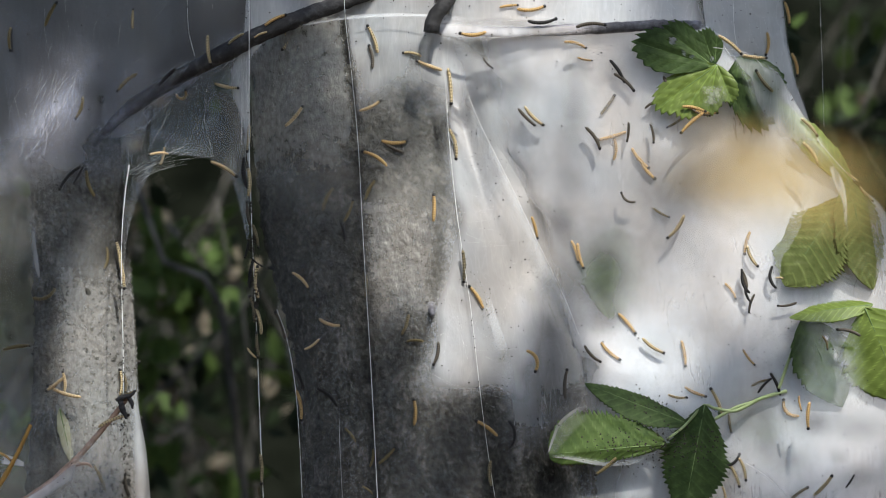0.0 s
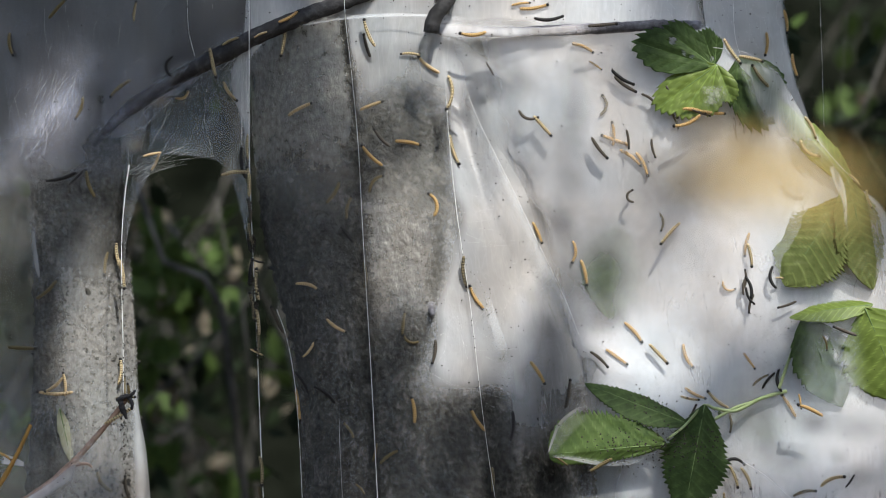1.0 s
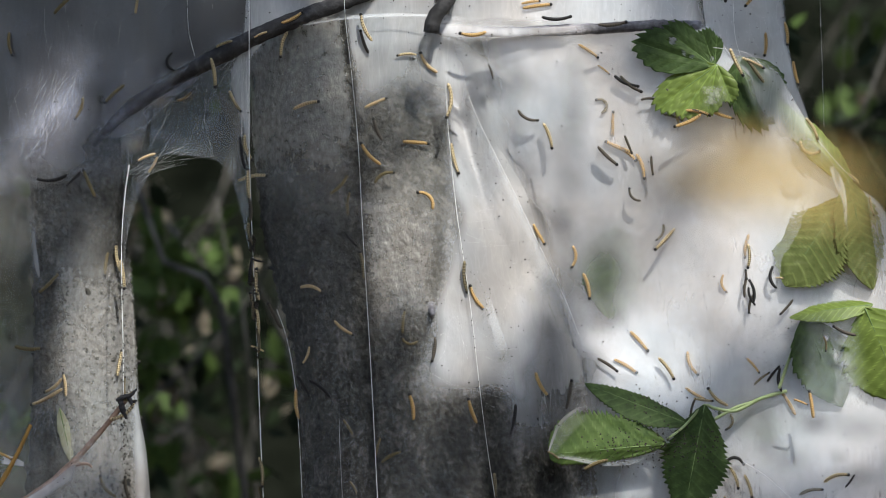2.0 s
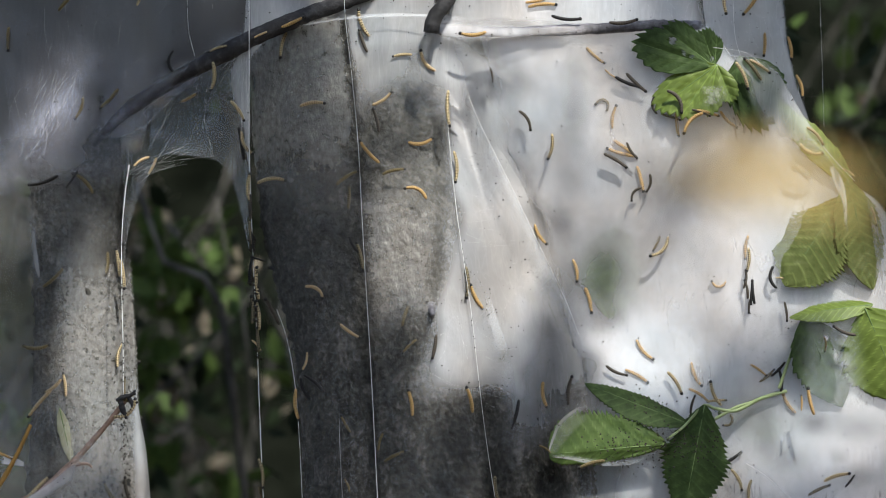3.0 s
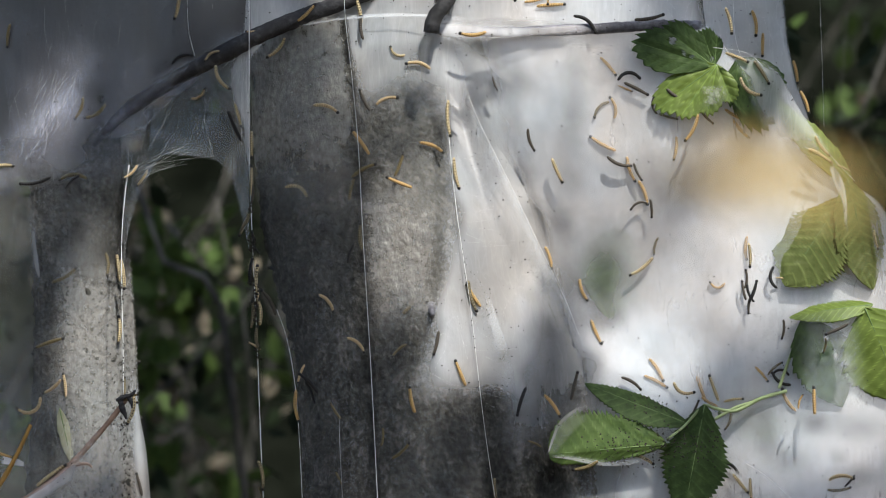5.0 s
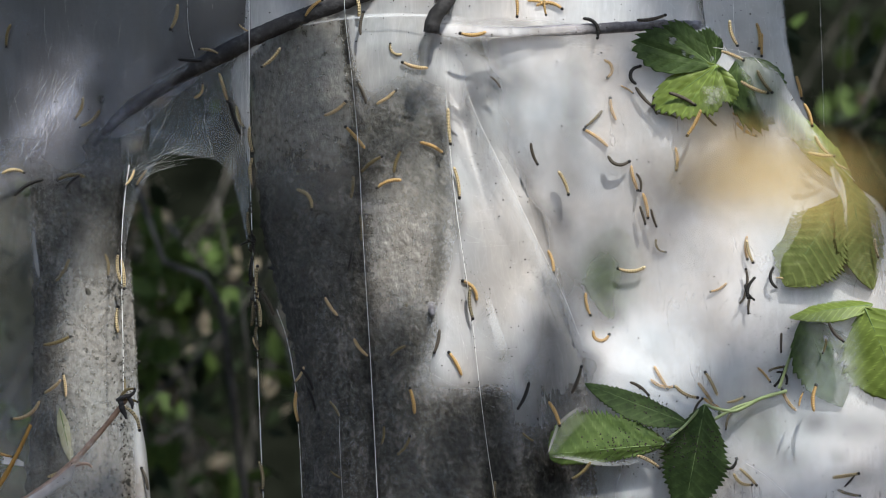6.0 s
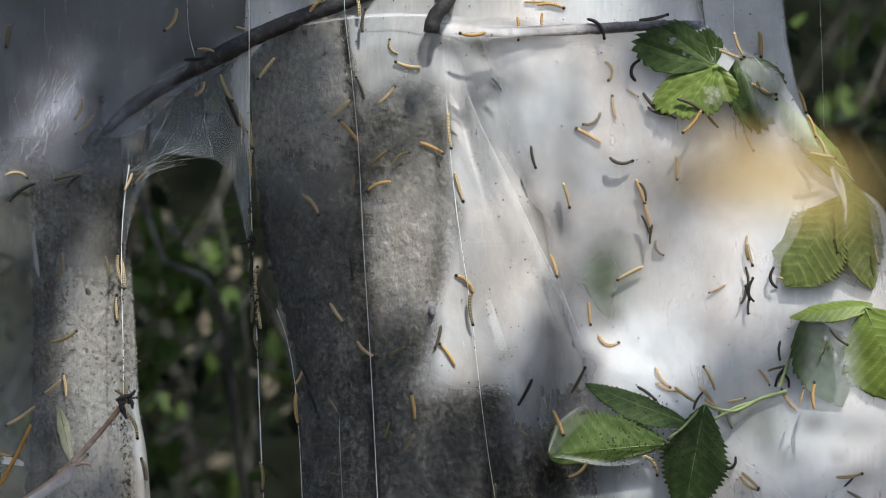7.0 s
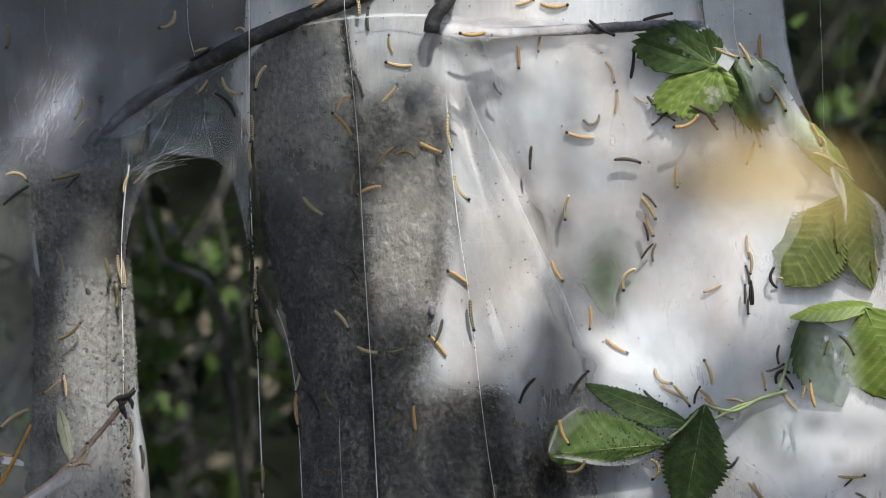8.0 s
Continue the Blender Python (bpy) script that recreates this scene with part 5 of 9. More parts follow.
for pts, r in (([(-0.233, -0.014, 1.092), (-0.2281, -0.014, 1.0944), (-0.2233, -0.014, 1.0956), (-0.2189, -0.014, 1.0992)], [0.0011, 0.0017, 0.0014, 0.0007]), ([(-0.2303, -0.013, 1.0939), (-0.2295, -0.013, 1.0883), (-0.2271, -0.013, 1.0826), (-0.2259, -0.013, 1.0786)], [0.0016, 0.0024, 0.0018, 0.0008]), ([(-0.2251, -0.013, 1.0955), (-0.2223, -0.013, 1.0907), (-0.2214, -0.013, 1.0858)], [0.0014, 0.0016, 0.0007])):
    bm = bmesh.new()
    tube(bm, pts, r, 10, 24, 0.5, 0.8)
    part("bud_scale", bm, TWIG_BARK, bud)
branch("straw_stem", [(-0.3208, -0.02, 1.0238), (-0.3099, -0.02, 1.0406), (-0.3007, -0.02, 1.0579), (-0.2927, -0.02, 1.0751)], [0.0018, 0.0015, 0.0012], STRAW, "golden dry stem standing before the slim trunk", "stem", 8, 30)
keep(web("silk_web", [[(-0.3136, -0.016, 1.0547), (-0.3075, -0.016, 1.0531), (-0.2975, -0.016, 1.0482)], [(-0.3156, -0.016, 1.0466), (-0.3075, -0.016, 1.0458), (-0.2979, -0.016, 1.045)]], SILK_DENSE, "small white scrap of silk", 8, 12, 0.001, 90))
keep(web("silk_web", [[(-0.2958, -0.004, 1.0219), (-0.2735, -0.004, 1.0413), (-0.2573, -0.004, 1.0604)], [(-0.2654, -0.004, 1.0117), (-0.2573, -0.004, 1.034), (-0.2512, -0.004, 1.0632)]], SILK_HAZE, "thin silk film spread under the red twig", 16, 24, 0.002, 50))
keep(web("silk_web", [[(0.273, -0.02, 1.2606), (0.2786, -0.02, 1.2446), (0.2834, -0.02, 1.2305), (0.2862, -0.02, 1.2084)], [(0.2778, -0.02, 1.2614), (0.285, -0.02, 1.2466), (0.2874, -0.02, 1.2325), (0.2878, -0.02, 1.2084)]], SILK_MID, "white silk wrap on the leaf stalk", 8, 40, 0.003, 160, None, (0.2, 0.2, 0.1, 0.4)))
keep(web("silk_web", [[(0.0769, -0.008, 1.0515), (0.0818, -0.008, 1.0628), (0.0878, -0.008, 1.0758), (0.1012, -0.008, 1.0855)], [(0.0836, -0.004, 1.0543), (0.0897, -0.004, 1.0624), (0.0974, -0.004, 1.0705), (0.1104, -0.004, 1.0795)]], SILK_HAZE, "silk film stretched from the leaflet tip", 8, 20, 0.0005, 100, None, (0, 0.5, 0.05, 0.2)))
keep(web("silk_web", [[(0.0736, -0.009, 1.0512), (0.0772, -0.009, 1.0645), (0.0833, -0.009, 1.0775), (0.0979, -0.009, 1.088), (0.1132, -0.009, 1.0896)], [(0.0789, -0.008, 1.0531), (0.0822, -0.008, 1.0632), (0.0878, -0.008, 1.0741), (0.1004, -0.008, 1.0834), (0.1141, -0.008, 1.0863)]], SILK_HALF, "white silk hem spun along the leaflet edge", 6, 30, 0.0004, 100, None, (0.05, 0.7, 0.05, 0.3)))
keep(web("silk_web", [[(0.0756, -0.009, 1.054), (0.0894, -0.009, 1.0532), (0.1116, -0.009, 1.05), (0.1327, -0.009, 1.05), (0.148, -0.009, 1.054)], [(0.0756, -0.009, 1.0508), (0.0894, -0.009, 1.0491), (0.1116, -0.009, 1.0447), (0.1327, -0.009, 1.0451), (0.148, -0.009, 1.05)]], SILK_HALF, "white silk hem spun under the leaflet", 6, 30, 0.0004, 100, None, (0.6, 0.05, 0.05, 0.3)))
keep(web("silk_web", [[(0.1801, -0.018, 1.317), (0.1833, -0.018, 1.3089), (0.1817, -0.018, 1.3001)], [(0.2014, -0.018, 1.3178), (0.2034, -0.018, 1.3097), (0.1994, -0.018, 1.3009)]], SILK_COAT, "silk smear on the glossy leaf", 12, 12, 0.001, 120, None, (0.4, 0.4, 0.3, 0.3)))


def droppings():
    """Small dark droppings caught in the silk and on the threads."""
    rng = random.Random(3)
    bm = bmesh.new()

    def pellet(p, r):
        d = any_way(rng)
        side = d.cross(any_way(rng)).normalized()
        up = d.cross(side)
        v = [bm.verts.new(p + q * r) for q in (d * 1.3, side, up, -side, -up, -d * 1.2)]
        for a, b in ((1, 2), (2, 3), (3, 4), (4, 1)):
            bm.faces.new((v[0], v[a], v[b]))
            bm.faces.new((v[5], v[b], v[a]))

    for ob in WEBS:
        vs = ob.data.vertices
        for _ in range(max(3, len(vs) // 38)):
            p = vs[rng.randrange(len(vs))].co
            pellet(p + Vector((rng.uniform(-0.003, 0.003), -0.0012, rng.uniform(-0.003, 0.003))), rng.choice((0.0003, 0.0004, 0.0005, 0.0007)))
    for pts, r in THREADS[:5]:
        line = spline(pts, 200)
        for _ in range(40):
            p = line[rng.randrange(201)]
            pellet(p + Vector((rng.uniform(-0.0006, 0.0006), -r, 0)), rng.choice((0.0003, 0.00045, 0.0006)))
    for z0, z1, n, w in ((1.196, 1.21, 26, 0.0014), (1.168, 1.184, 34, 0.0016), (1.148, 1.164, 34, 0.0015), (1.122, 1.134, 20, 0.0011), (1.224, 1.236, 10, 0.0008)):
        for _ in range(n):
            z = rng.uniform(z0, z1)
            pellet(Vector((-0.1335 - (z - 1.16) * 0.05 + rng.gauss(0, w), -0.0135 - rng.uniform(0, 0.002), z)), rng.choice((0.0006, 0.0009, 0.0012)))
    for a, b, n, w in (((-0.322, 0.016, 1.142), (-0.274, 0.016, 1.113), 46, 0.0016), ((-0.2295, -0.006, 1.078), (-0.2262, -0.004, 1.018), 60, 0.0013), ((-0.1335, 0.004, 1.09), (-0.06, 0.0, 1.045), 30, 0.012)):
        for _ in range(n):
            p = Vector(a).lerp(Vector(b), rng.random())
            pellet(p + Vector((rng.gauss(0, w), 0, rng.gauss(0, w))), rng.choice((0.0003, 0.0005, 0.0008)))
    for cx, cz, n, w in ((0.1645, 1.0606, 130, 0.013), (0.1259, 1.0579, 90, 0.014), (0.1491, 1.0884, 40, 0.012), (0.1848, 1.0545, 40, 0.012)):
        for _ in range(n):
            pellet(Vector((cx + rng.gauss(0, w), -0.008 - rng.uniform(0, 0.004), cz + rng.gauss(0, w * 0.55))), rng.choice((0.0004, 0.0006, 0.0008)))
    for cx, cz, y, n, w in ((0.2364, 1.1394, 0.003, 90, 0.014), (0.1909, 1.1799, 0.012, 40, 0.03), (0.2832, 1.1272, -0.004, 40, 0.02), (0.2222, 1.058, 0.0, 50, 0.03), (0.035, 1.2167, 0.0, 30, 0.03)):
        for _ in range(n):
            pellet(Vector((cx + rng.gauss(0, w), y - rng.uniform(0, 0.004), cz + rng.gauss(0, w))), rng.choice((0.0002, 0.0003, 0.0004)))
    tagged(mesh_object("droppings", bm, FRASS), "dark specks of caterpillar droppings in the silk", "droppings", kind="stuff")


droppings()


# ---- caterpillars ----
def skin(name, low, high):
    return solid(name, [(0.35, low), (0.65, high)], 900, (1, 1, 1), 0.5, 0.35, 1500, 0.0002, 0.35, in_object=True, see=0.25)


SKINS = {
    "y": (skin("skin_yellow", (0.52, 0.4, 0.2), (0.76, 0.62, 0.38)), "yellow caterpillar with black spots crawling on the silk"),
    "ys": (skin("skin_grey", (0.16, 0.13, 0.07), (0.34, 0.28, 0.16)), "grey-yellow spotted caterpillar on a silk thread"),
    "o": (skin("skin_orange", (0.5, 0.31, 0.11), (0.72, 0.48, 0.2)), "tan orange caterpillar crawling on the silk"),
    "p": (skin("skin_cream", (0.55, 0.38, 0.18), (0.78, 0.62, 0.38)), "pale cream caterpillar crawling on the silk"),
    # the olive skin holds the veil's dimming, the brown and blackish ones shade
    "g": (skin("skin_olive", (0.11, 0.085, 0.035), (0.25, 0.19, 0.08)), "dull olive caterpillar, the veil's dimming put into its skin"),
    "d": (skin("skin_shaded", (0.05, 0.042, 0.032), (0.12, 0.1, 0.075)), "caterpillar on the silk, its shade put into dark brown skin"),
    "k": (skin("skin_deep_shade", (0.008, 0.008, 0.008), (0.03, 0.028, 0.025)), "caterpillar crawling on the silk, its shade put into blackish skin"),
}
HEAD = solid("head_shell", [(0.3, (0.006, 0.006, 0.006)), (0.7, (0.02, 0.018, 0.016))], 900, (1, 1, 1), 0.3, 0.0)
SPOT = solid("spot_black", [(0.3, (0.01, 0.009, 0.008)), (0.7, (0.03, 0.026, 0.02))], 900, (1, 1, 1), 0.5, 0.0)
PIECES = 5
MESHES = {}


def ring_body(bm, stations, sides=9):
    rings = []
    for x, r, drop in stations:
        rings.append([bm.verts.new((x, r * math.cos(a * math.tau / sides), r * 0.92 * math.sin(a * math.tau / sides) - drop)) for a in range(sides)])
    for p, q in zip(rings, rings[1:]):
        for a in range(sides):
            bm.faces.new((p[a], p[(a + 1) % sides], q[(a + 1) % sides], q[a]))
    bm.faces.new(rings[0][::-1])
    bm.faces.new(rings[-1])


def dome(bm, c, r, up, sides=6):
    up = up.normalized()
    e = up.orthogonal().normalized()
    f = up.cross(e)
    low = [bm.verts.new(c + (e * math.cos(k * math.tau / sides) + f * math.sin(k * math.tau / sides)) * r) for k in range(sides)]
    top = bm.verts.new(c + up * r * 0.5)
    for k in range(sides):
        bm.faces.new((low[k], low[(k + 1) % sides], top))


def body_meshes(kind, mm):
    """The meshes of one size of caterpillar, shared by all of that size: its body pieces, their spots and the head."""
    if (kind, mm) in MESHES:
        return MESHES[kind, mm]
    length = mm / 1000
    r0 = min(0.00138, length * 0.078)
    step = length * 0.95 / PIECES
    out = []
    for i in range(PIECES):
        def girth(f):
            g = (i + f) / PIECES
            return r0 * (0.62 + 0.38 * math.sin(math.pi * min(1, 0.18 + g * 0.72)))
        bm = bmesh.new()
        stations = [(-r0 * 0.7, girth(0) * 0.55, 0)]
        for k in range(9):
            f = k / 8
            stations.append((f * step, girth(f) * (1.05 if k % 4 == 2 else 1.0 if k % 4 in (1, 3) else 0.82), 0))
        stations.append((step + r0 * 0.6, girth(1) * 0.55, 0))
        ring_body(bm, stations)
        for f in (0.3, 0.75):
            for side in (-1, 1):
                c = Vector((f * step, side * r0 * 0.5, -r0 * 0.8))
                dome(bm, c, r0 * 0.26, Vector((0, side * 0.4, -1)), 5)
        me = bpy.data.meshes.new("body_segment")
        bm.normal_update()
        bm.to_mesh(me)
        bm.free()
        me.materials.append(SKINS[kind][0])
        me.polygons.foreach_set("use_smooth", [True] * len(me.polygons))
        bs = bmesh.new()
        for f in (0.25, 0.75):
            for ang in (62, 118):
                w = Vector((0, math.cos(radians(ang)), math.sin(radians(ang))))
                dome(bs, Vector((f * step, 0, 0)) + w * girth(f) * 1.03, r0 * (0.36 if kind in ("y", "ys") else 0.24), w)
        ms = bpy.data.meshes.new("spotting")
        bs.normal_update()
        bs.to_mesh(ms)
        bs.free()
        ms.materials.append(SPOT)
        out.append((me, ms))
    bh = bmesh.new()
    ring_body(bh, [(0, r0 * 0.6, 0), (r0 * 0.25, r0 * 0.9, 0), (r0 * 0.8, r0 * 0.95, 0.1 * r0), (r0 * 1.4, r0 * 0.7, 0.2 * r0), (r0 * 1.65, r0 * 0.25, 0.3 * r0)])
    mh = bpy.data.meshes.new("head")
    bh.normal_update()
    bh.to_mesh(mh)
    bh.free()
    mh.materials.append(HEAD)
    mh.polygons.foreach_set("use_smooth", [True] * len(mh.polygons))
    MESHES[kind, mm] = (out, mh, step)
    return MESHES[kind, mm]


def caterpillar(kind, mm):
    pieces, head, step = body_meshes(kind, mm)
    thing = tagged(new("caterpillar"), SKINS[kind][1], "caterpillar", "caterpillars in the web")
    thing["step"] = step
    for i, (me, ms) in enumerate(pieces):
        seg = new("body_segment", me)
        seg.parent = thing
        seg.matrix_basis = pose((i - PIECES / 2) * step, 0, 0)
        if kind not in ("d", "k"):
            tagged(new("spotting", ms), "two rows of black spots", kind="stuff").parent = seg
        if i == PIECES - 1:
            hd = tagged(new("head", head), "glossy black head")
            hd.parent = seg
            hd.matrix_basis = pose(step, 0, 0)
    return thing


def curve_pieces(step, bend):
    """Poses of the body pieces, tail first, along an arc that turns by bend degrees in all."""
    at, out = Vector((0, 0, 0)), []
    for i in range(PIECES):
        h = bend * ((i + 0.5) / PIECES - 0.5)
        out.append((at.copy(), h))
        at += Vector((math.cos(radians(h)), math.sin(radians(h)), 0)) * step
    return [pose(*(p - at / 2), 0, 0, h) for p, h in out]


def crawl(thing, *rows):
    """Moves a caterpillar; rows of seconds, place, heading, tip and bend of its body in degrees."""
    walk(thing, [(t, pose(x, y, z, 90, 0, 0) @ pose(0, 0, 0, 0, 0, turn) @ pose(0, 0, 0, 0, -tip, 0)) for t, x, y, z, turn, tip, bend in rows])
    shapes = [(r[0], curve_pieces(thing["step"], r[6])) for r in rows]
    segs = [o for o in thing.children if o.name.startswith("body_segment")]
    if max(r[6] for r in rows) - min(r[6] for r in rows) < 4:
        for k, seg in enumerate(segs):
            seg.matrix_basis = shapes[0][1][k]
    else:
        for k, seg in enumerate(segs):
            walk(seg, [(t, sh[k]) for t, sh in shapes])


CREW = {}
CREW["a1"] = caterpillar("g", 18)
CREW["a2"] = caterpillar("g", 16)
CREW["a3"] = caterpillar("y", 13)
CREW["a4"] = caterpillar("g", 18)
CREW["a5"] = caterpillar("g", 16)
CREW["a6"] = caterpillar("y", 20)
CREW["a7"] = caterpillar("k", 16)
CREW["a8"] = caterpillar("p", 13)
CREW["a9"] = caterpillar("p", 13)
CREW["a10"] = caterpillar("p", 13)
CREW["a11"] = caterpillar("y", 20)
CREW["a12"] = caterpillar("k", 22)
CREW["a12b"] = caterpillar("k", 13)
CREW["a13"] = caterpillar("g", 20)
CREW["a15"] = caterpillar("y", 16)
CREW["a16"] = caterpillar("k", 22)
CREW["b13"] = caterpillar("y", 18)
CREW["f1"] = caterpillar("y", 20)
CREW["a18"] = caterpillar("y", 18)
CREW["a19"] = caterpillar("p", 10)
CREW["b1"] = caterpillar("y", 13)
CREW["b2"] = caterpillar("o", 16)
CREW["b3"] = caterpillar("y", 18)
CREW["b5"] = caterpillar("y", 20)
# dark body that stands in for a cast shadow on the silk
CREW["b6_shadow"] = caterpillar("d", 16)
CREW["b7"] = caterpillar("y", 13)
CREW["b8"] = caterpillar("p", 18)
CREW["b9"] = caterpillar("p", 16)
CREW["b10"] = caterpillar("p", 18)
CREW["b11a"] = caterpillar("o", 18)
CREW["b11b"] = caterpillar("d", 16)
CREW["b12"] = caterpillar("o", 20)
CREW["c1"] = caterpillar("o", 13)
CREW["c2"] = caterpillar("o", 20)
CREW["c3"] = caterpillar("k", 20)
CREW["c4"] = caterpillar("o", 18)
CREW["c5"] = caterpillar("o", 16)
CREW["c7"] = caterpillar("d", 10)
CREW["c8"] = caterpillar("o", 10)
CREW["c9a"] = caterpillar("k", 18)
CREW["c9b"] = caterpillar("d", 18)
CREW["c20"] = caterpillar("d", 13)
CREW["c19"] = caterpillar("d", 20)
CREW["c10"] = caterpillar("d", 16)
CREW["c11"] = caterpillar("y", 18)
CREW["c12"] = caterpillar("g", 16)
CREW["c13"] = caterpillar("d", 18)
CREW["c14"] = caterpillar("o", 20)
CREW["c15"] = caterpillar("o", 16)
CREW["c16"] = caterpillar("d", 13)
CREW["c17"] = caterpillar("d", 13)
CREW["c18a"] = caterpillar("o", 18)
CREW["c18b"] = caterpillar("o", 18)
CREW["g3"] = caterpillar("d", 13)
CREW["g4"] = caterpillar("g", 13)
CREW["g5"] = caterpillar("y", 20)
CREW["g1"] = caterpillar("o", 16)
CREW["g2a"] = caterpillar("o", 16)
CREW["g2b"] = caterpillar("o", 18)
CREW["c21"] = caterpillar("y", 25)
CREW["c22"] = caterpillar("y", 22)
CREW["g6"] = caterpillar("ys", 22)
CREW["g7"] = caterpillar("o", 18)
CREW["f11"] = caterpillar("g", 18)
CREW["f12"] = caterpillar("g", 16)
CREW["f13"] = caterpillar("k", 13)
CREW["f14"] = caterpillar("g", 16)
CREW["f15"] = caterpillar("p", 16)
CREW["f16"] = caterpillar("p", 16)
CREW["f17"] = caterpillar("ys", 18)
CREW["f18"] = caterpillar("o", 18)
CREW["f21"] = caterpillar("g", 16)
CREW["j12"] = caterpillar("g", 13)
CREW["f19"] = caterpillar("d", 20)
CREW["f2"] = caterpillar("d", 16)
CREW["f3"] = caterpillar("ys", 16)
CREW["f4"] = caterpillar("k", 13)
CREW["f5"] = caterpillar("k", 10)
CREW["f6"] = caterpillar("k", 18)
CREW["f7"] = caterpillar("y", 22)
CREW["f8"] = caterpillar("ys", 18)
CREW["f9"] = caterpillar("y", 20)
CREW["f10"] = caterpillar("ys", 16)
CREW["j1"] = caterpillar("p", 10)
CREW["j2"] = caterpillar("ys", 20)
CREW["j3"] = caterpillar("g", 13)
CREW["e1a"] = caterpillar("y", 20)
CREW["e1b"] = caterpillar("y", 20)
CREW["e2"] = caterpillar("g", 20)
CREW["e3"] = caterpillar("g", 16)
CREW["e4"] = caterpillar("y", 16)
CREW["i1"] = caterpillar("g", 20)
CREW["i3"] = caterpillar("y", 18)
CREW["i4"] = caterpillar("ys", 13)
CREW["i5"] = caterpillar("g", 13)
CREW["i5b"] = caterpillar("g", 13)
CREW["i6"] = caterpillar("y", 22)
CREW["i7"] = caterpillar("g", 20)
CREW["i7b"] = caterpillar("y", 25)
CREW["i8"] = caterpillar("d", 16)
CREW["i2"] = caterpillar("p", 25)
CREW["i2b"] = caterpillar("p", 16)
CREW["i2c"] = caterpillar("p", 16)
CREW["i9"] = caterpillar("o", 13)
CREW["j4"] = caterpillar("o", 22)
CREW["j5"] = caterpillar("k", 16)
CREW["j6"] = caterpillar("k", 18)
CREW["j7"] = caterpillar("p", 13)
CREW["j8"] = caterpillar("g", 13)
CREW["j10"] = caterpillar("g", 16)
# this dark body also takes the place of a cast shadow
CREW["j13_shadow"] = caterpillar("d", 16)
CREW["j11"] = caterpillar("o", 18)
CREW["j14"] = caterpillar("g", 13)
CREW["k1"] = caterpillar("o", 18)
CREW["k2"] = caterpillar("d", 16)
CREW["k3"] = caterpillar("o", 18)
CREW["k4"] = caterpillar("y", 18)
CREW["g8"] = caterpillar("o", 18)
CREW["l1"] = caterpillar("o", 18)
CREW["l1b"] = caterpillar("d", 13)
CREW["l22"] = caterpillar("y", 18)
CREW["l2"] = caterpillar("y", 13)
CREW["l3"] = caterpillar("o", 16)
CREW["l5"] = caterpillar("g", 13)
CREW["l6"] = caterpillar("o", 13)
CREW["l7"] = caterpillar("g", 13)
CREW["l8"] = caterpillar("k", 13)
CREW["l9"] = caterpillar("k", 16)
CREW["l9b"] = caterpillar("d", 13)
CREW["l10"] = caterpillar("o", 18)
CREW["l11"] = caterpillar("o", 10)
CREW["l12"] = caterpillar("o", 18)
CREW["l13"] = caterpillar("k", 16)
CREW["l14"] = caterpillar("y", 16)
CREW["l15"] = caterpillar("y", 16)
CREW["l16"] = caterpillar("y", 13)
CREW["l18"] = caterpillar("y", 18)
CREW["l19"] = caterpillar("g", 16)
CREW["l20"] = caterpillar("k", 10)
CREW["l21"] = caterpillar("g", 10)
CREW["l23"] = caterpillar("d", 16)
CREW["k5"] = caterpillar("o", 18)
CREW["k6"] = caterpillar("k", 20)
CREW["k7"] = caterpillar("ys", 18)
CREW["k8"] = caterpillar("y", 18)
CREW["k9"] = caterpillar("g", 10)
CREW["k10"] = caterpillar("d", 20)
CREW["k11"] = caterpillar("g", 18)
CREW["k12"] = caterpillar("g", 10)
CREW["d1"] = caterpillar("y", 20)
CREW["d3"] = caterpillar("y", 16)
CREW["d4"] = caterpillar("ys", 18)
CREW["d5"] = caterpillar("y", 16)
CREW["d6"] = caterpillar("y", 18)
CREW["d7"] = caterpillar("g", 13)
CREW["d8"] = caterpillar("o", 20)
CREW["d14"] = caterpillar("o", 16)
CREW["d15"] = caterpillar("o", 16)
CREW["d16"] = caterpillar("d", 13)
CREW["d17"] = caterpillar("o", 16)
CREW["d9"] = caterpillar("o", 16)
CREW["d11"] = caterpillar("o", 16)
CREW["d10"] = caterpillar("o", 16)
CREW["d18"] = caterpillar("y", 18)
CREW["d19"] = caterpillar("o", 18)
CREW["d20"] = caterpillar("d", 20)
CREW["d22"] = caterpillar("o", 16)
CREW["d23"] = caterpillar("o", 13)
CREW["h1a"] = caterpillar("o", 16)
CREW["h1b"] = caterpillar("y", 16)
CREW["h2a"] = caterpillar("d", 13)
CREW["h2b"] = caterpillar("k", 13)
CREW["h2c"] = caterpillar("d", 13)
CREW["h2d"] = caterpillar("k", 16)
CREW["h2e"] = caterpillar("d", 13)
CREW["h3"] = caterpillar("o", 13)
CREW["h4"] = caterpillar("y", 10)
CREW["h4b"] = caterpillar("k", 16)
CREW["h5a"] = caterpillar("y", 10)
CREW["h5b"] = caterpillar("y", 13)


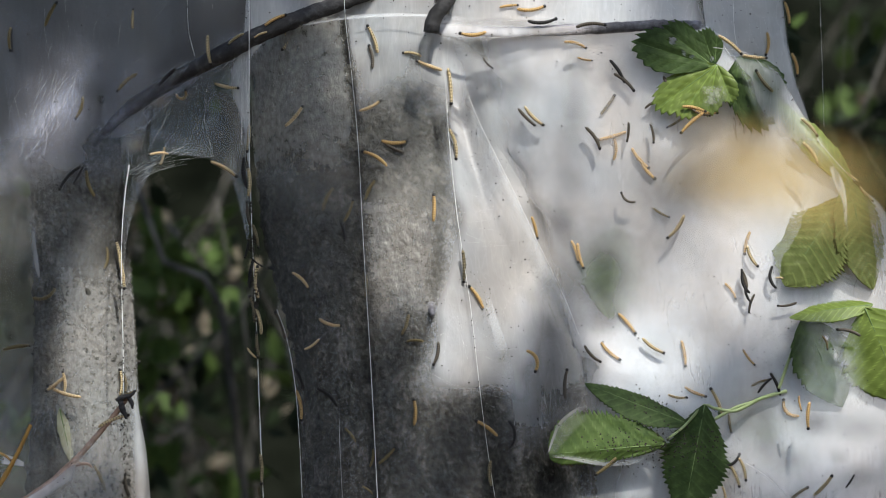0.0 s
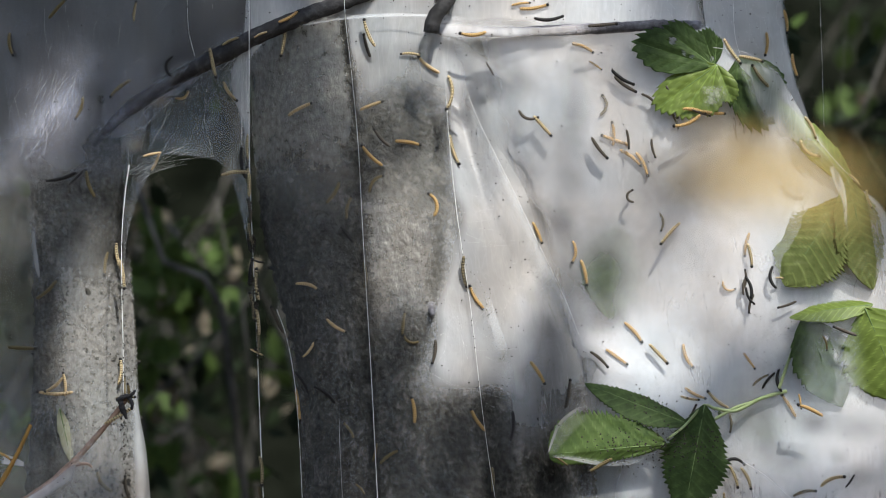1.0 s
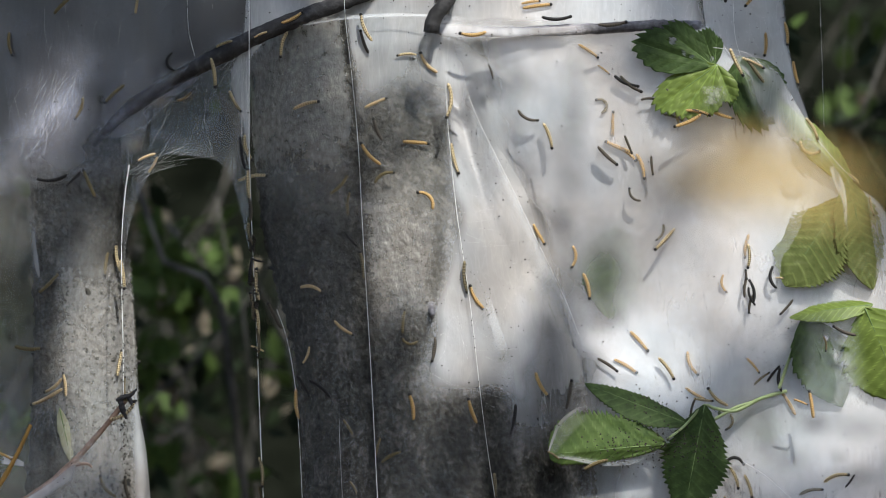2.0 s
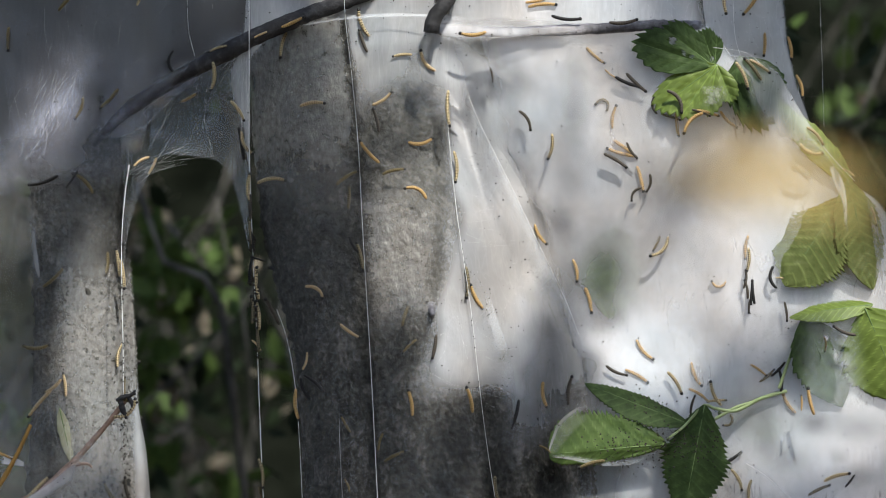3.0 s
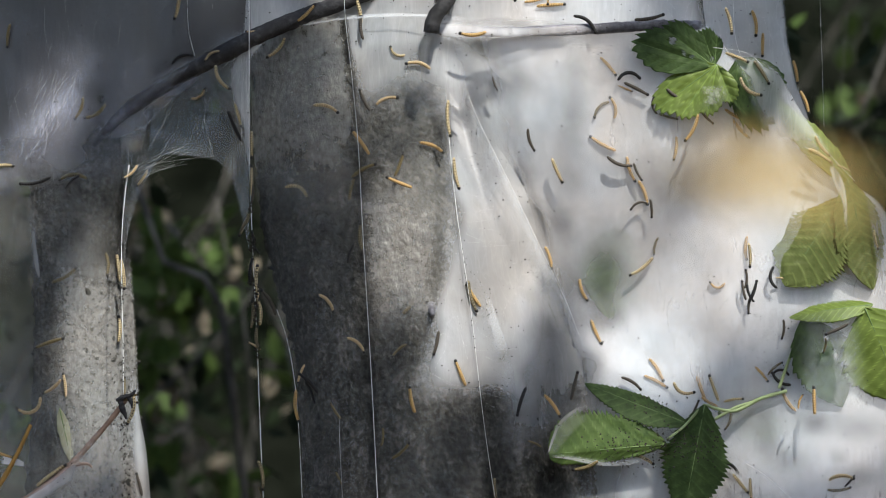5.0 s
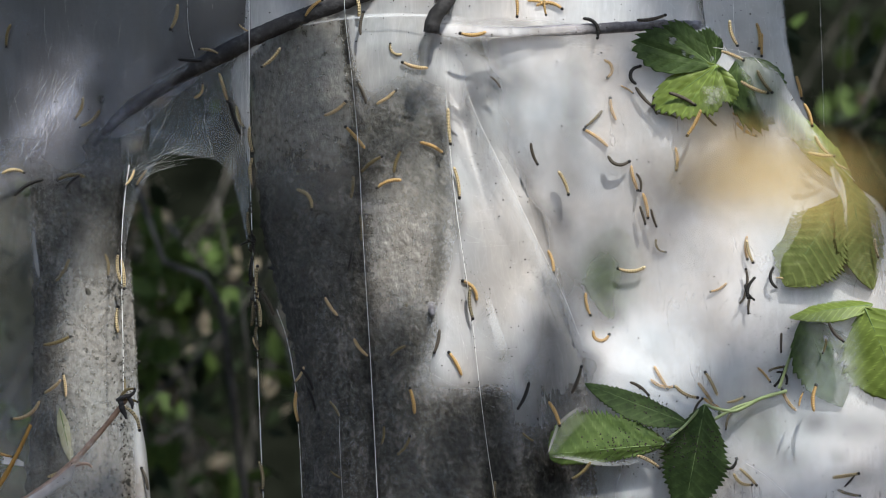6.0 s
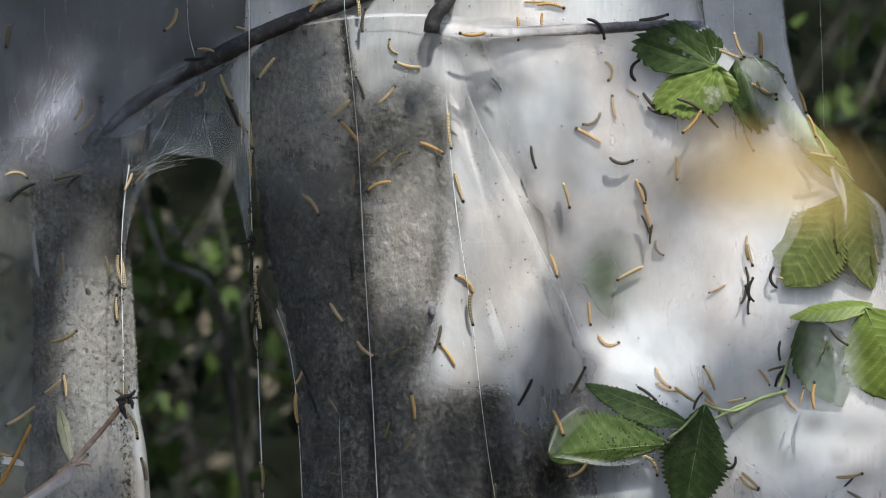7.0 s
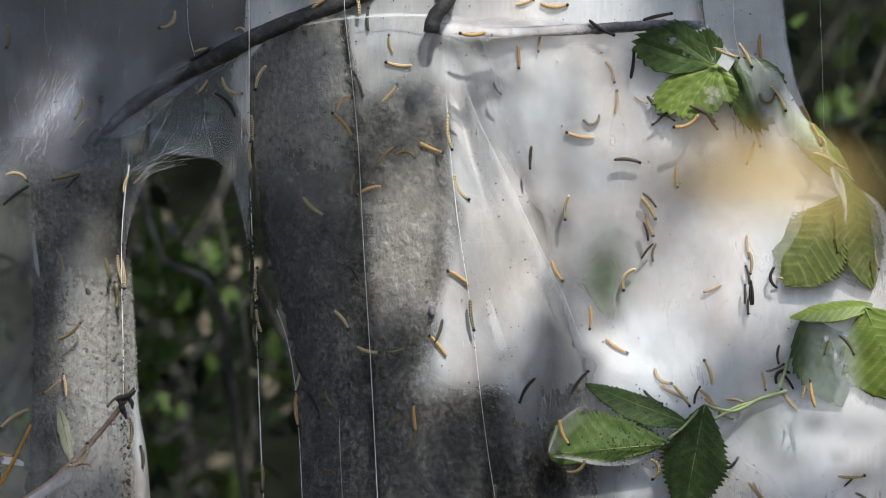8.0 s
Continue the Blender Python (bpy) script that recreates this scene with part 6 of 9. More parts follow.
def motions():
    crawl(CREW["a1"], (0, -0.2856, 0.0158, 1.3706, 62, 9, -14), (1.5, -0.2778, 0.0136, 1.3763, 43, 9, -10), (3, -0.2727, 0.0131, 1.3798, 44, 6, -18), (4.5, -0.2684, 0.0129, 1.3855, 43, 4, 40), (6.2, -0.2663, 0.0128, 1.3916, 43, 3, 18), (8, -0.2663, 0.0128, 1.3916, 43, 3, 18))
    crawl(CREW["a2"], (0, -0.3178, 0.0315, 1.3545, -93, -5, 35), (1.5, -0.3173, 0.0311, 1.3501, -79, 6, 41), (3, -0.3197, 0.0327, 1.3547, -93, -5, 10), (4.5, -0.3194, 0.0324, 1.3571, -96, -5, 9), (6.2, -0.3196, 0.0321, 1.3571, -103, -8, 32), (8, -0.3207, 0.0332, 1.3568, -94, -4, -28))
    crawl(CREW["a3"], (0, -0.2245, 0.0087, 1.3666, 88, 1, -14), (1.5, -0.2222, 0.0082, 1.3747, 81, 2, -22), (3, -0.2203, 0.0081, 1.3829, 80, 1, 40), (4.5, -0.2193, 0.0081, 1.3906, 82, 0, 9), (8, -0.2193, 0.0081, 1.3906, 82, 0, 9))
    crawl(CREW["a4"], (0, -0.2292, 0.013, 1.3213, -139, -1, 30), (1.5, -0.2364, 0.013, 1.3149, -141, -5, 18), (3, -0.2424, 0.0136, 1.3094, -135, -5, -21), (4.5, -0.2502, 0.0147, 1.3029, -147, -2, -63), (6.2, -0.2571, 0.0152, 1.2937, -138, 1, -41), (8, -0.2635, 0.0152, 1.288, -131, 1, 31))
    crawl(CREW["a5"], (0, -0.264, 0.0136, 1.3028, -109, -5, -41), (4.5, -0.2642, 0.0137, 1.3024, -112, -4, -46), (8, -0.2642, 0.0137, 1.3024, -112, -4, -46))
    crawl(CREW["a6"], (0, -0.1686, 0.0017, 1.3436, -84, 0, 20), (1.5, -0.1654, 0.0017, 1.3303, -77, 0, -6), (3, -0.1664, 0.0017, 1.3246, -94, 0, -44), (3.733, -0.1647, 0.0134, 1.3263, -75, 0, 18), (4.5, -0.1606, 0.0026, 1.3261, -56, 0, 81), (6.2, -0.1588, 0.009, 1.3167, -74, 0, -3), (8, -0.1533, 0.0089, 1.3179, -39, 0, 93))
    crawl(CREW["a7"], (0, -0.2, 0.0063, 1.324, 47, -6, -10), (0.733, -0.198, 0.007, 1.3295, 75, -8, -81), (1.5, -0.1959, 0.0078, 1.335, 103, -10, -151), (3, -0.1959, 0.0075, 1.3354, 93, -11, -85), (3.733, -0.1939, 0.0088, 1.3365, 65, -6, -92), (4.5, -0.1919, 0.01, 1.3376, 36, -2, -100), (5.333, -0.187, 0.0079, 1.337, 15, 5, -45), (6.2, -0.1822, 0.0058, 1.3364, -6, 11, 10), (8, -0.1755, 0.0062, 1.3405, 31, 7, 9))
    crawl(CREW["a8"], (0, -0.1929, 0.0344, 1.3147, 22, 0, 200), (1.5, -0.1911, 0.033, 1.3131, 32, 14, 74), (3, -0.1863, 0.0296, 1.3112, 27, 18, 11), (4.5, -0.1794, 0.0257, 1.3122, 27, 20, 62), (6.2, -0.1791, 0.0283, 1.3163, 61, 3, 87), (8, -0.1761, 0.0275, 1.3193, 54, 3, 23))
    crawl(CREW["a9"], (0, -0.2027, -0.0133, 1.2678, -177, 0, 32), (1.5, -0.2098, -0.0133, 1.2667, -164, -4, 11), (3, -0.2153, -0.0133, 1.2623, -146, 17, 41), (4.5, -0.2218, -0.0133, 1.2573, -142, 0, -41), (6.2, -0.2236, -0.0133, 1.25, -117, 19, -36), (8, -0.2262, -0.0133, 1.2464, -106, 0, 31))
    crawl(CREW["a10"], (0, -0.2065, 0.033, 1.2682, -103, 0, -24), (1.5, -0.2127, 0.0297, 1.262, -123, -14, -16), (3, -0.2133, 0.0283, 1.2605, -117, 0, -16), (4.5, -0.2197, 0.0324, 1.2524, -122, 0, -32), (6.2, -0.223, 0.0398, 1.2526, -126, 0, 15), (8, -0.2241, 0.0355, 1.2525, -131, 8, -24))
    crawl(CREW["a11"], (0, -0.1573, -0.0054, 1.2576, -30, 0, -23), (1.5, -0.1431, -0.0054, 1.2525, 11, 0, -32), (3, -0.1232, -0.0054, 1.2486, 6, 0, -50), (4.5, -0.1097, 0.0085, 1.2438, -11, 0, -105), (6.2, -0.0982, -0.0042, 1.2351, -54, 16, -81), (8, -0.0928, -0.0054, 1.2304, -40, 14, 31))
    crawl(CREW["a12"], (0, -0.2706, 0.0127, 1.2521, -133, -1, 37), (0.733, -0.2752, 0.0124, 1.2524, -154, -5, -9), (1.5, -0.2797, 0.0121, 1.2527, -176, -10, -56), (3, -0.2901, 0.014, 1.2499, -162, -4, -32), (4.5, -0.2941, 0.0145, 1.2505, -171, 1, -58), (6.2, -0.302, 0.0158, 1.2444, -149, 6, 44), (8, -0.3095, 0.0153, 1.2397, -144, 1, 22))
    crawl(CREW["a12b"], (0, -0.264, 0.0126, 1.2542, -121, 0, 9), (1.5, -0.2669, 0.0127, 1.2515, -138, 0, -8), (3, -0.2692, 0.0127, 1.2509, -124, 1, -11), (4.5, -0.269, 0.0127, 1.2492, -137, 0, 24), (8, -0.2684, 0.0127, 1.249, -137, 0, 12))
    crawl(CREW["a13"], (0, -0.2567, 0.0156, 1.2481, 107, 0, -36), (1.5, -0.2565, 0.0155, 1.2477, 109, 0, -24), (3, -0.2617, 0.0159, 1.2479, 135, 0, 50), (4.5, -0.2678, 0.0156, 1.2506, 176, -3, 78), (6.2, -0.2706, 0.0159, 1.2518, 187, -3, 47), (8, -0.2731, 0.0161, 1.2528, 193, -3, 5))
    crawl(CREW["a15"], (0, -0.1568, 0.0089, 1.3181, -11, 0, 22), (1.5, -0.1525, 0.009, 1.3111, -62, 0, 40), (3, -0.1476, -0.0028, 1.2995, -56, 0, -26), (4.5, -0.1486, 0.0089, 1.2972, -74, 0, -14), (6.2, -0.1463, 0.0084, 1.2949, -69, 0, 42), (8, -0.142, 0.0089, 1.2874, -65, 0, 52))
    crawl(CREW["a16"], (0, -0.1438, 0.0191, 1.255, 98, -2, -39), (1.5, -0.1459, 0.0198, 1.266, 99, 0, -28), (3, -0.147, 0.0196, 1.2763, 99, 1, 9), (4.5, -0.1514, 0.0186, 1.2859, 117, 3, -10), (6.2, -0.1515, 0.018, 1.2955, 108, 4, -12), (8, -0.158, 0.0184, 1.3048, 130, -7, 53))
    crawl(CREW["b13"], (0, -0.1408, 0.0064, 1.2801, -94, 0, -11), (1.5, -0.1387, -0.0133, 1.2715, -82, 0, 38), (3, -0.1417, 0.0032, 1.2765, -63, 0, 61), (4.5, -0.1391, 0.0064, 1.2752, -92, 0, -10), (6.2, -0.1371, -0.0133, 1.2786, -83, 0, 26), (8, -0.1375, -0.0023, 1.2867, -88, 0, -13))
    crawl(CREW["f1"], (0, -0.1388, -0.0144, 1.2481, 91, 0, 27), (1.5, -0.1388, -0.0144, 1.2477, 94, -3, 8), (3, -0.1376, -0.0144, 1.2433, 91, 1, -41), (4.5, -0.1368, -0.0144, 1.2458, 91, 0, 12), (6.2, -0.136, -0.0144, 1.2568, 91, 0, -37), (8, -0.137, -0.0144, 1.2659, 93, 0, -37))
    crawl(CREW["a18"], (0, -0.1835, -0.0018, 1.4016, -99, -1, 12), (4.5, -0.1918, 0.0096, 1.3812, -98, 0, -23), (6.2, -0.1951, 0.0097, 1.3675, -108, -1, -39), (8, -0.1994, 0.0097, 1.3659, -133, -1, -102))
    crawl(CREW["a19"], (0, -0.1308, -0.0067, 1.3535, -156, -3, 29), (3, -0.1308, -0.0067, 1.3535, -156, -3, 11), (4.5, -0.1333, -0.0063, 1.356, -158, -5, -42), (5.333, -0.1388, 0.0005, 1.3578, -187, -2, -35), (6.2, -0.1443, 0.0073, 1.3597, -216, 0, -29), (7.1, -0.1457, 0.0073, 1.3587, -200, 3, 50), (8, -0.147, 0.0073, 1.3578, -185, 6, 129))
    crawl(CREW["b1"], (0, -0.1489, -0.0021, 1.3511, -144, 8, 33), (1.5, -0.1552, -0.0024, 1.3483, -159, -20, 23), (3, -0.1617, -0.0019, 1.3441, -161, 0, 29), (4.5, -0.1651, -0.001, 1.3381, -134, -17, 80), (5.333, -0.1671, -0.0002, 1.3405, -164, -8, 57), (6.2, -0.1691, 0.0006, 1.3429, -195, 0, 35), (8, -0.174, 0.0076, 1.3435, -170, -7, 41))
    crawl(CREW["b2"], (0, -0.1204, -0.0058, 1.3642, 27, -1, -28), (1.5, -0.1085, -0.0079, 1.3668, 32, -17, 34), (3, -0.1079, -0.008, 1.3623, 25, 0, 8), (4.5, -0.1008, -0.0077, 1.367, 44, -4, 37), (6.2, -0.0921, -0.0075, 1.3733, 44, 0, -39), (8, -0.0875, -0.0065, 1.3779, 40, -2, 12))
    crawl(CREW["b3"], (0, -0.1166, 0.0115, 1.3523, -83, 0, -128), (0.733, -0.1155, 0.0036, 1.3498, -94, 0, -46), (1.5, -0.1144, -0.0043, 1.3473, -105, 0, 36), (3, -0.1156, 0.0086, 1.3479, -104, 0, 31), (4.5, -0.1192, 0.0103, 1.3473, -129, 0, -42), (6.2, -0.1239, -0.0043, 1.3359, -134, 0, -27), (8, -0.1311, -0.0043, 1.3233, -114, 0, 43))
    crawl(CREW["b5"], (0, -0.0504, -0.0018, 1.3506, 110, 1, 27), (1.5, -0.0538, -0.0094, 1.3565, 113, 0, -37), (3, -0.0571, -0.0024, 1.3623, 112, 2, -38), (4.5, -0.0601, -0.0021, 1.369, 105, 0, 12), (6.2, -0.062, -0.0053, 1.3768, 101, 0, 29), (8, -0.062, -0.0053, 1.3768, 101, 0, 29))
    crawl(CREW["b6_shadow"], (0, -0.0518, -0.0015, 1.338, 98, -2, 31), (1.5, -0.0557, -0.0016, 1.3482, 108, 3, -21), (3, -0.0573, -0.0017, 1.3494, 110, 3, -13), (4.5, -0.0581, -0.0021, 1.3566, 102, 4, -32), (6.2, -0.058, -0.0108, 1.3616, 82, 0, -31), (8, -0.0536, -0.002, 1.365, 90, 0, -30))
    crawl(CREW["b7"], (0, -0.022, -0.0005, 1.3401, 169, 5, 41), (1.5, -0.0244, -0.0018, 1.3398, 180, 11, 29), (3, -0.0291, -0.002, 1.3392, 186, 9, 25), (4.5, -0.0321, -0.002, 1.3412, 159, 5, -77), (6.2, -0.0343, -0.002, 1.3438, 136, 2, -123), (8, -0.0374, -0.002, 1.3473, 103, 0, -36))
    crawl(CREW["b8"], (0, -0.0096, 0.0013, 1.3322, 160, 5, -10), (1.5, -0.0102, 0.0013, 1.333, 136, 4, -37), (3, -0.011, 0.0011, 1.3354, 126, 4, -67), (3.733, -0.0136, 0.0002, 1.3336, 147, 7, 10), (4.5, -0.0163, -0.0008, 1.3318, 167, 10, 87), (6.2, -0.0207, -0.0019, 1.3321, 168, 11, -35), (8, -0.0315, -0.0022, 1.3329, 173, 4, -29))
    crawl(CREW["b9"], (0, -0.0526, -0.0036, 1.3027, 26, -4, 29), (1.5, -0.0505, -0.0035, 1.3035, 20, -3, -16), (3, -0.0439, -0.0025, 1.3079, 34, 0, 38), (4.5, -0.0406, -0.0027, 1.306, 15, 0, -83), (6.2, -0.0408, -0.0025, 1.3095, 39, 0, 25), (8, -0.0384, -0.0026, 1.3117, 49, 0, 16))
    crawl(CREW["b10"], (0, -0.1072, -0.0005, 1.2954, 49, 0, 20), (1.5, -0.1008, -0.0042, 1.3022, 22, 0, -26), (3, -0.0939, -0.0048, 1.3038, 6, 15, -36), (4.5, -0.0874, -0.0049, 1.301, -31, 1, -86), (5.333, -0.0818, -0.0047, 1.3008, 3, -3, -23), (6.2, -0.0763, -0.0045, 1.3006, 38, -6, 41), (8, -0.0709, -0.0107, 1.3038, 46, 0, -98))
    crawl(CREW["b11a"], (0, -0.0355, 0.015, 1.2783, -1, -13, 36), (1.5, -0.0222, 0.0179, 1.2772, -9, -16, -26), (3, -0.0163, 0.0195, 1.2789, 10, 0, 62), (4.5, -0.0087, 0.0227, 1.2752, -19, -17, -40), (6.2, -0.0081, 0.0227, 1.2741, -25, -8, -29), (8, -0.0085, 0.0224, 1.2739, -23, -17, 15))
    crawl(CREW["b11b"], (0, -0.0364, 0.0147, 1.274, 153, 6, -18), (1.5, -0.0461, -0.0026, 1.2829, 122, 0, -33), (3, -0.0479, -0.003, 1.2922, 103, 0, 14), (4.5, -0.0544, -0.0024, 1.3034, 116, -4, -36), (6.2, -0.0585, -0.0018, 1.3132, 112, 1, 20), (8, -0.0601, -0.0031, 1.3171, 108, 8, 13))
    crawl(CREW["b12"], (0, -0.0489, -0.0036, 1.2651, 149, 0, 40), (1.5, -0.0515, -0.0046, 1.2677, 133, 0, -37), (3, -0.0526, -0.0072, 1.2694, 132, 0, -20), (4.5, -0.057, -0.0095, 1.2746, 124, 0, 8), (6.2, -0.0637, -0.004, 1.2808, 132, -4, 8), (8, -0.0724, -0.0039, 1.2897, 130, 4, 26))
    crawl(CREW["c1"], (0, 0.0487, 0.048, 1.3804, 7, -1, -14), (1.5, 0.0617, 0.0484, 1.3827, 9, -4, -18), (3, 0.0681, 0.049, 1.3842, 9, 1, 9), (4.5, 0.0666, 0.0492, 1.3849, 13, 0, 23), (6.2, 0.0697, 0.0489, 1.3838, -6, 1, -12), (8, 0.0605, 0.0487, 1.3832, 17, -3, 23))
    crawl(CREW["c2"], (0, 0.0653, 0.0487, 1.3792, 6, -1, 40), (1.5, 0.0685, 0.0489, 1.3802, 9, 0, 12), (3, 0.0735, 0.0488, 1.3809, 5, 2, -26), (4.5, 0.08, 0.0481, 1.3814, 7, 4, 14), (6.2, 0.0788, 0.0484, 1.38, -7, 3, -80), (8, 0.0821, 0.048, 1.3816, -4, 3, 51))
    crawl(CREW["c3"], (0, 0.071, -0.0026, 1.3643, 4, 1, 45), (1.5, 0.0782, -0.0026, 1.3666, 2, 5, 40), (3, 0.0882, -0.0026, 1.3663, -7, 7, 31), (4.5, 0.0991, -0.0026, 1.3637, -27, 0, -45), (6.2, 0.1071, -0.0016, 1.3591, -53, 0, -115), (8, 0.1137, -0.0026, 1.359, -31, 0, 24))
    crawl(CREW["c4"], (0, 0.0216, -0.0142, 1.354, -177, 0, -41), (8, 0.0216, -0.0142, 1.354, -177, 0, -41))
    crawl(CREW["c5"], (0, 0.0955, 0.005, 1.3476, -14, -12, -39), (1.5, 0.1031, 0.0058, 1.3444, -27, -9, -23), (3, 0.11, 0.0066, 1.34, -40, -4, 18), (4.5, 0.1197, 0.0068, 1.3334, -39, 0, 22), (5.333, 0.119, 0.0069, 1.3317, -60, -1, -59), (6.2, 0.1183, 0.007, 1.33, -81, -2, -139), (8, 0.1208, 0.0069, 1.3283, -66, -1, -44))
    crawl(CREW["c7"], (0, 0.0325, 0.0164, 1.3355, -47, 2, 37), (1.5, 0.0344, 0.0168, 1.3302, -66, -2, -16), (3, 0.0352, 0.0169, 1.3269, -79, -6, -28), (4.5, 0.0372, 0.0172, 1.3206, -77, -7, 33), (6.2, 0.0381, 0.017, 1.3218, -47, 4, -37), (8, 0.0395, 0.0177, 1.3171, -59, 1, 41))
    crawl(CREW["c8"], (0, 0.1025, 0.0065, 1.3373, -11, -4, 22), (1.5, 0.1136, 0.0072, 1.331, -37, 0, -17), (3, 0.1214, 0.007, 1.3265, -36, 1, 17), (4.5, 0.1304, 0.0068, 1.3173, -22, 2, 12), (6.2, 0.1334, 0.0067, 1.3152, -31, 2, -20), (8, 0.1428, 0.0065, 1.3077, -29, 2, 33))
    crawl(CREW["c9a"], (0, 0.1255, 0.0018, 1.3285, -56, 0, -23), (1.5, 0.1307, 0.0017, 1.322, -27, 2, 40), (3, 0.1328, 0.0016, 1.3203, -23, 2, 18), (4.5, 0.132, 0.0016, 1.3219, -18, 2, -99), (5.333, 0.136, 0.0012, 1.3239, 33, 2, -128), (6.2, 0.1401, 0.001, 1.3258, 83, 2, -158), (8, 0.1364, 0.0009, 1.3321, 83, 2, 13))
    crawl(CREW["c9b"], (0, 0.1304, 0.0018, 1.3205, -40, 1, -30), (1.5, 0.1326, 0.0017, 1.3185, -35, 1, 30), (3, 0.1389, 0.0013, 1.3201, -43, 0, 10), (4.5, 0.1379, 0.0014, 1.3181, -21, 1, -13), (6.2, 0.1462, 0.0014, 1.3084, -50, 2, 22), (8, 0.1539, 0.0006, 1.304, -42, 8, 22))
    crawl(CREW["c20"], (0, 0.1516, 0.001, 1.3035, 18, 9, -71), (0.733, 0.1494, 0.0012, 1.3065, -20, 5, -52), (1.5, 0.1472, 0.0013, 1.3094, -57, 2, -32), (1.867, 0.1486, 0.0012, 1.3079, -18, 1, -44), (2.267, 0.15, 0.0011, 1.3064, 22, 1, -55), (2.633, 0.1514, 0.001, 1.3049, 61, 0, -66), (3, 0.1528, 0.0008, 1.3034, 101, 0, -77), (4.5, 0.1528, 0.0008, 1.3034, 101, 0, -77), (6.2, 0.153, 0.0008, 1.3028, 103, 0, -37), (6.667, 0.1537, 0.0007, 1.3007, 134, -2, -35), (7.1, 0.1544, 0.0006, 1.2986, 165, -4, -32), (7.533, 0.1551, 0.0006, 1.2965, 196, -6, -30), (8, 0.1557, 0.0006, 1.2945, 227, -7, -27))
    crawl(CREW["c19"], (0, 0.1633, -0.0013, 1.3152, -62, 0, 14), (1.5, 0.1694, -0.0024, 1.3108, -25, 0, 73), (2.267, 0.168, -0.0021, 1.3087, -41, 0, -6), (3, 0.1658, -0.0093, 1.3059, -56, 0, -84), (3.733, 0.168, -0.0021, 1.3087, -41, 0, -10), (4.5, 0.1694, -0.0024, 1.3108, -25, 0, 64), (6.2, 0.1719, -0.0091, 1.3068, -25, 0, -25), (8, 0.185, -0.011, 1.2971, -32, 0, -36))
    crawl(CREW["c10"], (0, 0.0605, 0.0135, 1.2959, -45, -5, 12), (1.5, 0.0619, 0.0129, 1.2979, -17, 1, 111), (2.267, 0.0608, 0.0135, 1.2958, -37, -3, 26), (3, 0.0597, 0.0141, 1.2937, -58, -8, -59), (4.5, 0.0623, 0.016, 1.2853, -73, -14, 39), (6.2, 0.0664, 0.0203, 1.2687, -72, -16, 27), (8, 0.064, 0.0214, 1.2671, -93, -17, 10))
    crawl(CREW["c11"], (0, 0.0658, 0.0128, 1.2967, -45, -4, 30), (1.5, 0.0745, 0.0137, 1.286, -55, -4, -13), (3, 0.078, 0.016, 1.2747, -98, -14, -38), (4.5, 0.0809, 0.0192, 1.2618, -66, -10, 18), (6.2, 0.0887, 0.0218, 1.2466, -66, -9, -30), (8, 0.0906, 0.0263, 1.2306, -98, -14, 39))
    crawl(CREW["c12"], (0, 0.1191, 0.0084, 1.3042, 54, 7, 12), (0.733, 0.1164, 0.0087, 1.304, 75, 5, 81), (1.5, 0.1135, 0.0089, 1.3037, 97, 3, 151), (3, 0.1148, 0.0089, 1.3031, 145, 0, 198), (3.733, 0.1154, 0.0088, 1.3031, 186, -3, 155), (4.5, 0.1161, 0.0088, 1.3032, 226, -6, 112), (6.2, 0.109, 0.0107, 1.2943, 223, -8, -37), (8, 0.108, 0.0107, 1.2947, 202, -6, -160))
    crawl(CREW["c13"], (0, 0.1085, 0.0085, 1.2806, -55, -8, -36), (1.5, 0.1159, 0.0101, 1.2703, -49, -6, 27), (3, 0.1247, 0.0103, 1.2643, -31, 0, -17), (4.5, 0.1274, 0.0102, 1.2629, -25, 2, 15), (6.2, 0.127, 0.0098, 1.2649, -14, 3, 113), (8, 0.1331, 0.0092, 1.2639, -6, 6, -31))
    crawl(CREW["c14"], (0, 0.1228, 0.0115, 1.282, -164, -7, -9), (1.5, 0.1267, 0.0121, 1.2767, -205, 0, -8), (3, 0.1295, 0.0132, 1.27, -196, -3, -16), (4.5, 0.1197, 0.0135, 1.2739, -204, -1, -27), (6.2, 0.1102, 0.0131, 1.2812, -216, 1, 20), (8, 0.1002, 0.0138, 1.2825, -191, -4, -27))
    crawl(CREW["c15"], (0, 0.1243, 0.0132, 1.2727, 90, 12, 39), (1.5, 0.1229, 0.0104, 1.2875, 93, 8, 11), (3, 0.1238, 0.0091, 1.2956, 81, 10, -33), (4.5, 0.1229, 0.0083, 1.302, 96, 4, 90), (6.2, 0.1231, 0.0084, 1.3012, 105, 5, -37), (8, 0.1252, 0.0078, 1.3061, 85, 6, 25))
    crawl(CREW["c16"], (0, 0.1335, 0.0051, 1.2847, -93, -10, -18), (1.5, 0.1335, 0.0064, 1.2774, -75, -7, -11), (3, 0.1364, 0.0072, 1.2715, -56, -5, 29), (4.5, 0.1403, 0.0088, 1.2601, -59, -4, 41), (6.2, 0.1424, 0.0112, 1.2472, -76, -8, -60), (8, 0.1497, 0.0122, 1.2359, -46, -2, -23))
